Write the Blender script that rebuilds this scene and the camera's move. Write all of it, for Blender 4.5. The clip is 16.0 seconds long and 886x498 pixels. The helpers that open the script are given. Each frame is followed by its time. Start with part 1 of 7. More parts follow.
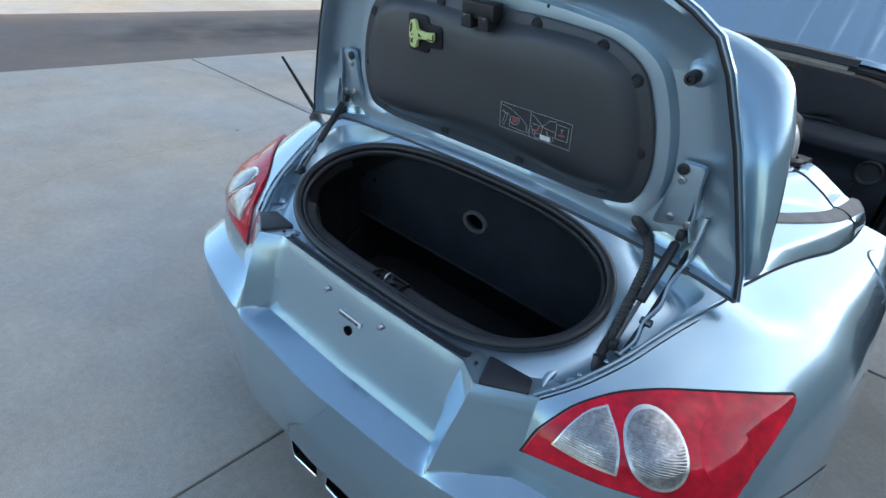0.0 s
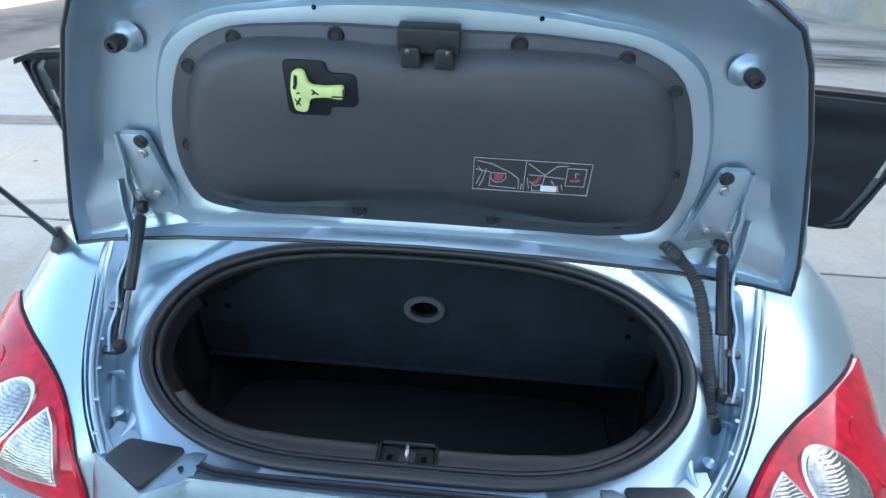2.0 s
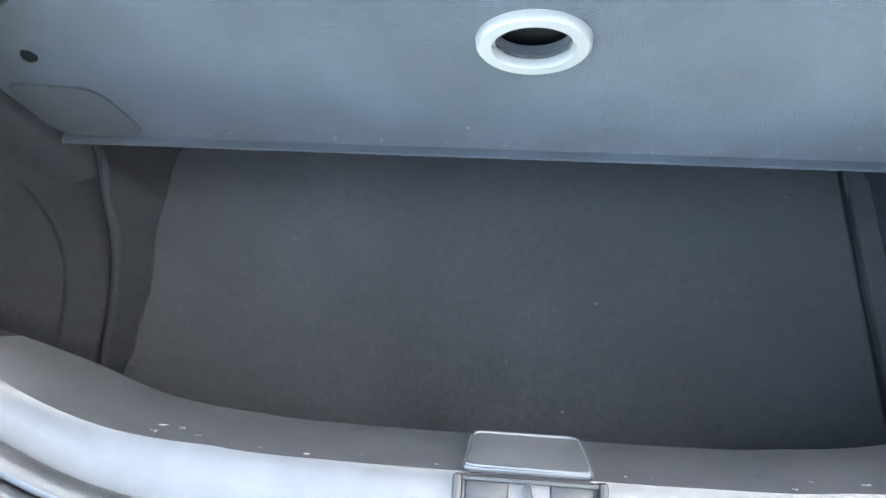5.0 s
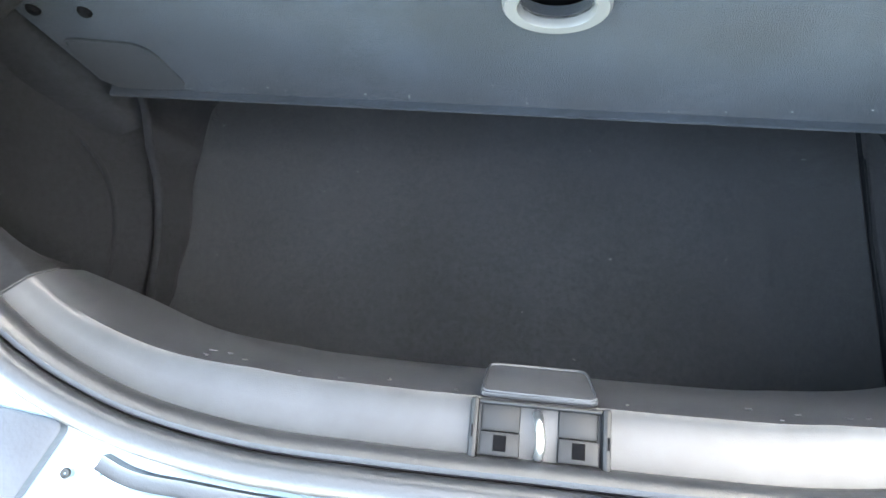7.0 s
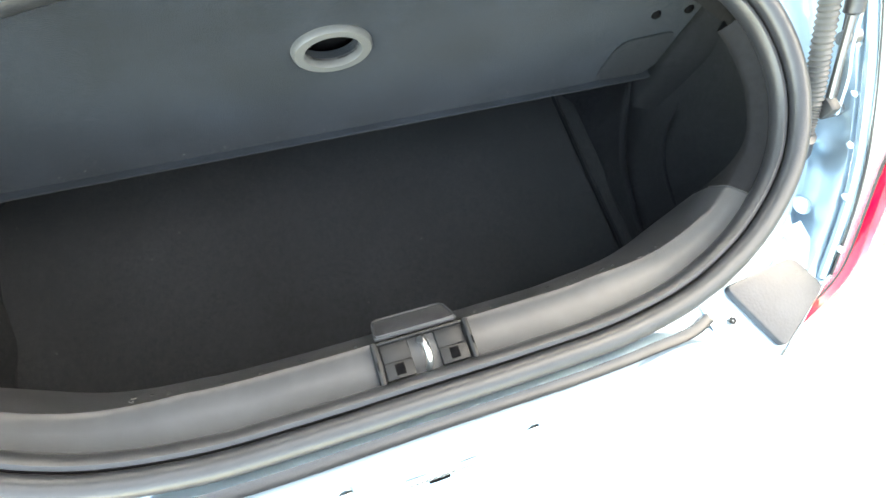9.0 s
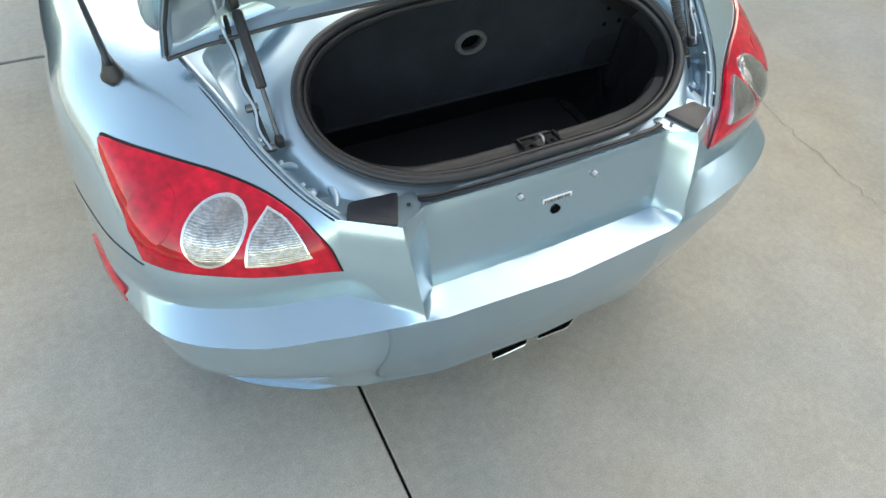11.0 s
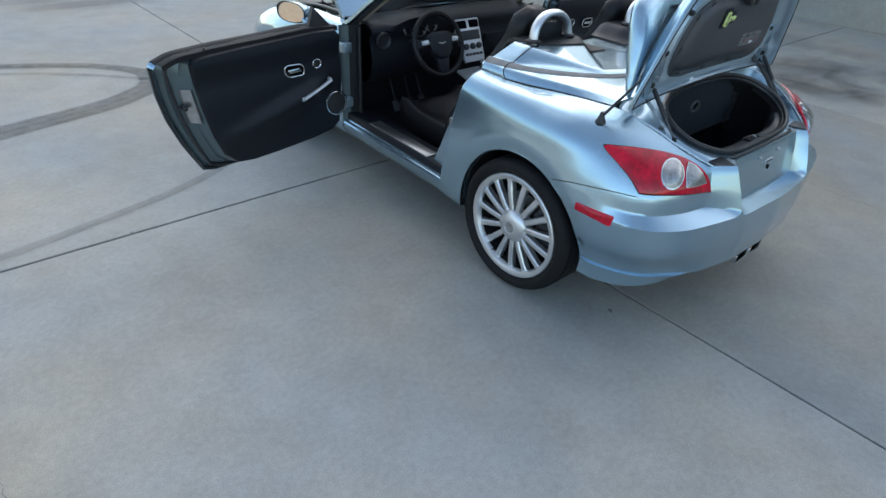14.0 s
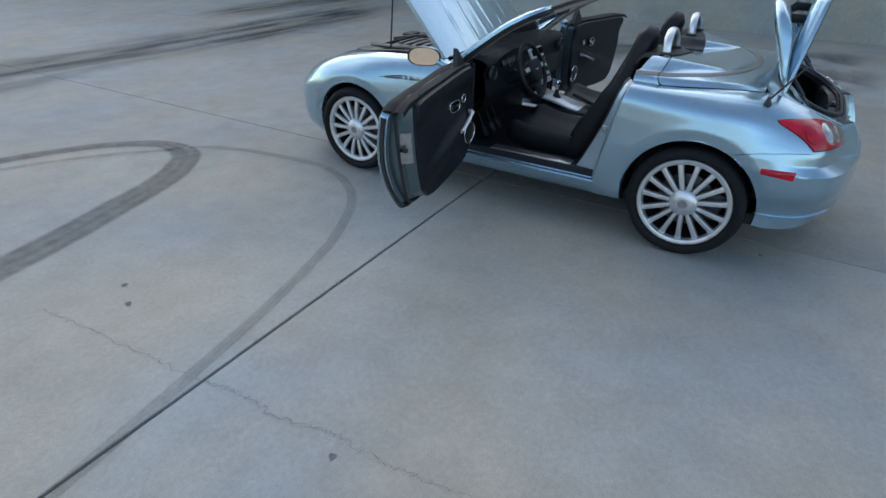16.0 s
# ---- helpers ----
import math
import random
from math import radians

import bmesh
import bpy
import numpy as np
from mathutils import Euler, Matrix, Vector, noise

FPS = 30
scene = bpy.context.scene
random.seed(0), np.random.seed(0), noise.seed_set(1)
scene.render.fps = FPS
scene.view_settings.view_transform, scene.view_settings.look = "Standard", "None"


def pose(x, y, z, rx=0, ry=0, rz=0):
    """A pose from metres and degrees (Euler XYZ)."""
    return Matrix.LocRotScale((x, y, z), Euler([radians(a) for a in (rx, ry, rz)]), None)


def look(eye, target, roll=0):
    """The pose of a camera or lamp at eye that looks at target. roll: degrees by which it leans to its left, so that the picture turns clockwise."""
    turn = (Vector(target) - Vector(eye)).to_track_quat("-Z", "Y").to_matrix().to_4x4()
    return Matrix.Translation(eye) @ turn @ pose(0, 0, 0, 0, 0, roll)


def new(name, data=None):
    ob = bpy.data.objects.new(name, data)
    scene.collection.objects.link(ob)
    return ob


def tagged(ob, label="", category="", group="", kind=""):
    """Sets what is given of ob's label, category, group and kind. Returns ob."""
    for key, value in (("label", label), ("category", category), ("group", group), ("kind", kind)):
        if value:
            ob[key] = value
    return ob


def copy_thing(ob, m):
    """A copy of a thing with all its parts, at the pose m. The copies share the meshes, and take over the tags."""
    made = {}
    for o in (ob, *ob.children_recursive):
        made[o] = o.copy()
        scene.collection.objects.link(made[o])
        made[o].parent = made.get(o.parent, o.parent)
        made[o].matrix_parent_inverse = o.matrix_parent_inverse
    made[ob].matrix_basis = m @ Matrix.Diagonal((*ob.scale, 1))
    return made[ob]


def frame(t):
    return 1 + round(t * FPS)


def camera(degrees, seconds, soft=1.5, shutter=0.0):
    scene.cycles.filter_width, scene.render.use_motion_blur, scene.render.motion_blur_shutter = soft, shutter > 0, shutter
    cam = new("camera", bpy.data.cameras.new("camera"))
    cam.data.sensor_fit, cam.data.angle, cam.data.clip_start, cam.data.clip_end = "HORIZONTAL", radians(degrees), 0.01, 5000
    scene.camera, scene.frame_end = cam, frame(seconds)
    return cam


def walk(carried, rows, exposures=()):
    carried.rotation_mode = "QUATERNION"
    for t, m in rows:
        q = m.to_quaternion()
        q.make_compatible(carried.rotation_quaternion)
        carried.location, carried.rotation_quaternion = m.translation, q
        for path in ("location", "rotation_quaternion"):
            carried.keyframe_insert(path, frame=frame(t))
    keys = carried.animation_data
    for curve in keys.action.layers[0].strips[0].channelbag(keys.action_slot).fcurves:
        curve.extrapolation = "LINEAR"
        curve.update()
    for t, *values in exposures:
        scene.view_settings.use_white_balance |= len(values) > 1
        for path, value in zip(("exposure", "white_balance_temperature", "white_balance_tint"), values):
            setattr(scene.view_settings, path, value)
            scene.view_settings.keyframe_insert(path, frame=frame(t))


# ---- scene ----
cam = camera(75.8, 16.0)
PATH = [
    (0, (0.768, -1.342, 1.49), (-0.343, 0.002, 0.51), 7.2),
    (0.5, (0.499, -1.384, 1.503), (-0.337, 0.163, 0.551), 6.2),
    (1, (0.281, -1.358, 1.518), (-0.284, 0.317, 0.583), 4.2),
    (1.5, (0.118, -1.344, 1.544), (-0.17, 0.408, 0.623), 3.3),
    (2, (0.079, -1.177, 1.485), (-0.018, 0.561, 0.499), 2.5),
    (2.5, (0.063, -1.036, 1.428), (0.03, 0.545, 0.203), 2.0),
    (3, (-0.009, -0.913, 1.371), (0.082, 0.488, -0.054), 3.8),
    (3.5, (0.002, -0.772, 1.295), (0.132, 0.432, -0.297), 4.5),
    (4, (0.02, -0.622, 1.22), (0.127, 0.375, -0.511), 4.2),
    (4.5, (-0.011, -0.569, 1.167), (-0.031, 0.248, -0.659), -0.9),
    (6.8, (-0.04, -0.576, 1.179), (-0.387, -0.014, -0.709), -23.7),
    (7, (-0.026, -0.592, 1.195), (-0.232, -0.02, -0.71), -14.7),
    (7.5, (0.028, -0.595, 1.219), (0.169, -0.04, -0.698), 11.0),
    (8, (0.078, -0.599, 1.236), (0.417, -0.061, -0.66), 24.8),
    (8.5, (0.051, -0.616, 1.254), (0.487, -0.069, -0.619), 26.6),
    (9, (-0.084, -0.673, 1.299), (0.42, -0.059, -0.536), 22.7),
    (9.5, (-0.182, -0.769, 1.368), (0.361, -0.038, -0.412), 14.3),
    (10, (-0.294, -0.936, 1.408), (0.305, -0.025, -0.27), 9.4),
    (10.2, (-0.364, -0.986, 1.445), (0.262, -0.067, -0.217), 10.1),
    (12.3, (-1.194, -1.818, 1.665), (-0.45, -0.477, 0.381), 1.5),
    (12.5, (-1.328, -1.848, 1.697), (-0.558, -0.511, 0.424), 1.8),
    (13, (-1.709, -1.786, 1.72), (-0.841, -0.448, 0.513), 2.7),
    (13.5, (-2.186, -1.678, 1.741), (-1.202, -0.383, 0.578), 3.9),
    (14, (-2.628, -1.493, 1.738), (-1.515, -0.27, 0.614), 4.1),
    (14.5, (-3.054, -1.257, 1.759), (-1.824, -0.11, 0.676), 3.2),
    (15, (-3.503, -1.009, 1.748), (-2.143, 0.036, 0.72), 2.9),
    (15.5, (-3.795, -0.67, 1.72), (-2.356, 0.285, 0.711), 2.1),
    (16, (-4.103, -0.327, 1.728), (-2.615, 0.55, 0.721), 1.1),
]
EXPOSURES = [(0, 1.59, 6880, 10), (1, 2.05, 6840, 10), (2, 2.49, 6930, 10), (2.5, 3.04, 7540, 10), (3, 3.52, 8540, 10), (3.5, 4.23, 8130, 10), (4, 5.7, 7820, 10), (4.5, 6.47, 8480, 10), (7, 5.97, 9370, 10), (7.5, 5.85, 10200, 10), (8, 5.7, 10840, 10), (8.5, 5.35, 11330, 10), (9, 5.17, 11450, 10), (9.5, 4.67, 11150, 10), (10, 3.77, 11430, 10), (10.3, 3.28, 11070, 10), (12.3, 1.65, 7600, 10), (13.5, 1.55, 7280, 10), (15, 1.35, 7130, 10), (16, 1.2, 6950, 10)]
walk(cam, [(t, look(e, g, r)) for t, e, g, r in PATH], EXPOSURES)

# ---- world, sun, exposure ----
SUN_EL, SUN_AZ = radians(16.7), radians(55)      # azimuth from +y towards +x
SUN_DIR = Vector((math.sin(SUN_AZ) * math.cos(SUN_EL), math.cos(SUN_AZ) * math.cos(SUN_EL), math.sin(SUN_EL)))
world = bpy.data.worlds.new("world")
scene.world = world
world.use_nodes = True
wn = world.node_tree.nodes
sky = wn.new("ShaderNodeTexSky")
sky.sky_type, sky.sun_disc = "NISHITA", False
sky.sun_elevation, sky.sun_rotation = SUN_EL, SUN_AZ
sky.air_density, sky.dust_density, sky.ozone_density = 1.0, 0.7, 2.2
wn["Background"].inputs["Strength"].default_value = 0.15
# thin bright cloud spread over the whole sky
coord = wn.new("ShaderNodeTexCoord")
cloud = wn.new("ShaderNodeTexNoise")
cloud.inputs["Scale"].default_value, cloud.inputs["Detail"].default_value, cloud.inputs["Roughness"].default_value = 2.2, 7, 0.6
cover = wn.new("ShaderNodeMapRange")
cover.inputs["From Min"].default_value, cover.inputs["From Max"].default_value = 0.50, 0.74
cover.inputs["To Min"].default_value, cover.inputs["To Max"].default_value = 0.10, 0.42
blend = wn.new("ShaderNodeMixRGB")
# cloud scatters more light the nearer it stands to the sun
toward = wn.new("ShaderNodeVectorMath")
toward.operation = "DOT_PRODUCT"
toward.inputs[1].default_value = SUN_DIR
glow = wn.new("ShaderNodeMapRange")
glow.interpolation_type = "SMOOTHSTEP"
for k, v in (("From Min", 0.1), ("From Max", 1.0), ("To Min", 1.5), ("To Max", 27.0)):
    glow.inputs[k].default_value = v
wl = world.node_tree.links
wl.new(coord.outputs["Generated"], cloud.inputs["Vector"])
wl.new(coord.outputs["Generated"], toward.inputs[0])
wl.new(toward.outputs["Value"], glow.inputs["Value"])
wl.new(glow.outputs[0], blend.inputs["Color2"])
wl.new(cloud.outputs["Fac"], cover.inputs["Value"])
wl.new(cover.outputs[0], blend.inputs["Fac"])
wl.new(sky.outputs["Color"], blend.inputs["Color1"])
wl.new(blend.outputs["Color"], wn["Background"].inputs["Color"])
sun_data = bpy.data.lights.new("sun", "SUN")
sun_data.energy, sun_data.angle, sun_data.color = 2.1, radians(0.6), (1.0, 0.81, 0.61)
sun = new("sun", sun_data)
sun.matrix_world = look(SUN_DIR * 60, (0, 0, 0))


# ---- materials ----
def material(name, color, rough=0.5, metal=0.0, var=0.06, scale=8.0, bump=0.0, bscale=200.0, coat=0.0,
             spec=0.5, var2=0.0, scale2=1.0, sheen=0.0, coat_rough=0.03):
    """A surface with colour variation at two scales and fine relief, in object-independent metres."""
    m = bpy.data.materials.new(name)
    m.use_nodes = True
    nt = m.node_tree
    b = nt.nodes["Principled BSDF"]
    b.inputs["Roughness"].default_value, b.inputs["Metallic"].default_value = rough, metal
    b.inputs["Coat Weight"].default_value, b.inputs["Coat Roughness"].default_value = coat, coat_rough
    b.inputs["Specular IOR Level"].default_value = spec
    b.inputs["Sheen Weight"].default_value = sheen
    geo = nt.nodes.new("ShaderNodeNewGeometry")
    col = None
    rgb = nt.nodes.new("ShaderNodeRGB")
    rgb.outputs[0].default_value = (*color, 1)
    col = rgb.outputs[0]
    for amount, size in ((var, scale), (var2, scale2)):
        if amount <= 0:
            continue
        nz = nt.nodes.new("ShaderNodeTexNoise")
        nz.inputs["Scale"].default_value, nz.inputs["Detail"].default_value = size, 6
        nt.links.new(geo.outputs["Position"], nz.inputs["Vector"])
        mr = nt.nodes.new("ShaderNodeMapRange")
        mr.inputs["From Min"].default_value, mr.inputs["From Max"].default_value = 0.3, 0.7
        mr.inputs["To Min"].default_value, mr.inputs["To Max"].default_value = 1 - amount, 1 + amount
        nt.links.new(nz.outputs["Fac"], mr.inputs["Value"])
        mx = nt.nodes.new("ShaderNodeVectorMath")
        mx.operation = "SCALE"
        nt.links.new(col, mx.inputs[0])
        nt.links.new(mr.outputs[0], mx.inputs["Scale"])
        col = mx.outputs[0]
    nt.links.new(col, b.inputs["Base Color"])
    if bump > 0:
        nz = nt.nodes.new("ShaderNodeTexNoise")
        nz.inputs["Scale"].default_value, nz.inputs["Detail"].default_value = bscale, 4
        nt.links.new(geo.outputs["Position"], nz.inputs["Vector"])
        bp = nt.nodes.new("ShaderNodeBump")
        bp.inputs["Strength"].default_value, bp.inputs["Distance"].default_value = bump, 0.004
        nt.links.new(nz.outputs["Fac"], bp.inputs["Height"])
        nt.links.new(bp.outputs["Normal"], b.inputs["Normal"])
    return m


def glass(name, color, rough=0.0, ior=1.45):
    m = bpy.data.materials.new(name)
    m.use_nodes = True
    b = m.node_tree.nodes["Principled BSDF"]
    b.inputs["Base Color"].default_value = (*color, 1)
    b.inputs["Transmission Weight"].default_value, b.inputs["Roughness"].default_value = 1.0, rough
    b.inputs["IOR"].default_value = ior
    return m


def soft_mark(name, color, strength, size, lo=0.25, hi=0.75, base=0.6, stretch=(1, 1, 1)):
    """Rubber or dirt lying thinly and unevenly on the concrete."""
    m = bpy.data.materials.new(name)
    m.use_nodes = True
    nt = m.node_tree
    b = nt.nodes["Principled BSDF"]
    b.inputs["Base Color"].default_value, b.inputs["Roughness"].default_value = (*color, 1), 0.9
    geo = nt.nodes.new("ShaderNodeNewGeometry")
    nz = nt.nodes.new("ShaderNodeTexNoise")
    nz.inputs["Scale"].default_value, nz.inputs["Detail"].default_value = size, 8
    st = nt.nodes.new("ShaderNodeVectorMath")
    st.operation = "MULTIPLY"
    st.inputs[1].default_value = stretch
    nt.links.new(geo.outputs["Position"], st.inputs[0])
    nt.links.new(st.outputs[0], nz.inputs["Vector"])
    mr = nt.nodes.new("ShaderNodeMapRange")
    mr.inputs["From Min"].default_value, mr.inputs["From Max"].default_value = lo, hi
    mr.inputs["To Min"].default_value, mr.inputs["To Max"].default_value = strength * base, strength * 1.3
    nt.links.new(nz.outputs["Fac"], mr.inputs["Value"])
    at = nt.nodes.new("ShaderNodeAttribute")
    at.attribute_name = "edge"
    mu = nt.nodes.new("ShaderNodeMath")
    mu.operation = "MULTIPLY"
    nt.links.new(mr.outputs[0], mu.inputs[0])
    nt.links.new(at.outputs["Fac"], mu.inputs[1])
    nt.links.new(mu.outputs[0], b.inputs["Alpha"])
    return m


PAINT = material("silver_blue_paint", (0.342, 0.50, 0.600), 0.27, 0.90, 0.02, 3, coat=1.0, bump=0.006, bscale=1400, coat_rough=0.015)
PAINT_FRAME = material("silver_blue_frame_paint", (0.36, 0.49, 0.575), 0.36, 0.85, 0.03, 6, coat=0.45, bump=0.006, bscale=400, coat_rough=0.16)
PAINT_IN = material("silver_blue_inner_paint", (0.375, 0.480, 0.553), 0.42, 0.80, 0.05, 9, coat=0.35, bump=0.02, bscale=300, coat_rough=0.08)
BLACK_PLASTIC = material("black_plastic", (0.015, 0.016, 0.018), 0.5, 0, 0.10, 30, 0.12, 700)
LINER = material("charcoal_liner_plastic", (0.029, 0.032, 0.039), 0.40, 0, 0.10, 14, 0.25, 900, spec=0.8)
TRIM = material("charcoal_leatherette", (0.0064, 0.0082, 0.0130), 0.5, 0, 0.10, 10, 0.25, 500, spec=0.35)
SEAT = material("black_leather", (0.0065, 0.0065, 0.008), 0.45, 0, 0.12, 10, 0.3, 300, spec=0.35)
RUBBER = material("black_rubber", (0.018, 0.0195, 0.023), 0.36, 0, 0.12, 40, 0.1, 400)
TYRE = material("tyre_rubber", (0.0075, 0.0075, 0.0085), 0.72, 0, 0.2, 25, 0.2, 300, spec=0.3)
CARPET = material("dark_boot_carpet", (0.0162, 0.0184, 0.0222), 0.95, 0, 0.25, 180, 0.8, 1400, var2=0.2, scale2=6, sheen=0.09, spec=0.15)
# same carpet, darker and duller: shade of the boot's sides put in the colour
CARPET_SIDE = material("boot_carpet_shade_tone", (0.0128, 0.0140, 0.0168), 0.95, 0, 0.25, 180, 0.8, 1400, var2=0.2, scale2=6, sheen=0.028, spec=0.06)
PANEL = material("grey_blue_felt_board", (0.0090, 0.0129, 0.0182), 0.85, 0, 0.15, 160, 0.6, 1100, var2=0.30, scale2=13, sheen=0.05, spec=0.15)
SILL_TRIM = material("worn_grey_sill_plastic", (0.025, 0.0265, 0.030), 0.36, 0, 0.12, 22, 0.05, 900, spec=0.45, var2=0.12, scale2=60)
LATCH_GREY = material("dark_grey_latch_plastic", (0.0060, 0.0064, 0.0074), 0.5, 0, 0.12, 30, 0.05, 900, spec=0.3)
FLAP_FELT = material("dark_felt_patch", (0.0045, 0.0065, 0.0095), 0.9, 0, 0.15, 160, 0.6, 1100, var2=0.2, scale2=13, sheen=0.05, spec=0.15)
SIDE_TRIM = material("dark_textured_trim", (0.0085, 0.0090, 0.0105), 0.8, 0, 0.2, 150, 0.25, 1300, spec=0.1)
GREY_RING = material("grey_plastic_ring", (0.062, 0.064, 0.066), 0.45, 0, 0.05, 20)
VOID = material("dark_recess", (0.0025, 0.0025, 0.003), 0.9, spec=0.05)
ALLOY = material("brushed_alloy", (0.74, 0.75, 0.76), 0.36, 0.9, 0.06, 18, 0.03, 600)
CHROME = material("chrome", (0.75, 0.76, 0.78), 0.12, 1.0, 0.03, 20)
STEEL = material("plated_steel", (0.42, 0.43, 0.44), 0.32, 0.95, 0.15, 40)
# dark colour stands in for the shade behind the wheel spokes
BARREL_SHADE = material("shade_toned_alloy", (0.016, 0.016, 0.017), 0.75, 0.2, 0.2, 30, spec=0.2)
DARK_STEEL = material("dark_oiled_steel", (0.13, 0.135, 0.14), 0.32, 0.9, 0.15, 40)
SATIN = material("satin_silver_plastic", (0.58, 0.60, 0.62), 0.33, 0.45, 0.05, 20)
MIRROR = material("mirror_glass", (0.92, 0.93, 0.93), 0.015, 1.0, 0.0)
RED_LENS = material("red_lens", (0.50, 0.002, 0.020), 0.10, 0, 0.32, 16, 0.03, 60, coat=0.6, spec=0.2, var2=0.25, scale2=55, coat_rough=0.01)
AMBER = material("amber_lens", (0.75, 0.20, 0.02), 0.15, 0, 0.1, 40, coat=1.0)


def fluted(name, color, rough, metal):
    """A lamp lens over its reflector: bright, with moulded horizontal flutes and cloudy reflections."""
    m = material(name, color, rough, metal, 0.28, 30, coat=1.0, var2=0.3, scale2=140)
    nt = m.node_tree
    geo = nt.nodes.new("ShaderNodeNewGeometry")
    wv = nt.nodes.new("ShaderNodeTexWave")
    wv.bands_direction = "Z"
    wv.inputs["Scale"].default_value, wv.inputs["Distortion"].default_value = 95, 4.0
    wv.inputs["Detail"].default_value, wv.inputs["Detail Scale"].default_value = 1, 0.6
    nt.links.new(geo.outputs["Position"], wv.inputs["Vector"])
    bp = nt.nodes.new("ShaderNodeBump")
    bp.inputs["Strength"].default_value, bp.inputs["Distance"].default_value = 0.16, 0.003
    nt.links.new(wv.outputs["Fac"], bp.inputs["Height"])
    nt.links.new(bp.outputs["Normal"], nt.nodes["Principled BSDF"].inputs["Normal"])
    return m


BOOT_LENS = material("milky_lamp_lens", (0.26, 0.265, 0.25), 0.2, 0.2, 0.3, 90, 0.3, 160, coat=1.0)
CLEAR = fluted("fluted_clear_lens", (0.36, 0.355, 0.345), 0.09, 0.9)
REFLECTOR = material("lamp_reflector", (0.70, 0.70, 0.70), 0.18, 0.9, 0.1, 60)
YELLOW = material("glow_yellow_plastic", (0.62, 0.72, 0.28), 0.5, 0, 0.06, 60)
WHITE_INK = material("white_print", (0.75, 0.76, 0.76), 0.5, 0, 0.05, 50)
RED_INK = material("red_print", (0.30, 0.05, 0.06), 0.5, 0, 0.05, 50)
TAN = material("beige_pillar_trim", (0.34, 0.30, 0.25), 0.7, 0, 0.08, 30, 0.2, 500)
GREY_TRIM = material("grey_soft_trim", (0.24, 0.232, 0.222), 0.7, 0, 0.12, 30, 0.3, 500)
HOSE = material("grey_corrugated_hose", (0.055, 0.055, 0.056), 0.55, 0, 0.1, 40)
# body paint darkened, so the shade on door edges sits in the colour
DOOR_EDGE = material("door_paint_shade_tone", (0.095, 0.135, 0.150), 0.34, 0.5, 0.05, 9, coat=0.3)
SEAM = material("panel_gap", (0.012, 0.013, 0.015), 0.8)
PANE = glass("window_pane", (0.86, 0.92, 0.90))
BLACK_GLASS = material("black_glass", (0.01, 0.01, 0.012), 0.06, 0, 0)
PAD = material("black_foam_pad", (0.024, 0.027, 0.034), 0.40, 0, 0.2, 30, 0.12, 300)
SKID = soft_mark("tyre_rubber_mark", (0.040, 0.040, 0.042), 0.38, 14)
SKID_FAINT = soft_mark("faint_tyre_mark", (0.06, 0.06, 0.06), 0.22, 10)
CRACK = material("crack_dirt", (0.18, 0.172, 0.165), 0.95, 0, 0.3, 30)
STAIN = soft_mark("oil_and_dirt_stain", (0.075, 0.075, 0.080), 0.50, 1.3, 0.36, 0.66, 0.1)
STREAK = soft_mark("dragged_dirt_streaks", (0.050, 0.050, 0.053), 0.48, 2.0, 0.34, 0.66, 0.15, (0.30, 1.6, 1))


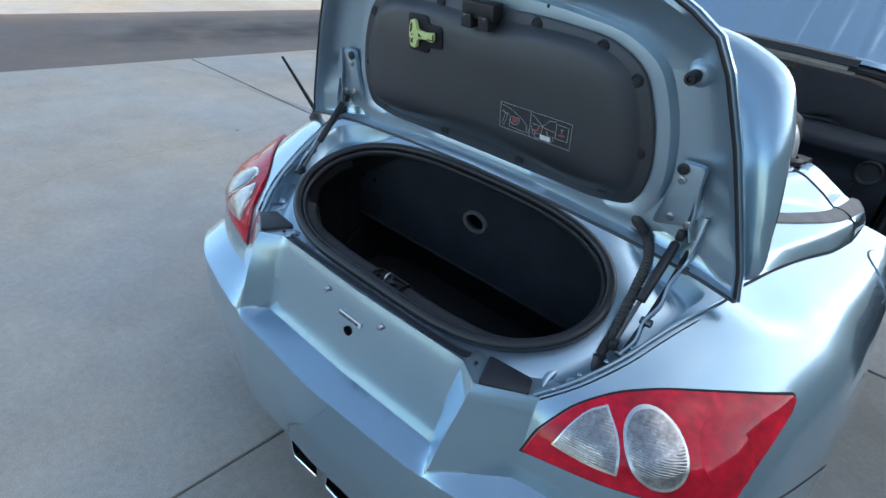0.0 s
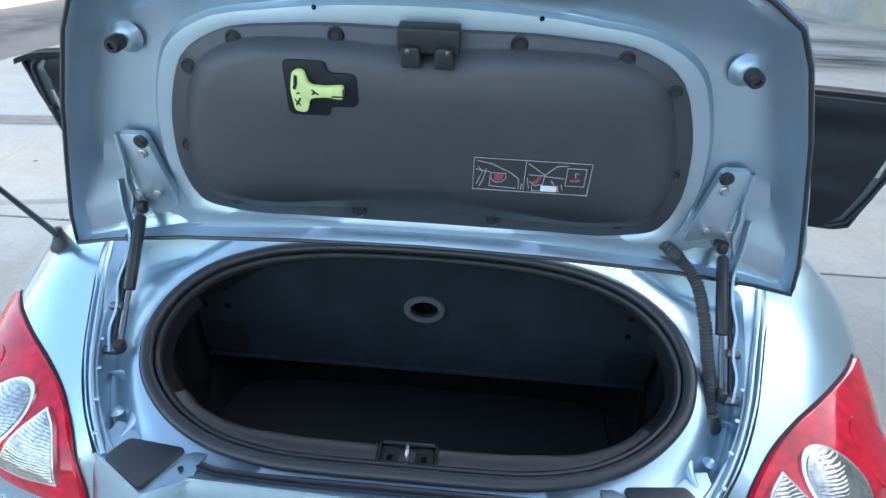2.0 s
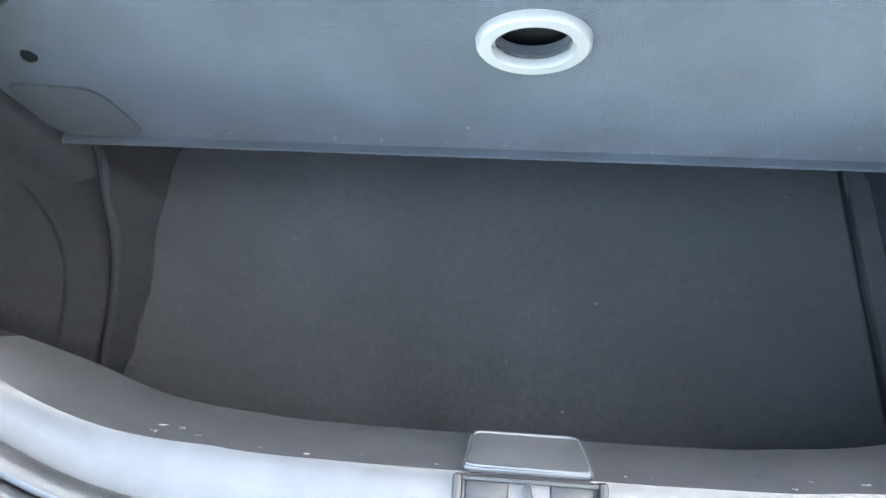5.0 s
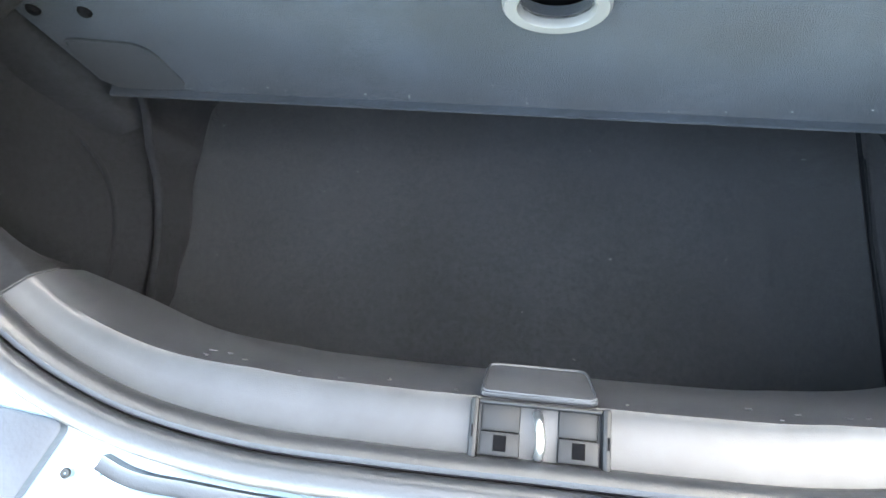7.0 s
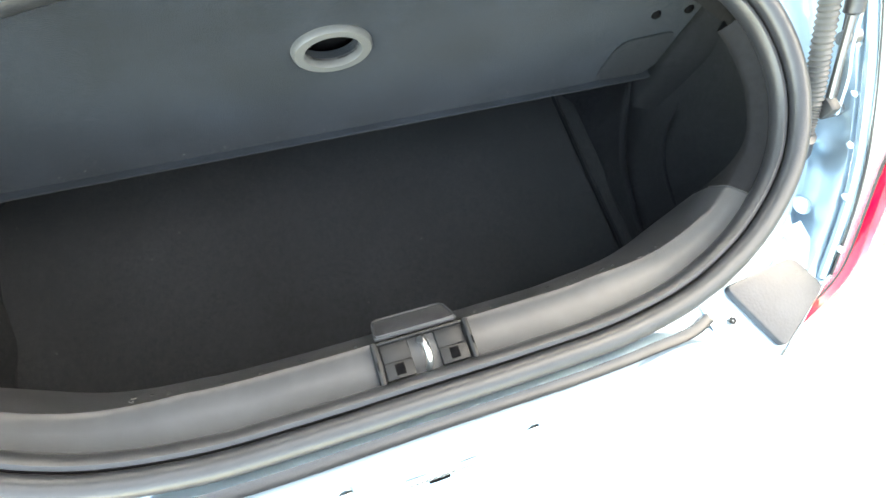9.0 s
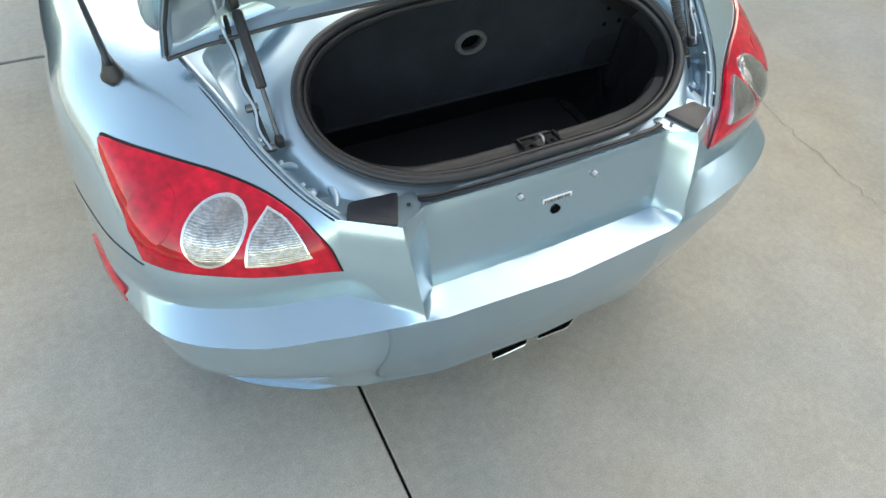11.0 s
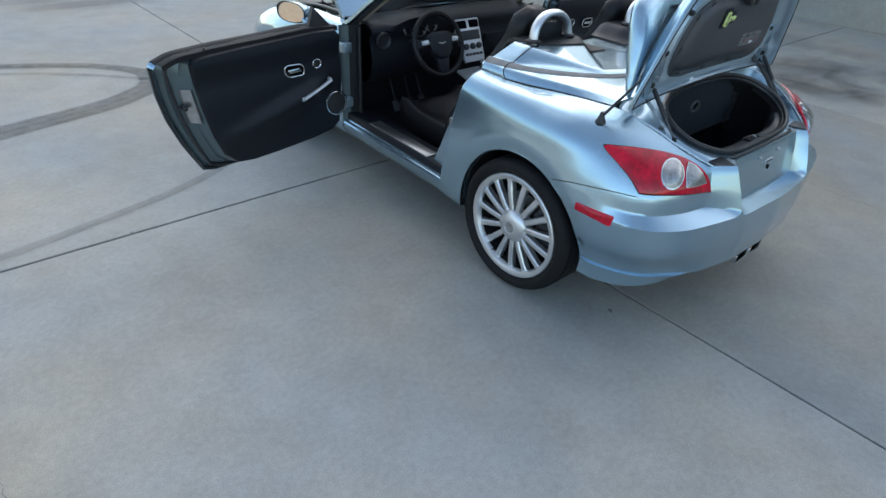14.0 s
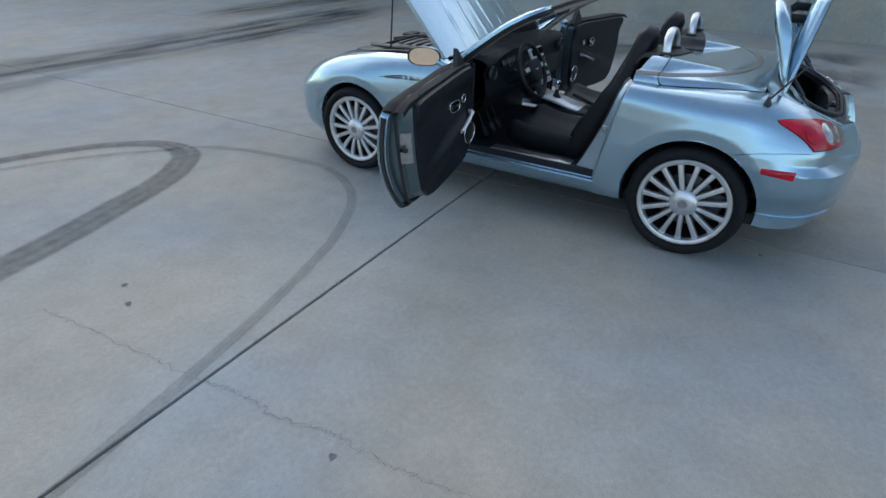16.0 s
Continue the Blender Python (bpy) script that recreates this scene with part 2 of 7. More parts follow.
def concrete(name, color, joint=0.0):
    """Trowelled concrete: broad blotches, mid clouds, speckle, small dark pits."""
    m = bpy.data.materials.new(name)
    m.use_nodes = True
    nt = m.node_tree
    b = nt.nodes["Principled BSDF"]
    geo = nt.nodes.new("ShaderNodeNewGeometry")
    rgb = nt.nodes.new("ShaderNodeRGB")
    rgb.outputs[0].default_value = (*color, 1)
    col = rgb.outputs[0]
    for size, lo, hi, detail in ((0.28, 0.88, 1.10, 3), (0.9, 0.88, 1.09, 8), (4.5, 0.91, 1.08, 9), (38, 0.90, 1.08, 6), (220, 0.82, 1.12, 2)):
        nz = nt.nodes.new("ShaderNodeTexNoise")
        nz.inputs["Scale"].default_value, nz.inputs["Detail"].default_value = size, detail
        nz.inputs["Roughness"].default_value = 0.62
        nt.links.new(geo.outputs["Position"], nz.inputs["Vector"])
        mr = nt.nodes.new("ShaderNodeMapRange")
        mr.inputs["From Min"].default_value, mr.inputs["From Max"].default_value = 0.3, 0.7
        mr.inputs["To Min"].default_value, mr.inputs["To Max"].default_value = lo, hi
        nt.links.new(nz.outputs["Fac"], mr.inputs["Value"])
        mx = nt.nodes.new("ShaderNodeVectorMath")
        mx.operation = "SCALE"
        nt.links.new(col, mx.inputs[0])
        nt.links.new(mr.outputs[0], mx.inputs["Scale"])
        col = mx.outputs[0]
    # warm and cool clouds
    nz = nt.nodes.new("ShaderNodeTexNoise")
    nz.inputs["Scale"].default_value, nz.inputs["Detail"].default_value = 0.8, 5
    nt.links.new(geo.outputs["Position"], nz.inputs["Vector"])
    ramp = nt.nodes.new("ShaderNodeValToRGB")
    ramp.color_ramp.elements[0].position, ramp.color_ramp.elements[1].position = 0.35, 0.68
    ramp.color_ramp.elements[0].color, ramp.color_ramp.elements[1].color = (0.93, 0.985, 1.04, 1), (1.09, 1.0, 0.88, 1)
    nt.links.new(nz.outputs["Fac"], ramp.inputs["Fac"])
    mul = nt.nodes.new("ShaderNodeVectorMath")
    mul.operation = "MULTIPLY"
    nt.links.new(col, mul.inputs[0])
    nt.links.new(ramp.outputs["Color"], mul.inputs[1])
    nt.links.new(mul.outputs[0], b.inputs["Base Color"])
    b.inputs["Roughness"].default_value = 0.72
    nz = nt.nodes.new("ShaderNodeTexNoise")
    nz.inputs["Scale"].default_value, nz.inputs["Detail"].default_value = 70, 8
    nt.links.new(geo.outputs["Position"], nz.inputs["Vector"])
    bp = nt.nodes.new("ShaderNodeBump")
    bp.inputs["Strength"].default_value, bp.inputs["Distance"].default_value = 0.12, 0.004
    nt.links.new(nz.outputs["Fac"], bp.inputs["Height"])
    nt.links.new(bp.outputs["Normal"], b.inputs["Normal"])
    return m


CONCRETE = concrete("trowelled_concrete", (0.378, 0.366, 0.335))
# darker copy of the slab concrete, standing in for shade towards the building
CONCRETE_DARK = concrete("shade_toned_concrete", (0.318, 0.309, 0.284))
PALE = concrete("pale_concrete", (0.44, 0.412, 0.36))
ASPHALT = concrete("worn_asphalt", (0.155, 0.132, 0.116))
STUCCO = concrete("painted_block_wall", (0.37, 0.36, 0.33))
JOINT = material("dirty_joint", (0.010, 0.0095, 0.0095), 0.95, 0, 0.3, 12)


# ---- mesh helpers ----
def finish(bm, angle=38):
    """Smooth shading with edges sharper than the angle kept crisp."""
    bm.normal_update()
    lim = radians(angle)
    for f in bm.faces:
        f.smooth = True
    for e in bm.edges:
        if len(e.link_faces) == 2 and e.calc_face_angle(0) > lim:
            e.smooth = False
    return bm


def part(name, bm, mat, parent=None, label="", angle=38):
    """Link a bmesh as one mesh object under a thing or a part."""
    finish(bm, angle)
    me = bpy.data.meshes.new(name)
    bm.to_mesh(me)
    bm.free()
    me.materials.append(mat)
    ob = new(name, me)
    if parent is not None:
        ob.parent = parent
    if label:
        ob["label"] = label
    return ob


def share(ob, name=None, mirror=False, m=None):
    """Another object on the same mesh, mirrored across the car's centre line or moved."""
    o = ob.copy()
    scene.collection.objects.link(o)
    if mirror:
        o.matrix_basis = Matrix.Diagonal((-1, 1, 1, 1)) @ ob.matrix_basis
    if m is not None:
        o.matrix_basis = m
    return o


def V(*a):
    return Vector(a)


def spline(pts, n, closed=False):
    """n samples (per span) of a Catmull-Rom curve through the points."""
    p = [Vector(q) for q in pts]
    k = len(p)
    out = []
    spans = k if closed else k - 1
    for i in range(spans):
        if closed:
            a, b, c, d = p[i - 1], p[i], p[(i + 1) % k], p[(i + 2) % k]
        else:
            b, c = p[i], p[i + 1]
            a = p[i - 1] if i else b + (b - c)
            d = p[i + 2] if i + 2 < k else c + (c - b)
        # centripetal-like tangents, limited so that short spans don't overshoot
        lb, lc, ld = (b - a).length + 1e-6, (c - b).length + 1e-6, (d - c).length + 1e-6
        t1 = ((b - a) / lb * lc + (c - b) / lc * lb) / (lb + lc) * lc
        t2 = ((c - b) / lc * ld + (d - c) / ld * lc) / (lc + ld) * lc
        for j in range(n):
            t = j / n
            h1, h2 = 2 * t ** 3 - 3 * t ** 2 + 1, -2 * t ** 3 + 3 * t ** 2
            h3, h4 = t ** 3 - 2 * t ** 2 + t, t ** 3 - t ** 2
            out.append(b * h1 + c * h2 + t1 * h3 + t2 * h4)
    if not closed:
        out.append(p[-1].copy())
    return out


def grid(rows, closed_u=False, closed_v=False, flip=False, bm=None):
    """A quad sheet over rows of points."""
    bm = bm or bmesh.new()
    vs = [[bm.verts.new(q) for q in r] for r in rows]
    nr, nc = len(vs), len(vs[0])
    for i in range(nr if closed_u else nr - 1):
        for j in range(nc if closed_v else nc - 1):
            q = [vs[i][j], vs[(i + 1) % nr][j], vs[(i + 1) % nr][(j + 1) % nc], vs[i][(j + 1) % nc]]
            if flip:
                q.reverse()
            try:
                bm.faces.new(q)
            except ValueError:
                pass
    return bm


def frames_along(path, closed=False, up=None):
    """Tangent, side and normal along a path, without twist."""
    n = len(path)
    out = []
    prev = None
    for i in range(n):
        a = path[i - 1] if (i or closed) else path[0]
        c = path[(i + 1) % n] if (i + 1 < n or closed) else path[-1]
        t = (c - a).normalized()
        if up is not None:
            s = t.cross(up).normalized()
        elif prev is None:
            s = t.cross(V(0, 0, 1) if abs(t.z) < 0.9 else V(1, 0, 0)).normalized()
        else:
            s = (prev - t * prev.dot(t)).normalized()
        prev = s
        out.append((t, s, s.cross(t).normalized()))
    return out


def tube(path, radius, seg=10, closed=False, bm=None, radii=None, caps=True):
    bm = bm or bmesh.new()
    fr = frames_along(path, closed)
    rows = []
    for i, q in enumerate(path):
        r = radii[i] if radii else radius
        rows.append([q + (fr[i][1] * math.cos(a) + fr[i][2] * math.sin(a)) * r for a in [2 * math.pi * k / seg for k in range(seg)]])
    base = len(bm.verts)
    grid(rows, closed, True, bm=bm)
    if caps and not closed:
        bm.verts.ensure_lookup_table()
        bm.faces.new([bm.verts[base + k] for k in range(seg)][::-1])
        e = base + (len(rows) - 1) * seg
        bm.faces.new([bm.verts[e + k] for k in range(seg)])
    return bm


def sweep(path, profile, up, closed=False, bm=None):
    """A profile of (side, up) pairs carried along a path."""
    fr = frames_along(path, closed, up)
    rows = [[q + f[1] * a + f[2] * b for a, b in profile] for q, f in zip(path, fr)]
    return grid(rows, closed, True, bm=bm)


def box(size, at=(0, 0, 0), bevel=0.0, seg=2, m=None, bm=None):
    b2 = bmesh.new()
    bmesh.ops.create_cube(b2, size=1)
    bmesh.ops.scale(b2, vec=size, verts=b2.verts)
    if bevel > 0:
        bmesh.ops.bevel(b2, geom=list(b2.edges), offset=bevel, segments=seg, profile=0.5, affect="EDGES")
    if m is not None:
        bmesh.ops.transform(b2, matrix=m, verts=b2.verts)
    bmesh.ops.translate(b2, vec=at, verts=b2.verts)
    return join(bm, b2)


def join(bm, b2):
    if bm is None:
        return b2
    me = bpy.data.meshes.new("tmp")
    b2.to_mesh(me)
    b2.free()
    bm.from_mesh(me)
    bpy.data.meshes.remove(me)
    return bm


def lathe(profile, seg=48, axis="x", at=(0, 0, 0), bm=None, arc=None):
    """A profile of (radius, along) turned about an axis."""
    rows = []
    for k in range(seg):
        a = 2 * math.pi * k / seg
        row = []
        for r, h in profile:
            c, s = r * math.cos(a), r * math.sin(a)
            row.append(V(h, c, s) if axis == "x" else V(c, h, s) if axis == "y" else V(c, s, h))
        rows.append([q + V(*at) for q in row])
    return grid(rows, True, False, bm=bm)


def prism(poly, frame_m, depth, bevel=0.0, bm=None, seg=2):
    """A polygon in the xy plane of a frame, given depth along its z, with rounded edges."""
    b2 = bmesh.new()
    lo = [b2.verts.new((x, y, 0)) for x, y in poly]
    f = b2.faces.new(lo)
    r = bmesh.ops.extrude_face_region(b2, geom=[f])
    bmesh.ops.translate(b2, vec=(0, 0, depth), verts=[v for v in r["geom"] if isinstance(v, bmesh.types.BMVert)])
    bmesh.ops.recalc_face_normals(b2, faces=b2.faces)
    if bevel > 0:
        eds = [e for e in b2.edges if all(abs(v.co.z - depth) < 1e-6 for v in e.verts)]
        bmesh.ops.bevel(b2, geom=eds, offset=bevel, segments=seg, profile=0.5, affect="EDGES")
    bmesh.ops.transform(b2, matrix=frame_m, verts=b2.verts)
    return join(bm, b2)


def round_poly(pts, r, n=5):
    """A polygon with its corners rounded."""
    out = []
    k = len(pts)
    for i in range(k):
        a, b, c = Vector(pts[i - 1]), Vector(pts[i]), Vector(pts[(i + 1) % k])
        d1, d2 = (a - b), (c - b)
        rr = min(r, d1.length * 0.49, d2.length * 0.49)
        p, q = b + d1.normalized() * rr, b + d2.normalized() * rr
        for j in range(n + 1):
            t = j / n
            out.append(tuple(p * (1 - t) ** 2 + b * 2 * t * (1 - t) + q * t ** 2))
    return out


def thing(name, label, category, group="", at=(0, 0, 0)):
    ob = new(name)
    ob.empty_display_size = 0.2
    ob.location = at
    return tagged(ob, label, category, group)


# ---- ground ----
def sheet(name, x0, x1, y0, y1, z, mat, label, category, nx=2, ny=2):
    rows = [[V(x0 + (x1 - x0) * i / nx, y0 + (y1 - y0) * j / ny, z) for j in range(ny + 1)] for i in range(nx + 1)]
    ob = part(name, grid(rows), mat)
    return tagged(ob, label, category, kind="structure")


sheet("ground", -400, 400, -400, 400, -0.030, PALE, "pale sunlit concrete ground beyond the apron", "ground", 4, 4)
sheet("road", -8.1, -5.32, -120, 120, -0.012, ASPHALT, "worn dark asphalt strip beside the concrete apron", "road")
pavement = sheet("pavement", -5.30, 8.3, -120, 120, -0.022, JOINT, "dirty joint bed under the concrete slabs", "pavement")
X_JOINTS = (-5.30, -0.402, 3.656, 8.12)
Y_JOINTS = [1.467 + 6.4 * k for k in range(-8, 13)]
for i in range(3):
    for j in range(len(Y_JOINTS) - 1):
        x0, x1, y0, y1 = X_JOINTS[i] + 0.0045, X_JOINTS[i + 1] - 0.0045, Y_JOINTS[j] + 0.0085, Y_JOINTS[j + 1] - 0.0085
        bm = bmesh.new()
        e = 0.004
        lower = [V(x0, y0, -0.02), V(x1, y0, -0.02), V(x1, y1, -0.02), V(x0, y1, -0.02)]
        top = [V(x0 + e, y0 + e, 0), V(x1 - e, y0 + e, 0), V(x1 - e, y1 - e, 0), V(x0 + e, y1 - e, 0)]
        for q in lower + top:                   # the long joints run a little askew to the car
            q.x -= 0.02 * (q.y + 1.0) * (1 if -5 < q.x < 8 else 0)
        mid = [q + V(0, 0, 0.017) for q in lower]
        grid([lower, mid, top], False, True, bm=bm)
        bm.verts.ensure_lookup_table()
        bm.faces.new([bm.verts[8 + k] for k in range(4)])
        bmesh.ops.recalc_face_normals(bm, faces=bm.faces)
        # middle column near the car takes the tone darkened for shade
        part("concrete_slab", bm, CONCRETE_DARK if i == 1 and j < 8 else CONCRETE, pavement, angle=20)


def ribbon(name, pts, width, mat, z, label, category, n=14, fade=0.12, widths=None):
    """A flat strip on the ground whose edges fade out."""
    path = spline([V(x, y, z) for x, y in pts], n)
    bm = bmesh.new()
    offs = (-0.5, -0.5 + fade, -0.15, 0.0, 0.15, 0.5 - fade, 0.5)
    fr = frames_along(path, up=V(0, 0, 1))
    rows = []
    for i, (q, f) in enumerate(zip(path, fr)):
        k = min(i // n, len(pts) - 2)
        w = width * (widths[k] + (widths[k + 1] - widths[k]) * (i - k * n) / n if widths else 1)
        rows.append([q + f[1] * (o * w) for o in offs])
    grid(rows, bm=bm)
    ob = part(name, bm, mat)
    at = ob.data.attributes.new("edge", "FLOAT", "POINT")
    vals = []
    for i in range(len(rows)):
        endf = min(1, i / 10, (len(rows) - 1 - i) / 10)
        vals += [v * endf for v in (0, 0.95, 0.75, 1.0, 0.75, 0.95, 0)]
    at.data.foreach_set("value", vals)
    for q in ob.data.polygons:
        if q.normal.z < 0:
            ob.data.flip_normals()
            break
    return tagged(ob, label, category, kind="structure")


ribbon("tyre_mark", [(-5.2, 2.95), (-4.2, 2.98), (-3.07, 3.13), (-2.72, 3.20), (-2.30, 3.31), (-1.62, 3.55), (-1.36, 3.78), (-1.32, 4.10), (-1.567, 4.455), (-1.91, 4.685), (-2.27, 4.84), (-3.3, 5.15), (-5.0, 5.6)],
       0.28, SKID, 0.005, "dark curved tyre skid mark on the concrete", "tyre mark", widths=(1, 1, 1, 1, 1, .95, .9, .62, .56, .56, .56, .6, .6))
ribbon("tyre_mark", [(-1.25, 3.86), (-1.188, 3.774), (-1.04, 3.40), (-.985, 3.05), (-.974, 2.583), (-1.243, 2.128), (-1.717, 1.845), (-2.407, 1.649), (-3.191, 1.51), (-3.582, 1.452), (-4.3, 1.38)],
       0.075, SKID_FAINT, 0.009, "faint thin tyre mark curving over the concrete", "tyre mark")
ribbon("tyre_mark", [(-1.30, 3.88), (-1.353, 3.924), (-1.704, 4.239), (-2.033, 4.466), (-2.364, 4.631), (-3.4, 4.95)],
       0.075, SKID_FAINT, 0.009, "faint tyre mark beside the darker one", "tyre mark")
for mat, width, pts in ((STREAK, 1.9, ((-2.2, 7.3), (-.6, 7.75), (1.0, 7.85), (2.6, 7.75), (4.6, 7.8), (7.4, 8.1))), (STREAK, 2.0, ((1.6, 7.5), (3.0, 7.55), (4.6, 7.7), (6.8, 8.0))),
                        (STREAK, 1.8, ((3.4, 9.6), (5.2, 9.6), (6.8, 9.4), (7.9, 9.3))), (STAIN, 1.4, ((3.72, .95), (4.5, .8), (5.4, .85), (6.6, 1.0))), (STAIN, 1.0, ((3.8, .45), (4.5, .2), (5.4, -.1), (6.4, -.2))),
                        (STAIN, 1.1, ((4.0, 2.05), (5.0, 2.2), (5.9, 1.9), (6.8, 1.7))), (STAIN, 1.2, ((4.2, -.75), (5.1, -.85), (6.0, -.8), (7.2, -.6))), (STAIN, 2.4, ((6.0, 11.5), (6.4, 13.0), (6.6, 14.4), (6.8, 16.5))), (STAIN, 2.0, ((-6.7, 0.0), (-6.6, 3.5), (-6.8, 6.5), (-6.7, 10.0)))):
    ribbon("ground_stain", pts, width, mat, -0.006 if pts[0][0] < -5 else 0.0055, "dark dirt stain drying on the ground", "stain", fade=0.34)


def crack(pts, width, seed):
    rnd = random.Random(seed)
    path = spline([V(x, y, 0.004) for x, y in pts], 16)
    path = [q + V(rnd.uniform(-1, 1), rnd.uniform(-1, 1), 0) * 0.016 for q in path]
    fr = frames_along(path, up=V(0, 0, 1))
    rows = []
    for q, f in zip(path, fr):
        w = width * rnd.uniform(0.3, 1.2)
        rows.append([q + f[1] * w / 2, q - f[1] * w / 2])
    ob = part("concrete_crack", grid(rows), CRACK)
    return tagged(ob, "fine ragged crack in the concrete", "crack", kind="structure")


crack([(-3.16, 2.6), (-3.14, 2.441), (-3.11, 2.027), (-3.088, 1.808), (-3.072, 1.521), (-3.04, 1.33), (-3.035, 1.18), (-3.045, 1.04), (-2.995, 0.86), (-2.99, 0.77), (-3.0, 0.6), (-2.99, 0.45), (-2.955, 0.24), (-2.9, -0.3), (-2.7, -0.8)], 0.0028, 3)
crack([(1.80, 0.9), (1.84, 0.1), (1.77, -0.6), (1.78, -1.2), (1.7, -2.0)], 0.004, 4)
crack([(-5.3, 0.9), (-4.8, 1.2), (-4.25, 1.47)], 0.007, 5)
rnd = random.Random(11)
for x, y, r in ((-0.587, -0.472, 0.014), (-3.074, 0.735, 0.016), (-2.80, 2.41, 0.018), (-2.89, 2.24, 0.020), (-2.178, 1.467, 0.014)):
    bm = bmesh.new()
    ring = [bm.verts.new((x + r * rnd.uniform(0.6, 1.2) * math.cos(a), y + r * rnd.uniform(0.6, 1.2) * math.sin(a), 0.004)) for a in [k * math.pi / 6 for k in range(12)]]
    bm.faces.new(ring)
    tagged(part("ground_spot", bm, CRACK), "small dark spot on the concrete", "spot", kind="structure")

# ---- building beside the apron, which shades it ----
WALL_X, WALL_H = 8.12, 5.6
bm = box((0.35, 90, WALL_H), (WALL_X + 0.175, 22, WALL_H / 2 - 0.03), 0.01, 1)

tagged(part("wall_east", bm, STUCCO), "pale painted block wall of a long building", "wall", kind="structure")
bm = box((12, 90.2, 0.3), (WALL_X + 6.1, 22, WALL_H + 0.12), 0.02, 1)
tagged(part("roof", bm, STUCCO), "flat roof slab of the long building", "roof", kind="structure")
# unseen plain far wall, added to cut the bright horizon in the car's reflections
FAR = concrete("far_unseen_wall", (0.13, 0.125, 0.12))
bm = box((0.4, 260, 5.2), (-46, 10, 2.57), 0.02, 1)
tagged(part("unseen_wall_west", bm, FAR), "unseen plain grey wall added far across the yard to block horizon light", "wall", kind="structure")
# metal downpipe at the foot of the wall
pipe = thing("downpipe", "galvanised square downpipe with a kicked-out foot on the wall", "downpipe")
sq = [(-.055, -.045), (.055, -.045), (.055, .045), (-.055, .045)]
part("pipe_shaft", sweep([V(WALL_X - .06, -.15, z) for z in (.42, 2.2, 4.0, 5.5)], sq, V(1, 0, 0)), STEEL, pipe)
part("pipe_foot", sweep([V(WALL_X - .055, -.15, .46), V(WALL_X - .06, -.15, .38), V(WALL_X - .14, -.16, .16), V(WALL_X - .20, -.17, .03)], [(a * 1.06, b * 1.06) for a, b in sq], V(1, 0, .2)), STEEL, pipe, "bent foot of the downpipe")
for z in (.44, 2.2, 4.2):
    part("pipe_clip", box((.11, .14, .03), (WALL_X - .055, -.15, z), .004), STEEL, pipe)


# ================= the car =================
car = thing("roadster_car", "silver-blue two-seat roadster parked with doors, bonnet and boot lid open", "car")


def loft(ribs, nu, nv, crease=(), straight=()):
    """A body skin over ribs: smooth along the car, each rib smooth from top to bottom with creases kept."""
    def down(rib):
        out, start = [], 0
        cuts = sorted(crease) + [len(rib) - 1]
        for c in cuts:
            seg = spline(rib[start:c + 1], nv)
            out += seg if not out else seg[1:]
            start = c
        return out
    fine = [down([Vector(q) for q in r]) for r in ribs]
    cols = []
    for j in range(len(fine[0])):
        line, out, start = [f[j] for f in fine], [], 0
        for c in sorted(straight) + [len(line) - 1]:
            seg = spline(line[start:c + 1], nu)
            out += seg if not out else seg[1:]
            start = c
        cols.append(out)
    return [[cols[j][i] for j in range(len(cols))] for i in range(len(cols[0]))]


def cut_arch(bm, cy, cz, r):
    """Cut a round wheel arch out of a body side, with the edge drawn onto the circle and turned in."""
    inside = lambda v: (v.co.y - cy) ** 2 + (v.co.z - cz) ** 2 < r * r and abs(v.co.x) > 0.55
    gone = [f for f in bm.faces if all(inside(v) for v in f.verts)]
    bmesh.ops.delete(bm, geom=gone, context="FACES")
    for v in bm.verts:
        if inside(v):
            d = V(0, v.co.y - cy, v.co.z - cz)
            if d.length > 1e-4:
                d = d.normalized() * r
                v.co.y, v.co.z = cy + d.y, cz + d.z
    rim = [e for e in bm.edges if e.is_boundary and all(abs(math.hypot(v.co.y - cy, v.co.z - cz) - r) < 2e-3 for v in e.verts)]
    for step in ((0.006, -0.004), (0.030, -0.002)):
        res = bmesh.ops.extrude_edge_only(bm, edges=rim)
        vs = [g for g in res["geom"] if isinstance(g, bmesh.types.BMVert)]
        for v in vs:
            d = V(0, v.co.y - cy, v.co.z - cz).normalized()
            v.co += d * step[1]
            v.co.x -= step[0] if v.co.x > 0 else -step[0]
        rim = [g for g in res["geom"] if isinstance(g, bmesh.types.BMEdge) and all(v in vs for v in g.verts)]


REAR_WHEEL, FRONT_WHEEL = (0.0, 0.328), (2.40, 0.318)
# ribs of the right rear quarter, from the door edge round to the middle of the tail, top to bottom
RIB = []
RIB.append(((.716, .42, .937), (.778, .425, .919), (.812, .44, .876), (.828, .458, .79), (.837, .478, .68), (.842, .495, .60), (.838, .52, .47), (.834, .54, .36), (.826, .55, .29), (.81, .55, .25)))
RIB.append(((.714, .28, .935), (.788, .285, .915), (.824, .29, .866), (.842, .295, .77), (.850, .30, .68), (.855, .31, .60), (.850, .33, .47), (.846, .35, .36), (.838, .36, .29), (.82, .36, .25)))
RIB.append(((.646, .00, .9425), (.778, .00, .914), (.828, .00, .861), (.854, .00, .77), (.866, .00, .69), (.871, .00, .62), (.864, .00, .47), (.872, .00, .34), (.860, .00, .27), (.82, .00, .20)))
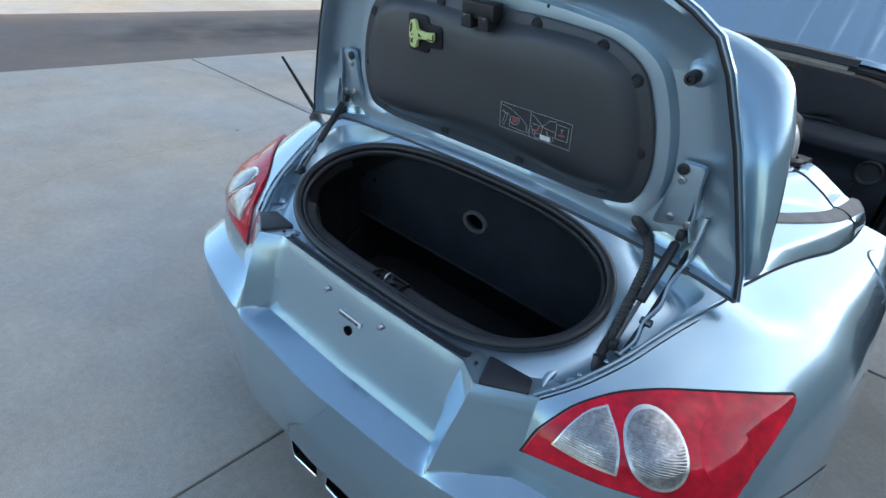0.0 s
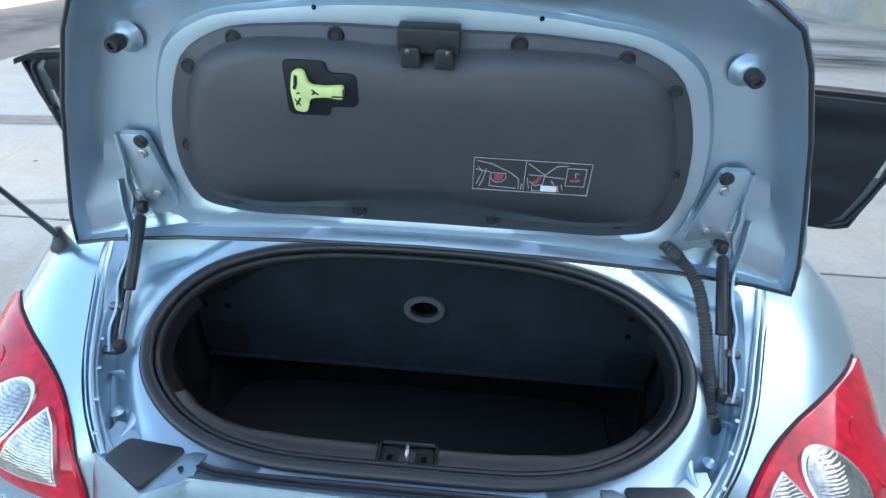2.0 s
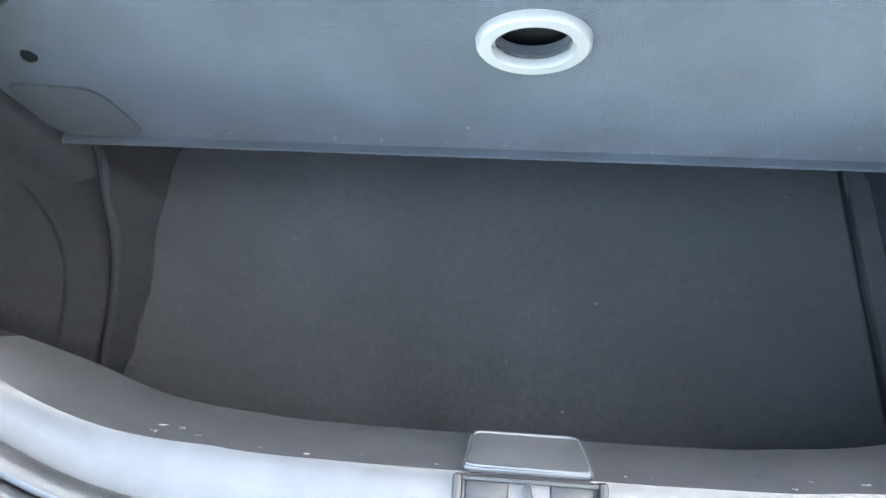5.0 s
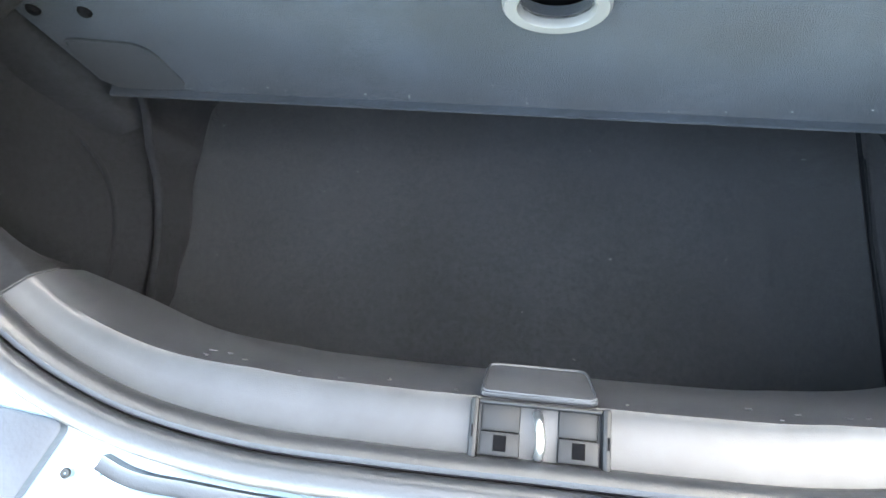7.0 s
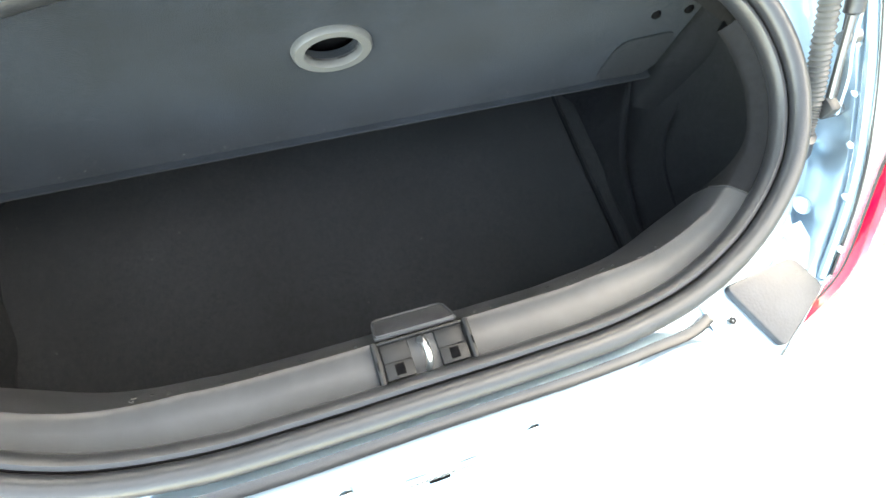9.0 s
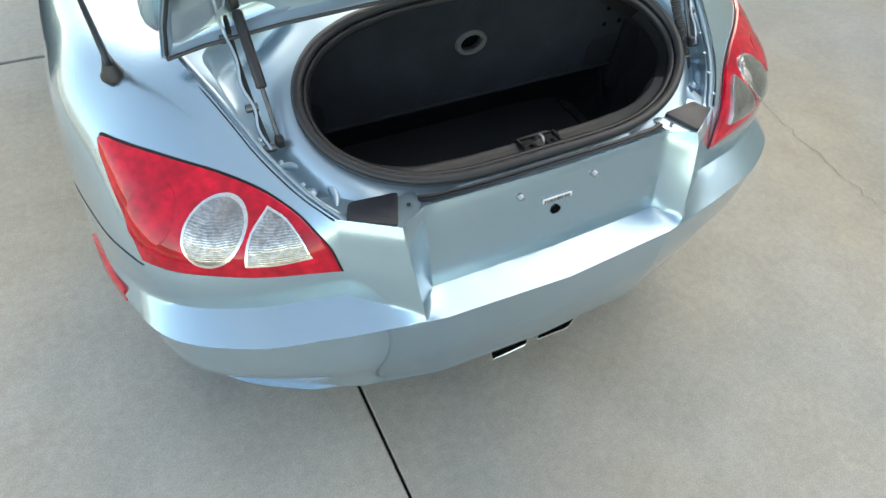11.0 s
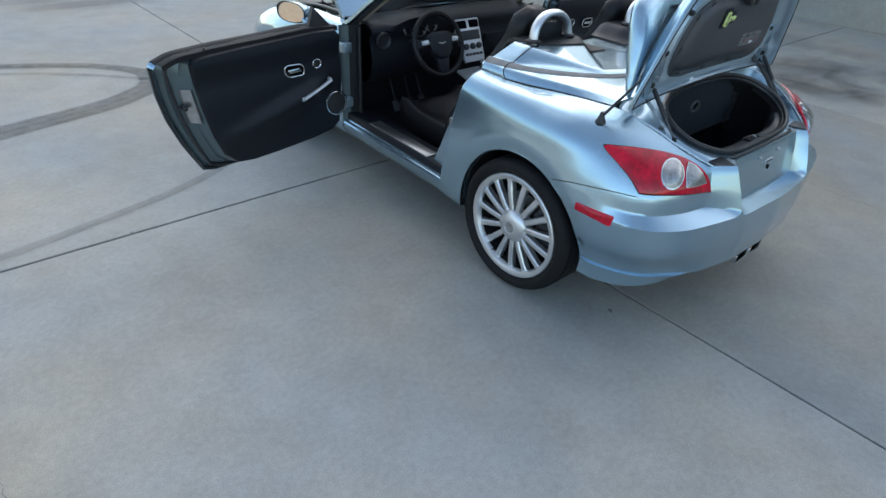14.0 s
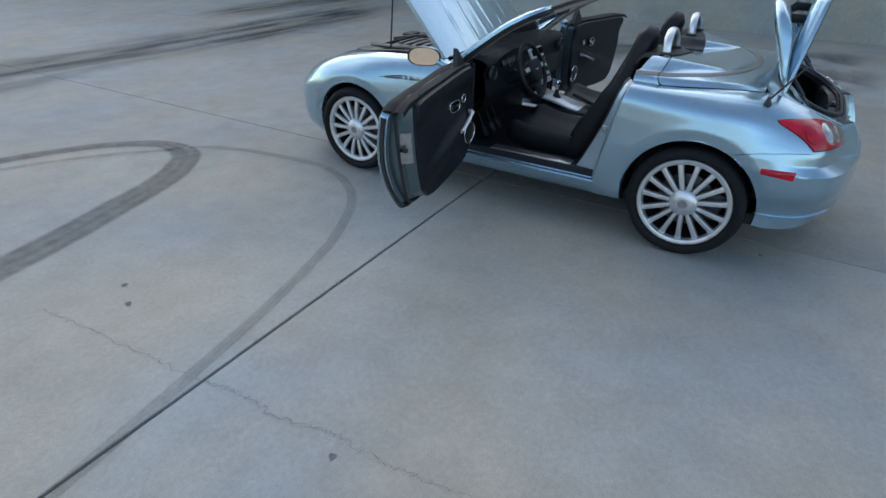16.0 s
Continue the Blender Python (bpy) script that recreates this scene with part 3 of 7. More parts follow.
RIB.append(((.609, -.20, .9485), (.757, -.20, .913), (.824, -.20, .851), (.850, -.20, .765), (.865, -.20, .68), (.870, -.21, .61), (.857, -.22, .47), (.846, -.23, .34), (.845, -.24, .265), (.80, -.24, .20)))
RIB.append(((.605, -.29, .947), (.710, -.315, .902), (.791, -.33, .83), (.826, -.335, .75), (.848, -.34, .67), (.858, -.345, .605), (.844, -.35, .47), (.826, -.350, .40), (.818, -.345, .352), (.812, -.341, .268)))
RIB.append(((.570, -.39, .914), (.670, -.425, .867), (.760, -.45, .80), (.798, -.47, .72), (.812, -.482, .645), (.830, -.493, .60), (.815, -.488, .47), (.786, -.472, .395), (.776, -.466, .346), (.768, -.461, .262)))
RIB.append(((.530, -.50, .867), (.620, -.53, .825), (.707, -.555, .77), (.735, -.575, .71), (.742, -.583, .640), (.772, -.622, .602), (.753, -.622, .47), (.717, -.596, .39), (.704, -.586, .342), (.695, -.576, .268)))
RIB.append(((.485, -.585, .827), (.540, -.605, .795), (.600, -.625, .755), (.625, -.635, .705), (.628, -.642, .638), (.652, -.703, .602), (.630, -.703, .47), (.602, -.676, .39), (.595, -.665, .340), (.585, -.650, .288)))
RIB.append(((.443, -.640, .800), (.447, -.650, .78), (.450, -.662, .745), (.452, -.675, .705), (.453, -.683, .636), (.472, -.755, .602), (.460, -.758, .47), (.448, -.746, .39), (.446, -.739, .340), (.42, -.68, .30)))
RIB.append(((.345, -.700, .798), (.345, -.712, .78), (.342, -.727, .745), (.336, -.746, .70), (.328, -.775, .618), (.327, -.783, .60), (.310, -.789, .47), (.306, -.780, .39), (.303, -.773, .345), (.28, -.71, .31)))
RIB.append(((.292, -.668, .798), (.290, -.675, .78), (.288, -.687, .74), (.286, -.70, .69), (.284, -.72, .612), (.284, -.79, .60), (.280, -.796, .47), (.279, -.788, .395), (.277, -.782, .352), (.26, -.72, .32)))
RIB.append(((.0, -.677, .798), (.0, -.684, .78), (.0, -.694, .74), (.0, -.705, .69), (.0, -.727, .612), (.0, -.805, .60), (.0, -.810, .47), (.0, -.802, .40), (.0, -.796, .357), (.0, -.735, .33)))
ROWS = loft(RIB, 10, 7, crease=(4, 5), straight=(8, 9, 10))


def arch_crease(rows, cy, cz, r):
    """Round a wheel the flank swells to a crease and falls back to the lip."""
    for row in rows:
        for q in row:
            rr = math.hypot(q.y - cy, q.z - cz)
            k = min(1, max(0, (r + .060 - rr) / .060)) * min(1, max(0, (q.y + .47) / .10)) * (1 if q.x > .7 else 0)
            q.x += .002 * k * k * k - .013 * min(1, max(0, (r - rr) / .058)) * min(1, k)


arch_crease(ROWS, *REAR_WHEEL, .430)
NQ = 8 * 10                                     # rows up to the lamp's inner end belong to the quarter


def mirrored(rows):
    return [[V(-q.x, q.y, q.z) for q in r] for r in rows]


full = grid(ROWS)
full = join(full, grid(mirrored(ROWS), flip=True))
bmesh.ops.recalc_face_normals(full, faces=full.faces)
from mathutils.bvhtree import BVHTree
SKIN = BVHTree.FromBMesh(full)
full.free()


def skin_at(p, d):
    """The body skin met from p along d: the place and its normal, turned towards p."""
    hit = SKIN.ray_cast(Vector(p), Vector(d).normalized())
    if hit[0] is None:
        near = SKIN.find_nearest(Vector(p))
        hit = near
    n = hit[1] if hit[1].dot(Vector(d)) < 0 else -hit[1]
    return hit[0], n


for side, sx in (("right", 1), ("left", -1)):
    rows = ROWS if sx > 0 else mirrored(ROWS)
    bm = grid([r[:3 * 7 + 1] for r in rows[:NQ + 1]], flip=sx < 0)
    bm = join(bm, grid([r[3 * 7:] for r in rows[:31]], flip=sx < 0))
    bmesh.ops.remove_doubles(bm, verts=bm.verts, dist=1e-5)
    bmesh.ops.recalc_face_normals(bm, faces=bm.faces)
    cut_arch(bm, *REAR_WHEEL, 0.372)
    part("quarter_panel", bm, PAINT, car, angle=50)
# the bumper is one skin round the tail, with the number plate bay pressed into it
bm = grid([r[3 * 7:] for r in ROWS[30:NQ + 1]])
bm = join(bm, grid(ROWS[NQ:]))
bm = join(bm, grid([r[3 * 7:] for r in mirrored(ROWS)[30:NQ + 1]], flip=True))
bm = join(bm, grid(mirrored(ROWS)[NQ:], flip=True))
bmesh.ops.remove_doubles(bm, verts=bm.verts, dist=1e-5)
bmesh.ops.recalc_face_normals(bm, faces=bm.faces)
cut_arch(bm, *REAR_WHEEL, 0.372)
rear_bumper = part("rear_bumper", bm, PAINT, car, "silver-blue bumper with an empty number plate bay", angle=42)


def skin_strip(pts, d, width, lift, mat, name, parent, n=12, taper=False):
    """A narrow band that follows the body skin."""
    path = spline([V(*q) for q in pts], n)
    on = [skin_at(q - Vector(d).normalized() * 0.3, d) for q in path]
    rows = []
    for i, (p, nn) in enumerate(on):
        t = (on[min(i + 1, len(on) - 1)][0] - on[max(i - 1, 0)][0]).normalized()
        s = t.cross(nn).normalized()
        h = lift * (min(1, (i + .05) / 8, (len(on) - .95 - i) / 8) if taper else 1)
        rows.append([p + s * width / 2 - nn * 0.004, p + s * width / 2 + nn * h, p - s * width / 2 + nn * h, p - s * width / 2 - nn * 0.004])
    return part(name, grid(rows), mat, parent, angle=30)


def skin_patch(poly, origin, ax, ay, d, lift, mat, name, parent, label="", step=0.012, edge=0.004, domed=0.0):
    """A panel with an outline given in a plane, laid onto the body skin and raised a little, with turned-in edges."""
    ax, ay, d = Vector(ax), Vector(ay), Vector(d).normalized()
    o = Vector(origin)
    k = len(poly)
    cx, cy = sum(p[0] for p in poly) / k, sum(p[1] for p in poly) / k
    rings = []
    for f, l in ((1.0, -0.006), (1.0, lift * 0.5), (0.985, lift)) + tuple((t, lift + domed * (1 - t * t)) for t in (0.9, 0.78, 0.64, 0.48, 0.32, 0.16)):
        ring = []
        for x, y in poly:
            p = o + ax * (cx + (x - cx) * f) + ay * (cy + (y - cy) * f)
            q, nn = skin_at(p - d * 0.25, d)
            ring.append(q + nn * l)
        rings.append(ring)
    bm = grid(rings, False, True)
    q, nn = skin_at(o + ax * cx + ay * cy - d * 0.25, d)
    c = bm.verts.new(q + nn * (lift + domed))
    bm.verts.ensure_lookup_table()
    last = [bm.verts[(len(rings) - 1) * k + i] for i in range(k)]
    for i in range(k):
        bm.faces.new((last[i], last[(i + 1) % k], c))
    bmesh.ops.recalc_face_normals(bm, faces=bm.faces)
    if sum((f.normal.dot(d) for f in bm.faces)) > 0:
        bmesh.ops.reverse_faces(bm, faces=bm.faces)
    return part(name, bm, mat, parent, label, angle=40)


# ---- tail lamps, side markers, seams ----
def outline(pts, n=6):
    return [(q.x, q.y) for q in spline([V(x, y, 0) for x, y in pts], n)]


for sx in (1, -1):
    # seen square on, the lamp lies in a plane turned outwards by about 50 degrees
    ax = V(sx * math.cos(radians(47)), math.sin(radians(47)), 0)          # towards the front of the car
    ay = V(0, 0, 1)
    d = V(-sx * math.sin(radians(47)), math.cos(radians(47)), -0.12)
    o = V(sx * 0.452, -0.673, 0.705)
    edge_top = outline([(0.0, 0.0), (0.028, 0.056), (0.065, 0.091), (0.125, 0.119), (0.21, 0.140), (0.31, 0.150), (0.41, 0.1515), (0.447, 0.150)], 5)
    edge_front = outline([(0.447, 0.150), (0.4555, 0.1455), (0.452, 0.139), (0.414, 0.108), (0.350, 0.055), (0.309, 0.006)], 4)
    edge_low = outline([(0.309, 0.006), (0.20, 0.007), (0.10, 0.004), (0.0, 0.0)], 5)
    poly = edge_top[:-1] + edge_front[:-1] + edge_low[:-1]
    mx, mz = sum(p[0] for p in poly) / len(poly), sum(p[1] for p in poly) / len(poly)
    skin_patch([(mx + (x - mx) * 1.02, mz + (z - mz) * 1.052) for x, z in poly], o, ax, ay, d, 0.0012, SEAM, "lamp_gap", car)
    lamp = skin_patch(poly, o, ax, ay, d, 0.008, RED_LENS, "tail_lamp", car, "glossy red tail lamp with clear round and corner lenses", domed=0.008)
    big = [(0.194 + 0.0432 * math.cos(a), 0.073 + 0.0432 * math.sin(a)) for a in [k * math.pi / 16 for k in range(32)]]
    rim = [(0.194 + 0.0482 * math.cos(a), 0.073 + 0.0482 * math.sin(a)) for a in [k * math.pi / 16 for k in range(32)]]
    skin_patch(rim, o, ax, ay, d, 0.0165, REFLECTOR, "lens_ring", lamp, "pale ring round the lens", domed=0.003)
    skin_patch(big, o, ax, ay, d, 0.0195, CLEAR, "round_lens", lamp, "clear fluted round lens", domed=0.006)
    fin = outline([(0.042, 0.030), (0.060, 0.059), (0.090, 0.086), (0.122, 0.099)], 4)[:-1] + outline([(0.122, 0.099), (0.133, 0.065), (0.130, 0.022)], 4)[:-1] + outline([(0.130, 0.022), (0.085, 0.024), (0.042, 0.030)], 3)[:-1]
    fin = [(0.097 + (x - 0.092) * .97, 0.071 + (z - 0.062) * .94) for x, z in fin]
    skin_patch([(0.094 + (x - 0.094) * 1.09, 0.066 + (z - 0.066) * 1.10) for x, z in fin], o, ax, ay, d, 0.0172, REFLECTOR, "lens_ring", lamp, "pale ring round the lens", domed=0.0005)
    skin_patch(fin, o, ax, ay, d, 0.0185, CLEAR, "corner_lens", lamp, "clear fluted corner lens", domed=0.002)
    rear = [(0.303 + 0.044 * math.cos(a), 0.079 + 0.044 * math.sin(a)) for a in [k * math.pi / 16 for k in range(32)]]
    skin_patch(rear, o, ax, ay, d, 0.0158, RED_LENS, "brake_lens", lamp, "deep red brake lens", domed=0.002)
    skin_strip([(sx * .874, -.195, .668), (sx * .865, -.25, .684), (sx * .84, -.37, .702), (sx * .80, -.46, .712), (sx * .768, -.535, .712)], (-sx, 0.25, 0), 0.0032, 0.0008, SEAM, "bumper_seam", rear_bumper)
    mk = round_poly([(-0.085, 0.018), (0.085, 0.022), (0.085, -0.008), (-0.078, -0.026)], 0.006, 3)
    skin_patch(mk, V(sx * .845, -.415, .602), (0, 1, 0), (0, 0, 1), V(-sx, 0.15, 0), 0.005, RED_LENS, "side_marker", car, "slim red side marker lamp", domed=0.002)
    # bright edge of the lower bumper lip
    skin_strip([(sx * .818, -.39, .350), (sx * .800, -.45, .346), (sx * .740, -.57, .342), (sx * .65, -.645, .340), (sx * .58, -.69, .340), (sx * .50, -.725, .340)], (-sx * 0.7, 1, 0), 0.0045, 0.009, PAINT, "bumper_lip", rear_bumper, taper=True)
# fuel flap on the right quarter
flap = [(0.085 * math.cos(a), 0.07 * math.sin(a)) for a in [k * math.pi / 14 for k in range(28)]]
skin_patch([(x * 1.022, y * 1.027) for x, y in flap], V(.80, .26, .875), (0, 1, 0), V(-0.55, 0, 0.83), V(-0.8, 0, -0.55), 0.0008, SEAM, "fuel_flap_gap", car)
skin_patch(flap, V(.80, .26, .875), (0, 1, 0), V(-0.55, 0, 0.83), V(-0.8, 0, -0.55), 0.003, PAINT, "fuel_flap", car, "round body-coloured fuel flap")

# ---- number plate bay fittings ----
for sx in (1, -1):
    q, nn = skin_at((sx * .089, -1.0, .763), (0, 1, 0))
    bm = lathe([(0.0, 0.0105), (0.0045, 0.0100), (0.0065, 0.006), (0.0065, 0.0)], 10, "y", (0, 0, 0))
    bmesh.ops.transform(bm, matrix=Matrix.Scale(-1, 4, (0, 1, 0)), verts=bm.verts)
    bmesh.ops.translate(bm, vec=q, verts=bm.verts)
    part("plate_screw", bm, STEEL, rear_bumper, "small plated plate screw")
q, nn = skin_at((0, -1, .705), (0, 1, 0))
part("plate_hole", lathe([(0.0, -0.003), (0.011, -0.003), (0.011, 0.004)], 20, "y", q), VOID, rear_bumper, "round dark hole")
q, nn = skin_at((0, -1, .735), (0, 1, 0))
bm = box((0.072, 0.004, 0.0115), (0, 0, 0), 0.0015, 1, m=Matrix.Rotation(radians(-14), 4, "X"))
bmesh.ops.translate(bm, vec=q + V(0, -0.002, 0), verts=bm.verts)
part("barcode_label", bm, WHITE_INK, rear_bumper, "small white barcode label")
rnd = random.Random(5)
x = -0.031
while x < 0.031:
    w = rnd.choice((0.0012, 0.002, 0.003))
    bm = box((w, 0.0012, 0.0065), (0, 0, 0), m=Matrix.Rotation(radians(-14), 4, "X"))
    bmesh.ops.translate(bm, vec=q + V(x, -0.0046, 0.0), verts=bm.verts)
    part("bar", bm, GREY_RING, rear_bumper)
    x += w + rnd.choice((0.0012, 0.002))

# ---- exhaust, underbody, wheel wells ----
for sx in (1, -1):
    poly = round_poly([(-0.062, -0.022), (0.050, -0.030), (0.062, 0.022), (-0.050, 0.030)] if sx > 0 else [(-0.050, -0.030), (0.062, -0.022), (0.050, 0.030), (-0.062, 0.022)], 0.012, 4)
    rows = []
    for f, y in ((0.86, -0.60), (1.0, -0.62), (1.0, -0.767), (0.985, -0.771), (0.90, -0.769), (0.88, -0.70)):
        rows.append([V(sx * 0.071 + x * f, y, 0.290 + z * f) for x, z in poly])
    part("exhaust_tip", grid(rows, False, True), CHROME, car, "polished rectangular exhaust tip")
    rows = [[V(sx * 0.071 + x * f, y, 0.290 + z * f) for x, z in poly] for f, y in ((0.88, -0.70), (0.02, -0.70))]
    part("exhaust_core", grid(rows, False, True), VOID, car)
bm = box((1.30, 3.45, 0.08), (0, 1.25, 0.24), 0.02)
bm = box((0.9, 0.30, 0.10), (0, -0.50, 0.37), 0.03, bm=bm)
part("underbody", bm, BLACK_PLASTIC, car, "black underbody tray")
for cy, cz, r, a1 in ((*REAR_WHEEL, 0.368, 178), (*FRONT_WHEEL, 0.352, 190)):
    for sx in (1, -1):
        rows = []
        for k in range(29):
            a = radians(-10 + (a1 + 10) * k / 28)
            far = max(0, -math.cos(a)) if cy < 1 else max(0, math.cos(a))       # the body narrows towards either end
            rows.append([V(sx * x, cy + r * f * math.cos(a), cz + r * f * math.sin(a)) for x, f in ((0.842 - 0.066 * far * far, 1.0), (0.60, 1.0), (0.56, 0.97), (0.555, 0.0))])
        part("wheel_well", grid(rows), BLACK_PLASTIC, car)


# ---- wheels ----
def wheel(r, rim_r, width, n_spokes):
    """An alloy wheel about the x axis, its face towards -x, centred on the hub face."""
    w = thing("wheel", "", "")
    w.parent = car
    for k in ("label", "category"):
        if k in w:
            del w[k]
    # tyre, hub face at x = 0, body reaching inwards to +width
    prof = [(rim_r - 0.004, 0.016), (rim_r + 0.006, -0.004), (rim_r + 0.014, -0.012), (r - 0.042, -0.019), (r - 0.025, -0.018), (r - 0.010, -0.004), (r - 0.003, 0.012), (r, 0.035), (r + 0.001, width * 0.5), (r, width - 0.035), (r - 0.008, width - 0.008), (r - 0.03, width + 0.004), (rim_r, width - 0.02)]
    part("tyre", lathe(prof, 72), TYRE, w, "low-profile black tyre")
    bm = bmesh.new()
    for row in range(4):
        x = 0.035 + (width - 0.07) * row / 3
        lathe([(r + 0.0012, x - 0.005), (r - 0.003, x - 0.004), (r - 0.003, x + 0.004), (r + 0.0012, x + 0.005)], 72, bm=bm)
    part("tread_groove", bm, VOID, w)
    prof = [(rim_r - 0.006, 0.020), (rim_r, 0.006), (rim_r - 0.001, -0.002), (rim_r - 0.006, -0.006), (rim_r - 0.018, -0.005), (rim_r - 0.027, -0.001), (rim_r - 0.032, 0.010), (rim_r - 0.0355, 0.024)]
    part("rim", lathe(prof, 72), ALLOY, w, "bright alloy rim with a wide polished lip")
    # barrel darkened by colour, for shade between the spokes
    part("rim_barrel", lathe([(rim_r - 0.0355, 0.024), (rim_r - 0.036, 0.05), (rim_r - 0.050, width - 0.03), (0.06, width - 0.028)], 72), BARREL_SHADE, w, "inner barrel painted dark for the shade behind the spokes")
    hub = [(0.0, -0.012), (0.027, -0.012), (0.029, -0.0145), (0.033, -0.0145), (0.050, -0.011), (0.066, -0.004), (0.076, 0.004), (0.081, 0.013), (0.082, 0.022), (0.082, 0.06)]
    part("hub_cap", lathe(hub, 40), ALLOY, w)
    part("hub_badge", lathe([(0.0, -0.0140), (0.016, -0.0140), (0.0175, -0.0150), (0.022, -0.0150), (0.025, -0.0135), (0.026, -0.0115)], 28), GREY_TRIM, w, "small round grey hub badge")
    r0, r1 = 0.074, rim_r - 0.026
    rows = []
    for k in range(9):
        t = k / 8
        rr = r0 + (r1 - r0) * t
        wd = 0.0125 + 0.0020 * t + (0.006 * max(0, t - 0.88) / 0.12)
        x0 = 0.010 - 0.004 * math.sin(t * math.pi) + 0.004 * t
        rows.append([V(x0 + 0.030, -wd * 1.15, rr), V(x0 + 0.006, -wd * 1.05, rr), V(x0, -wd * 0.72, rr), V(x0 - 0.0015, 0, rr), V(x0, wd * 0.72, rr), V(x0 + 0.006, wd * 1.05, rr), V(x0 + 0.030, wd * 1.15, rr)])
    first = part("spoke", grid(rows), ALLOY, w, angle=30)
    for k in range(1, n_spokes):
        share(first, m=Matrix.Rotation(2 * math.pi * k / n_spokes, 4, "X"))
    disc = [(0.05, 0.075), (0.155, 0.075), (0.157, 0.08), (0.157, 0.098), (0.15, 0.102), (0.05, 0.102)]
    part("brake_disc", lathe(disc, 48), DARK_STEEL, w, "steel brake disc")
    bm = box((0.08, 0.10, 0.17), (0.09, -0.15, 0.02), 0.015)
    part("brake_caliper", bm, BLACK_PLASTIC, w)
    bm = tube([V(-0.004, 0.060, -(rim_r - 0.075)), V(-0.018, 0.060, -(rim_r - 0.082))], 0.004, 8)
    part("valve", bm, RUBBER, w)
    return w


w = wheel(0.328, 0.262, 0.235, 15)
w.matrix_basis = pose(-0.845, *REAR_WHEEL, 8)
o = copy_thing(w, pose(0.845, *REAR_WHEEL, 8, 0, 180))
w = wheel(0.316, 0.250, 0.215, 15)
w.matrix_basis = pose(-0.832, *FRONT_WHEEL, 4)
o = copy_thing(w, pose(0.832, *FRONT_WHEEL, 4, 0, 180))


# ---- boot opening ----
def seal_z(y):
    return 0.81 + (y + 0.62) * 0.456


HALF_SEAL = [(0, -.272), (.12, -.274), (.22, -.283), (.31, -.304), (.38, -.34), (.427, -.395), (.442, -.455), (.425, -.52), (.37, -.578), (.29, -.618), (.20, -.636), (.10, -.640), (0, -.640)]
SEAL = [(x, y) for x, y in HALF_SEAL] + [(-x, y) for x, y in HALF_SEAL[-2:0:-1]]
SEAL_PATH = spline([V(x, y, seal_z(y)) for x, y in SEAL], 6, True)
SEAL_C = V(0, -.455, seal_z(-.455))


def seal_ring(inset, dz):
    """The seal's path drawn in or out by a distance within its plane, and raised."""
    n = len(SEAL_PATH)
    out = []
    for i, q in enumerate(SEAL_PATH):
        t = (SEAL_PATH[(i + 1) % n] - SEAL_PATH[i - 1]).normalized()
        nn = V(0, -0.415, 0.91)
        s = t.cross(nn).normalized()
        if s.dot(q - SEAL_C) < 0:
            s = -s
        out.append(q - s * inset + nn * dz)
    return out


# the sheet metal between the seal and the body's edges: flange, trough, upright wall, folded lip
EDGE = [(0, -.212, .972), (.20, -.214, .970), (.40, -.222, .966), (.53, -.238, .960), (.611, -.284, .944), (.592, -.340, .928), (.573, -.390, .911), (.553, -.445, .889), (.533, -.50, .864), (.512, -.545, .8445), (.488, -.586, .824), (.446, -.641, .797), (.395, -.670, .796), (.345, -.698, .795), (.292, -.667, .7955), (.15, -.672, .7955), (0, -.675, .7955)]
EDGE_FULL = EDGE + [(-x, y, z) for x, y, z in EDGE[-2:0:-1]]


def by_angle(path, angles, c):
    """Resample a closed star-shaped path at given angles about a middle."""
    pa = sorted(((math.atan2(q.y - c.y, q.x - c.x), q) for q in path), key=lambda u: u[0])
    out = []
    for a in angles:
        k = 0
        while k < len(pa) and pa[k][0] < a:
            k += 1
        p0, p1 = pa[k - 1], pa[k % len(pa)]
        a0 = p0[0] - (2 * math.pi if k == 0 else 0)
        a1 = p1[0] + (2 * math.pi if k == len(pa) else 0)
        t = (a - a0) / (a1 - a0) if a1 > a0 else 0
        out.append(p0[1].lerp(p1[1], t))
    return out


edge_path = spline([V(*q) for q in EDGE_FULL], 8, True)
inner = seal_ring(0.004, -0.012)
angles = [math.atan2(q.y - SEAL_C.y, q.x - SEAL_C.x) for q in inner]
outer_e = by_angle(edge_path, angles, SEAL_C)
rows = [inner]
mid = seal_ring(-0.014, -0.014)
rows.append(mid)


def trough(i, f, drop):
    q = mid[i].lerp(outer_e[i], f)
    side = min(1, max(0, (abs(q.x) - 0.36) / 0.10)) * min(1, max(0, (q.y + 0.66) / 0.06))
    return q + V(0, 0, -drop * side)


for f, drop in ((0.10, 0.004), (0.26, 0.016), (0.42, 0.038), (0.56, 0.052), (0.66, 0.054), (0.71, 0.048), (0.74, 0.014), (0.77, 0.004), (0.90, 0.003), (0.93, 0.005), (0.96, 0.002)):
    rows.append([trough(i, f, drop) for i in range(len(mid))])
rows.append(outer_e)
bm = grid(rows, False, True)
bmesh.ops.recalc_face_normals(bm, faces=bm.faces)
if sum(f.normal.z for f in bm.faces) < 0:
    bmesh.ops.reverse_faces(bm, faces=bm.faces)
boot_frame = part("boot_frame", bm, PAINT_FRAME, car, "silver-blue pressed metal frame round the boot opening", angle=45)
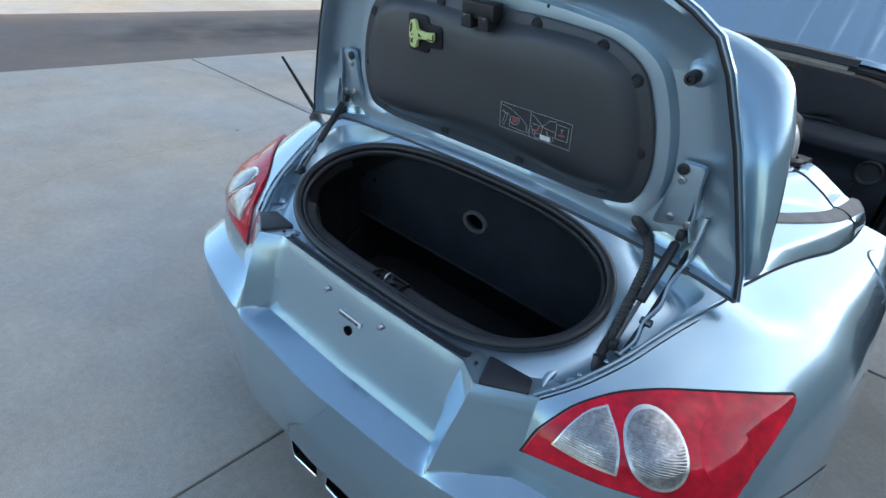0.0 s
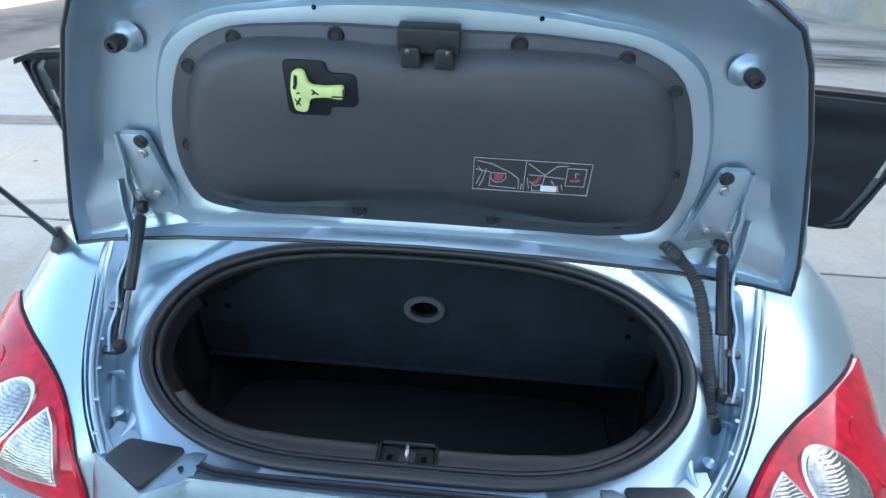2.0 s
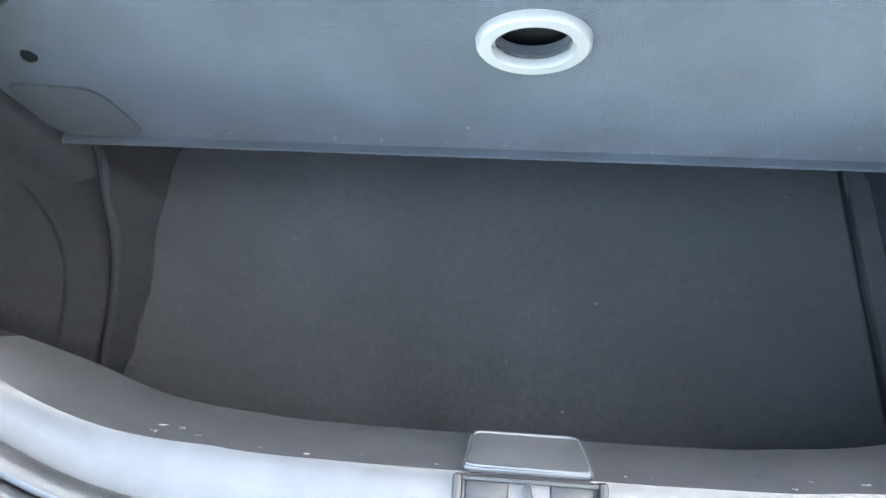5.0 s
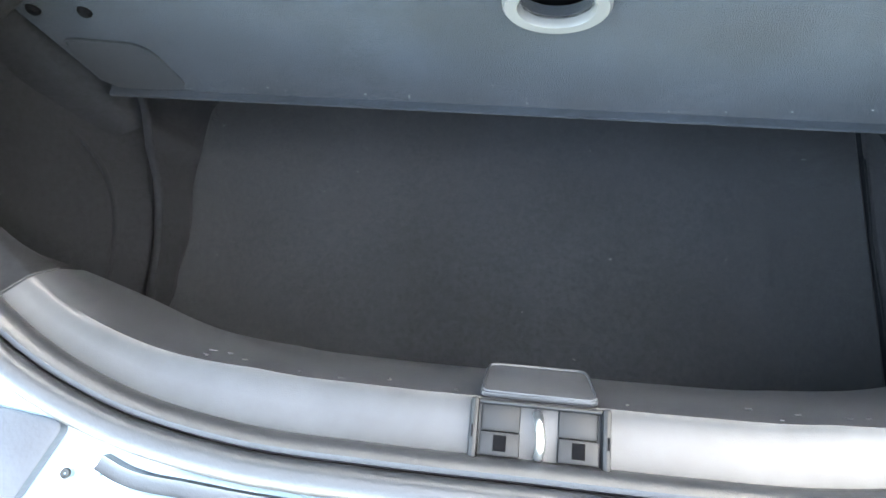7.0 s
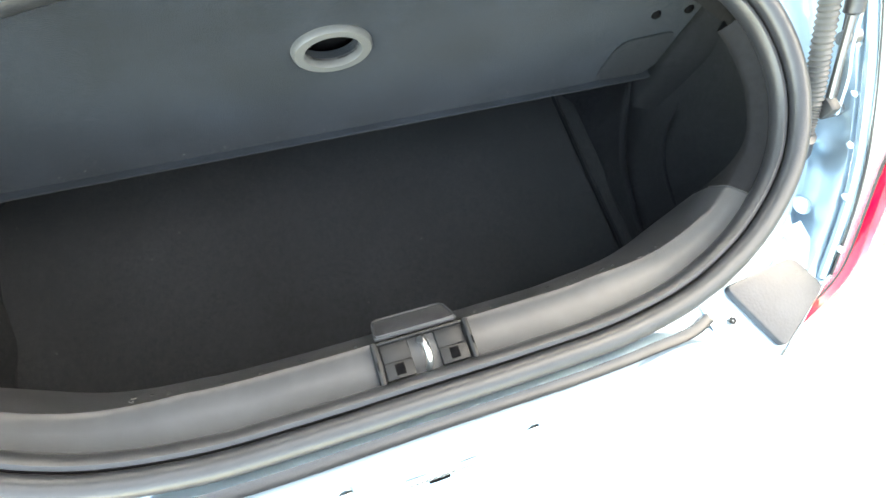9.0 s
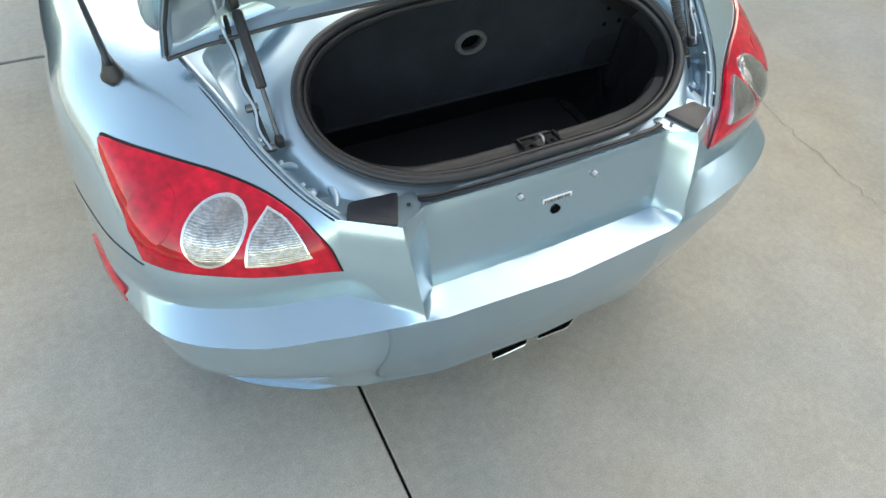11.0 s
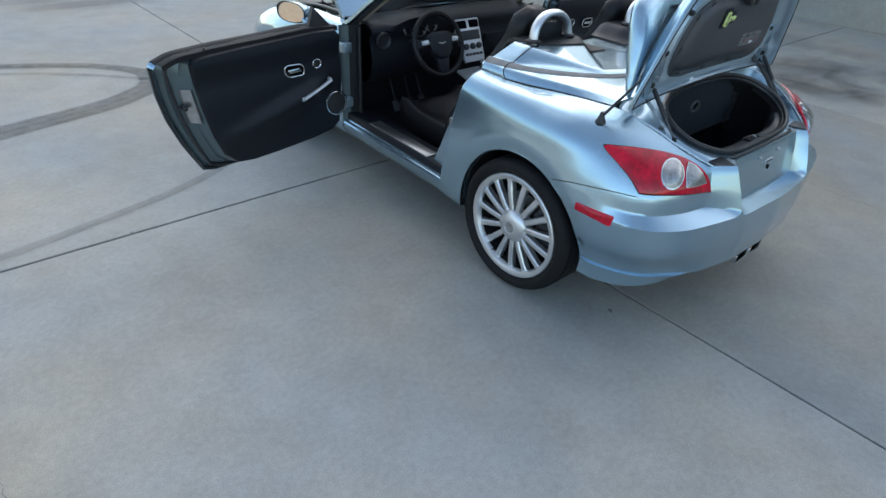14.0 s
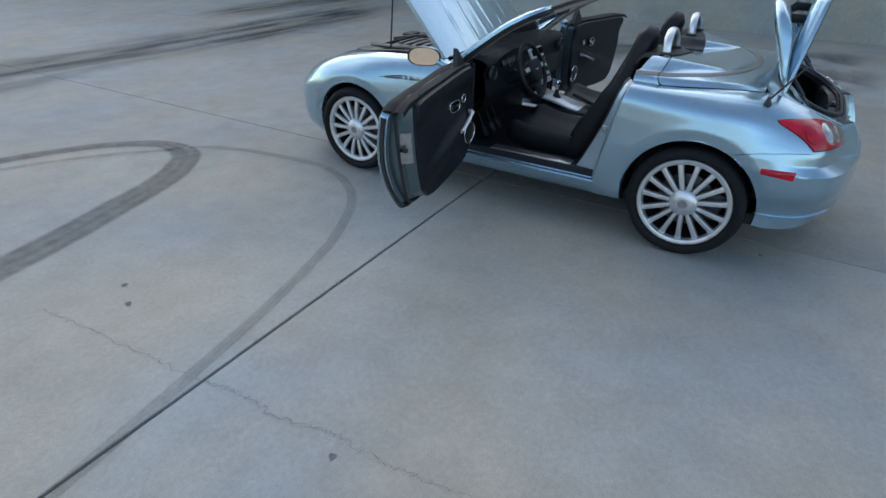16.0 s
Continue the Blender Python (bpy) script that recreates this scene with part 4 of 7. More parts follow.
# pressed bosses in the trough corners
for sx in (1, -1):
    arch = spline([V(sx * x, y, z) for x, y, z in ((.512, -.490, .812), (.480, -.500, .818), (.448, -.520, .816), (.430, -.548, .806), (.424, -.580, .797), (.430, -.605, .792))], 8)
    k_ = len(arch) - 1
    part("pressed_arch", tube(arch, .009, 12, radii=[.009 * min(1, .3 + 3 * i / k_, .3 + 3 * (k_ - i) / k_) for i in range(k_ + 1)]), PAINT_FRAME, boot_frame)
    bm = lathe([(0.0005, .004), (.004, .004), (.008, .002), (.012, -.003)], 16, "z", (sx * .462, -.558, .800))
    part("pressed_boss", bm, PAINT_FRAME, boot_frame)
    # spot welds along the folded lip
    for k in range(7):
        t = k / 6
        p = V(sx * (.583 - .128 * t), -.33 - .29 * t, .925 - .108 * t)
        bm = lathe([(0.0005, 0.002), (0.003, 0.0016), (0.0045, 0.000)], 10, "z", p)
        part("spot_weld", bm, PAINT_FRAME, boot_frame)
    # folded gutter lip and the shut line beside the quarter panel
    run = spline([V(sx * x, y, z) for x, y, z in EDGE[4:12]], 6)
    part("gutter_lip", tube([q + V(-sx * .013, 0, .0005) for q in run], .0042, 8), PAINT_FRAME, boot_frame)
    part("shut_line", tube([q + V(sx * .0015, 0, .0012) for q in run], .0016, 6), SEAM, boot_frame)
    # black foam pad in the rear corner, and the hole beside it
    pad = round_poly([(.318, -.620), (.411, -.610), (.429, -.649), (.350, -.694)], 0.010, 4)
    pad = [(sx * x, y) for x, y in pad]
    under = [(sx * x, y) for x, y in ((.285, -.600), (.452, -.575), (.452, -.634), (.443, -.642), (.345, -.701), (.291, -.670))]
    bm = prism(under if sx < 0 else under[::-1], Matrix.Translation((0, 0, .770)), 0.0245)
    bmesh.ops.recalc_face_normals(bm, faces=bm.faces)
    part("corner_plate", bm, PAINT_FRAME, boot_frame)
    bm = prism(pad if sx > 0 else pad[::-1], Matrix.Translation((0, 0, .790)), 0.0125, 0.002)
    part("corner_pad", bm, PAD, car, "black rubber corner pad beside the boot opening")
    bm = lathe([(0.0005, 0.0005), (0.002, 0.0005), (0.0032, 0.0015), (0.004, 0.0)], 14, "z", (sx * .312, -.653, .7975))
    part("body_plug", bm, SEAM, car)
# ledge of the boot sill between the corner plates
xs = [-.296 + .592 * k / 24 for k in range(25)]
rows = [[V(x, -.632, .783) for x in xs], [V(x, -.650, .7905) for x in xs], [V(x, -.6765 + .0095 * (x / .292) ** 2, .7965) for x in xs]]
bm = grid(rows)
bmesh.ops.recalc_face_normals(bm, faces=bm.faces)
if sum(f.normal.z for f in bm.faces) < 0:
    bmesh.ops.reverse_faces(bm, faces=bm.faces)
part("sill_ledge", bm, PAINT_FRAME, boot_frame)
# dark gap between the boot sill and the plate panel
path = [q for q in spline([V(-.290, -.643, .7985), V(-.272, -.6495, .799), V(-.22, -.6545, .7995), V(0, -.6575, .7995), V(.22, -.6545, .7995), V(.272, -.6495, .799), V(.290, -.643, .7985)], 10)]
part("sill_gap_strip", sweep(path, [(-0.0056, -0.012), (-0.0052, 0.0008), (-0.003, -0.0004), (0.003, -0.0004), (0.0052, 0.0010), (0.0056, -0.012)], V(0, 0, 1)), RUBBER, boot_frame)

# rubber seal: a hollow bulb with a flange
prof = []
for k in range(14):
    a = 2 * math.pi * k / 14
    r = 0.0098 if math.sin(a) > -0.2 else 0.010
    prof.append((r * 1.1 * math.cos(a), r * math.sin(a) + 0.004))
path = seal_ring(0.005, 0.0)
bm = sweep(path, prof, V(0, -0.415, 0.91), True)
prof2 = [(0.0062 * math.cos(a), 0.0105 * math.sin(a) - 0.006) for a in [k * math.pi / 5 for k in range(10)]]
bm = sweep(seal_ring(0.0195, -0.003), prof2, V(0, -0.415, 0.91), True, bm=bm)
bm = sweep(seal_ring(0.010, -0.008), [(-0.013, -0.002), (-0.013, 0.003), (0.013, 0.003), (0.013, -0.002)], V(0, -0.415, 0.91), True, bm=bm)
bmesh.ops.recalc_face_normals(bm, faces=bm.faces)
part("boot_seal", bm, RUBBER, car, "thick black rubber seal round the boot opening")

# ---- boot interior ----
FLOOR_Z = 0.495
# board behind, hanging free above the floor
poly = [(-.443, .704), (.443, .704), (.447, .78), (.452, .857), (.42, .890), (.381, .911), (.335, .928), (.22, .947), (0, .957), (-.22, .947), (-.335, .928), (-.381, .911), (-.42, .890), (-.452, .857), (-.447, .78)]
oval = [(0.027 * math.cos(a), 0.852 + 0.0195 * math.sin(a)) for a in [k * math.pi / 16 for k in range(32)]]
board_m = Matrix(((1, 0, 0, 0), (0, 0, 1, -.297), (0, 1, 0, 0), (0, 0, 0, 1)))


def holed(outer, hole, m, depth):
    """A board with an oval hole through it: ring faces by angle, front, back and edges."""
    c = V(sum(p[0] for p in hole) / len(hole), sum(p[1] for p in hole) / len(hole), 0)
    ang = [math.atan2(y - c.y, x - c.x) for x, y in hole]
    dense = []
    for i in range(len(outer)):
        a, b = V(*outer[i], 0), V(*outer[(i + 1) % len(outer)], 0)
        dense += [a.lerp(b, j / 8) for j in range(8)]
    out = by_angle(dense, ang, c)
    hole3 = [V(x, y, 0) for x, y in hole]
    rings = [[h.lerp(o, f) for h, o in zip(hole3, out)] for f in (0, 0.03, 0.12, 0.3, 0.55, 0.8, 1.0)]
    rows = [[q + V(0, 0, depth) for q in rings[0]]] + rings + [[q + V(0, 0, depth) for q in rings[-1]]] + [[q + V(0, 0, depth) for q in rings[0]]]
    bm = grid(rows, False, True)
    bmesh.ops.transform(bm, matrix=m, verts=bm.verts)
    bmesh.ops.recalc_face_normals(bm, faces=bm.faces)
    return bm


board = part("boot_bulkhead_board", holed(poly, oval, board_m, 0.012), PANEL, car, "grey-blue felt board with an oval finger hole", angle=30)
rows = []
for f, y in ((1.0, -.294), (1.0, -.302), (1.06, -.3045), (1.38, -.3045), (1.45, -.302), (1.48, -.296)):
    rows.append([V(x * f, y, .852 + (z - .852) * f) for x, z in oval])
part("grommet", grid(rows, False, True), GREY_RING, board, "grey oval plastic grommet")
part("hole_backing", box((0.2, 0.004, 0.16), (0, -.272, .853)), VOID, board)
for sx in (1, -1):
    for x, z in ((.385, .866), (.432, .867), (.386, .824), (.432, .825)):
        part("push_pin", lathe([(0.0005, -.3015), (0.004, -.3010), (0.0058, -.2990), (0.0062, -.2965)], 12, "y", (sx * x, 0, z)), VOID, board)
    # stiffening flap marked in the corner of the board
    pl = round_poly([(sx * .438, .710), (sx * .350, .712), (sx * .357, .784), (sx * .440, .790)], 0.020, 4)
    bm = prism(pl, board_m, -0.0025, 0.0)
    bmesh.ops.recalc_face_normals(bm, faces=bm.faces)
    part("corner_flap", bm, FLAP_FELT, board, "darker felt corner patch")
bm = box((0.886, 0.014, 0.005), (0, -.298, .7045), 0.002)
part("board_hem", bm, PANEL, board)

# carpeted cheek beside the board, across a dark gap
for sx in (1, -1):
    rows = [[V(sx * x, y, z) for z in (.62, .70, .78, .84)] for x, y in ((.463, -.262), (.463, -.292), (.467, -.299), (.485, -.307), (.510, -.314))]
    bm = grid(rows, flip=sx < 0)
    bmesh.ops.recalc_face_normals(bm, faces=bm.faces)
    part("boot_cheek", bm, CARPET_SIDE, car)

# carpeted floor and side walls: one moulded tub, open at the top
RING_T = seal_ring(0.010, -0.014)


def tub_ring(z, hx, y0, y1, bulge):
    """A rounded rectangle at a height, with the wheel arches pressing in at the sides."""
    out = []
    for a in angles:
        c, s = math.cos(a), math.sin(a)
        k = (abs(c) ** 6 + abs(s) ** 6) ** (-1 / 6)
        x, y = c * k * hx, s * k
        yy = (y0 + y1) / 2 + y * (y1 - y0) / 2
        press = bulge * math.exp(-((yy + .40) / 0.085) ** 2) * (1 if abs(c) > 0.5 else 0)
        for ridge in (-.27, -.47):
            press += 0.35 * bulge * math.exp(-((yy - ridge) / 0.022) ** 2) * (1 if abs(c) > 0.5 else 0)
        out.append(V(x - math.copysign(press, x), yy, z))
    return out


rows = [RING_T]
for t, z, hx, y0, y1, b in ((0, .80, .50, -.600, -.235, 0.0), (1, .74, .515, -.595, -.17, 0.01), (2, .66, .515, -.59, -.14, 0.035), (3, .58, .505, -.585, -.13, 0.05), (4, .515, .475, -.575, -.13, 0.04), (5, FLOOR_Z + 0.006, .462, -.565, -.14, 0.02), (6, FLOOR_Z, .445, -.55, -.15, 0.0)):
    ring = tub_ring(z, hx, y0, y1, b)
    if t == 0:
        ring = [V(q.x, q.y, min(z, r.z - 0.03)) for q, r in zip(ring, RING_T)]
    rows.append(ring)
for f in (0.8, 0.5, 0.2, 0.01):
    rows.append([V(q.x * f, -.35 + (q.y + .35) * f, FLOOR_Z) for q in rows[8 - 1]])
bm = grid(rows, False, True, flip=True)
bmesh.ops.recalc_face_normals(bm, faces=bm.faces)
if sum(f.normal.z for f in bm.faces) < 0:
    bmesh.ops.reverse_faces(bm, faces=bm.faces)
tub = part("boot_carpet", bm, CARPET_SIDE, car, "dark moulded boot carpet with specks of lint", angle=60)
# soft folds in the carpet of the side walls, dropping towards the tail
for sx, lift in ((1, 0), (-1, .020)):
    for pts, r in ((((.452, -.250, .700), (.446, -.290, .640), (.443, -.320, .604 + lift), (.441, -.356, .575 + lift), (.440, -.414, .550 + lift), (.440, -.490, .534 + lift), (.440, -.540, .530)), .0050),
                   (((.478, -.345, .690), (.470, -.365, .650), (.466, -.400, .622), (.466, -.450, .604), (.468, -.520, .595)), .0030)):
        path = spline([V(sx * x, y, z) for x, y, z in pts], 8)
        n_ = len(path) - 1
        part("carpet_fold", tube(path, r, 12, radii=[r * min(1, .25 + 4 * k / n_, .25 + 4 * (n_ - k) / n_) for k in range(n_ + 1)]), CARPET_SIDE, tub)
# floor mat edge on either side, slightly proud
bm = box((0.870, 0.43, 0.008), (-.0205, -.352, FLOOR_Z + 0.003), 0.003, 1)
part("boot_floor_mat", bm, CARPET, tub)
part("boot_floor_edge", box((0.030, 0.42, 0.007), (.4375, -.352, FLOOR_Z + 0.002), 0.003, 1), CARPET, tub)
rnd = random.Random(21)
LINT = material("lint_speck", (0.075, 0.078, 0.08), 0.9, 0, 0.1)
for x, y in [(-.429, -.226), (.08, -.234), (.346, -.230)] + [(rnd.uniform(-.40, .40), rnd.uniform(-.53, -.22)) for k in range(7)]:
    s = rnd.uniform(0.0008, 0.0016)
    bm = box((s * rnd.uniform(1, 4), s, 0.0012), (0, 0, 0), m=Matrix.Rotation(rnd.uniform(0, 3), 4, "Z"))
    bmesh.ops.translate(bm, vec=(x, y, FLOOR_Z + 0.0078), verts=bm.verts)
    part("lint_speck", bm, LINT, tub)
for k in range(18):
    bm = box((rnd.uniform(.0006, .0022), 0.001, rnd.uniform(.0004, .001)), (rnd.gauss(-.04, .16), -.2985, .713 + abs(rnd.gauss(0, .012))))
    part("lint_speck", bm, LINT, board)
for sx in (1, -1):
    if sx < 0:
        part("push_button", lathe([(0.0005, 0.006), (0.006, 0.005), (0.009, 0.001), (0.009, -0.002)], 16, "x", (-.428, -.430, .872)), GREY_RING, tub)
        continue
    p = spline([V(.420, -.225, .5025), V(.419, -.28, .5025), V(.417, -.34, .5025), V(.419, -.42, .5025), V(.418, -.55, .5025)], 8)
    part("mat_crease", tube(p, .0015, 8), CARPET_SIDE, tub)
    part("push_button", lathe([(0.0005, -0.007), (0.006, -0.006), (0.0095, -0.002), (0.0095, 0.004)], 16, "x", (sx * .430, -.432, .874)), GREY_RING, tub)

# ---- sill trim at the tail end of the opening ----
n = len(SEAL_PATH)
lo, hi = [], []
ids = list(range(n))
REAR_P = ((.016, -.010), (.022, -.017), (.040, -.0255), (.0525, -.0306), (.0568, -.0352), (.058, -.068), (.047, -.12))
SIDE_P = ((.016, -.010), (.020, -.014), (.026, -.022), (.031, -.030), (.032, -.034), (.031, -.038), (.010, -.044))
rows = []
for i in ids:
    w = min(1, max(0, (-SEAL_PATH[i].y - 0.495) / 0.110))
    w = w * w * (3 - 2 * w)
    row = []
    for (s1, d1), (s0, d0) in zip(REAR_P, SIDE_P):
        s, d = s0 + (s1 - s0) * w, d0 + (d1 - d0) * w
        s = .016 + (s - .016) * (1 - .38 * min(1, max(0, (abs(SEAL_PATH[i].x) - .20) / .17)) * w)
        row.append((s, d))
    rows.append((i, row))
rings = {}


def seal_point(i, s, d):
    t = (SEAL_PATH[(i + 1) % n] - SEAL_PATH[i - 1]).normalized()
    nn = V(0, -0.415, 0.91)
    side = t.cross(nn).normalized()
    if side.dot(SEAL_PATH[i] - SEAL_C) < 0:
        side = -side
    return SEAL_PATH[i] - side * s + nn * d


rows = [[seal_point(i, s, d) for s, d in row] for i, row in rows]
rear = [i for i in range(n) if SEAL_PATH[i].y < -.557]
k0 = next(i for i in rear if (i - 1) % n not in rear)
rear = [(k0 + k) % n for k in range(len(rear))]
rest = [(rear[-1] + k) % n for k in range(n - len(rear) + 2)]


def trim(idx, mat, name, parent, label):
    bm = grid([rows[i] for i in idx])
    bmesh.ops.recalc_face_normals(bm, faces=bm.faces)
    if sum(f.normal.z for f in bm.faces) < 0:
        bmesh.ops.reverse_faces(bm, faces=bm.faces)
    return part(name, bm, mat, parent, label, angle=30)


sill = trim(rear, SILL_TRIM, "boot_sill_trim", car, "scuffed grey plastic trim along the boot sill")
for sx in (1, -1):
    trim([i for i in rest if SEAL_PATH[i].y < -.372 and SEAL_PATH[i].x * sx > 0], SIDE_TRIM, "boot_side_trim", car, "dark textured trim under the boot seal")
for i in (rear[0], rear[-1]):
    part("trim_joint", tube([p + V(0, 0, .0004) for p in rows[i][1:6]], 0.0011, 6), SEAM, sill)
rnd = random.Random(8)
SCUFF = material("pale_scuff", (0.038, 0.038, 0.038), 0.7, 0, 0.2, 60)
for k in range(22):
    row = rows[rear[rnd.randrange(8, len(rear) - 8)]]
    u = rnd.uniform(.05, .6)
    p = row[4].lerp(row[5], u)
    if abs(p.x - .006) < .05:
        continue
    bm = box((0.0006, 0.0008, rnd.uniform(.003, .009)), m=Matrix.Rotation(rnd.uniform(-1.2, 1.2), 4, "Y"))
    bmesh.ops.translate(bm, vec=p + V(0, .0003, .0002), verts=bm.verts)
    part("scuff", bm, SCUFF, sill)
# latch box let into the sill: cover flap, dark well, two slotted blocks and the striker
FLAP = Matrix.Translation((.006, -.5625, .7815)) @ Matrix.Rotation(radians(-51), 4, "X")
WELL = Matrix.Translation((.007, -.5945, .7935))
house = part("latch_housing", prism(round_poly([(-.040, -.018), (.040, -.018), (.036, .018), (-.036, .018)], .005, 3), FLAP, .0035, .0015), SILL_TRIM, car, "grey latch cover and dark striker well in the boot sill")


def in_well(name, size, at, mat, label="", bevel=0.0015):
    bm = box(size, at, bevel)
    bmesh.ops.transform(bm, matrix=WELL, verts=bm.verts)
    return part(name, bm, mat, house, label)


in_well("well_floor", (0.084, 0.034, 0.004), (0, 0, -.0015), VOID)
in_well("well_rim", (0.084, 0.003, 0.008), (0, .0175, .003), LATCH_GREY)
for sx in (1, -1):
    in_well("housing_cheek", (0.006, 0.040, 0.013), (sx * .0430, 0, .003), LATCH_GREY, bevel=0.0028)
    in_well("cheek_slot", (0.0012, 0.008, 0.002), (sx * .0440, -.002, .0092), VOID, bevel=0.0003)
    in_well("housing_block", (0.026, 0.018, 0.006), (sx * .0255, .0075, .001), LATCH_GREY, bevel=0.0015)
    in_well("housing_step", (0.026, 0.015, 0.004), (sx * .0255, -.0090, .0045), LATCH_GREY, bevel=0.001)
    in_well("slot", (0.0085, 0.010, 0.0012), (sx * .0255, -.0085, .0066), VOID, bevel=0.0004)
# thin raised rim round the cover flap
rim_p = [FLAP @ V(x, y, .0038) for x, y in round_poly([(-.0385, -.0165), (-.0345, .0165), (.0345, .0165), (.0385, -.0165)], .006, 3)]
part("flap_rim", tube(rim_p, .0011, 6, True), SILL_TRIM, house)
loop = spline([V(.007, -.609, .788), V(.007, -.608, .803), V(.007, -.601, .813), V(.006, -.588, .811), V(.006, -.583, .800), V(.006, -.582, .788)], 6)
part("striker", tube(loop, 0.0032, 10), STEEL, house, "polished steel striker loop")


# ---- boot lid, standing open ----
LN = V(0, .988, .153)


def lid_at(x, z, d):
    return V(x, -.335 - .155 * (z - .97), z) + LN * d


LID_HALF = [(0, 1.012), (.22, 1.008), (.42, .998), (.56, .982), (.624, .968), (.612, 1.03), (.580, 1.13), (.543, 1.24), (.500, 1.345), (.471, 1.393), (.425, 1.423), (.372, 1.449), (.20, 1.468), (0, 1.477)]
LINER_HALF = [(0, 1.043), (.20, 1.043), (.325, 1.046), (.382, 1.063), (.401, 1.110), (.400, 1.18), (.383, 1.25), (.350, 1.312), (.290, 1.345), (.20, 1.357), (0, 1.360)]
LID_C = V(0, 1.20, 0)


def half_ring(half, n, angs=None):
    p = [V(x, z, 0) for x, z in half] + [V(-x, z, 0) for x, z in half[-2:0:-1]]
    dense = []
    for i in range(len(p)):
        dense += [p[i].lerp(p[(i + 1) % len(p)], j / 6) for j in range(6)]
    return by_angle(dense, angs, LID_C)


def soft_ring(half, n, angs):
    p = spline([V(x, z, 0) for x, z in half] + [V(-x, z, 0) for x, z in half[-2:0:-1]], 8, True)
    return by_angle(p, angs, LID_C)


# more rays where the outline turns sharply
LA = sorted({round(math.atan2(q.y - 1.20, q.x), 5) for q in [V(x * s, z, 0) for x, z in LID_HALF for s in (1, -1)]} | {round(-math.pi + 2 * math.pi * (k + .5) / 120, 5) for k in range(120)})
LID_RING = half_ring(LID_HALF, 0, LA)
LIN_RING = soft_ring(LINER_HALF, 0, LA)


def inset(ring, dist):
    """Draw a ring in towards the inside by about a distance."""
    n = len(ring)
    out = []
    for i, q in enumerate(ring):
        r = (q - LID_C)
        out.append(q - r.normalized() * dist)
    return out


def lid_in(dist):
    """In from the lid's edge, by at most part of the way to the liner."""
    return [a.lerp(b, min(0.46, dist / max(1e-6, (a - b).length))) for a, b in zip(LID_RING, LIN_RING)]


def lin_out(dist):
    """Out from the liner's edge, by at most part of the way to the lid's edge."""
    return [b.lerp(a, min(0.36, dist / max(1e-6, (a - b).length))) for a, b in zip(LID_RING, LIN_RING)]


def lid_rows(spec):
    return [[lid_at(q.x, q.y, d(q) if callable(d) else d) for q in ring] for ring, d in spec]


def top_lift(base, top):
    """Depth that changes towards the free end of the lid."""
    def depth(q):
        low = min(1, max(0, (1.09 - q.y) / 0.05))
        shelf = 0.021 + 0.015 * min(1, max(0, (abs(q.x) - 0.40) / 0.05)) - 0.020 * min(1, max(0, (abs(q.x) - 0.505) / 0.06))
        b = base + (min(base, shelf) - base) * low
        return b + (top - b) * min(1, max(0, (q.y - 1.33) / 0.10))
    return depth


between = [a.lerp(b, 0.50) for a, b in zip(LID_RING, LIN_RING)]
rows = lid_rows([(LID_RING, 0.006), (LID_RING, -0.003), (lid_in(0.007), -0.004), (lid_in(0.012), 0.000), (lid_in(0.020), top_lift(0.020, -0.004)),
                 (lid_in(0.038), top_lift(0.046, 0.002)), (between, top_lift(0.056, 0.016)), (lin_out(0.036), top_lift(0.050, 0.040)), (lin_out(0.033), top_lift(0.044, 0.044)), (lin_out(0.026), top_lift(0.034, 0.034)), (lin_out(0.006), top_lift(0.031, 0.031)), (inset(LIN_RING, 0.01), 0.033)])
bm = grid(rows, False, True)
bmesh.ops.recalc_face_normals(bm, faces=bm.faces)
if sum(f.normal.y for f in bm.faces) > 0:
    bmesh.ops.reverse_faces(bm, faces=bm.faces)
boot_lid = part("boot_lid", bm, PAINT_IN, car, "open boot lid, silver-blue inside with a black liner", angle=45)


def out_d(full_d):
    return lambda q: 0.012 + (full_d - 0.012) * min(1, max(0, (q.y - 0.965) / 0.20)) ** 0.8


spec = [(LID_RING, 0.006), (inset(LID_RING, -0.004), 0.004), (inset(LID_RING, -0.004), 0.012), (inset(LID_RING, 0.004), out_d(0.020)), (inset(LID_RING, 0.010), out_d(0.034)), (inset(LID_RING, 0.020), out_d(0.050)), (inset(LID_RING, 0.036), out_d(0.060)), (inset(LID_RING, 0.060), out_d(0.066)), (inset(LID_RING, 0.10), out_d(0.070)), (inset(LID_RING, 0.15), out_d(0.070))]
for f in (0.5, 0.25, 0.0005):
    spec.append(([LID_C + (q - LID_C) * f for q in LID_RING], 0.070))
bm = grid(lid_rows(spec), False, True)
bmesh.ops.recalc_face_normals(bm, faces=bm.faces)
if sum(f.normal.y for f in bm.faces) < 0:
    bmesh.ops.reverse_faces(bm, faces=bm.faces)
part("lid_skin", bm, PAINT, boot_lid, "curved silver-blue outer skin of the boot lid", angle=45)
# raised spoiler blade that stands off the outer skin, its ends drawn down at the sides
SP_HALF = [(0, 1.225), (.30, 1.205), (.44, 1.165), (.53, 1.10), (.592, 1.022), (.614, 1.002), (.627, 1.01), (.625, 1.10), (.606, 1.19), (.578, 1.28), (.545, 1.335), (.47, 1.372), (.36, 1.392), (0, 1.405)]
sp = spline([V(x, z, 0) for x, z in SP_HALF] + [V(-x, z, 0) for x, z in SP_HALF[-2:0:-1]], 6, True)


def sp_front(x, z):
    return -.300 + .40 * (z - 1.015) + .03 * (1 - (x / .64) ** 2)


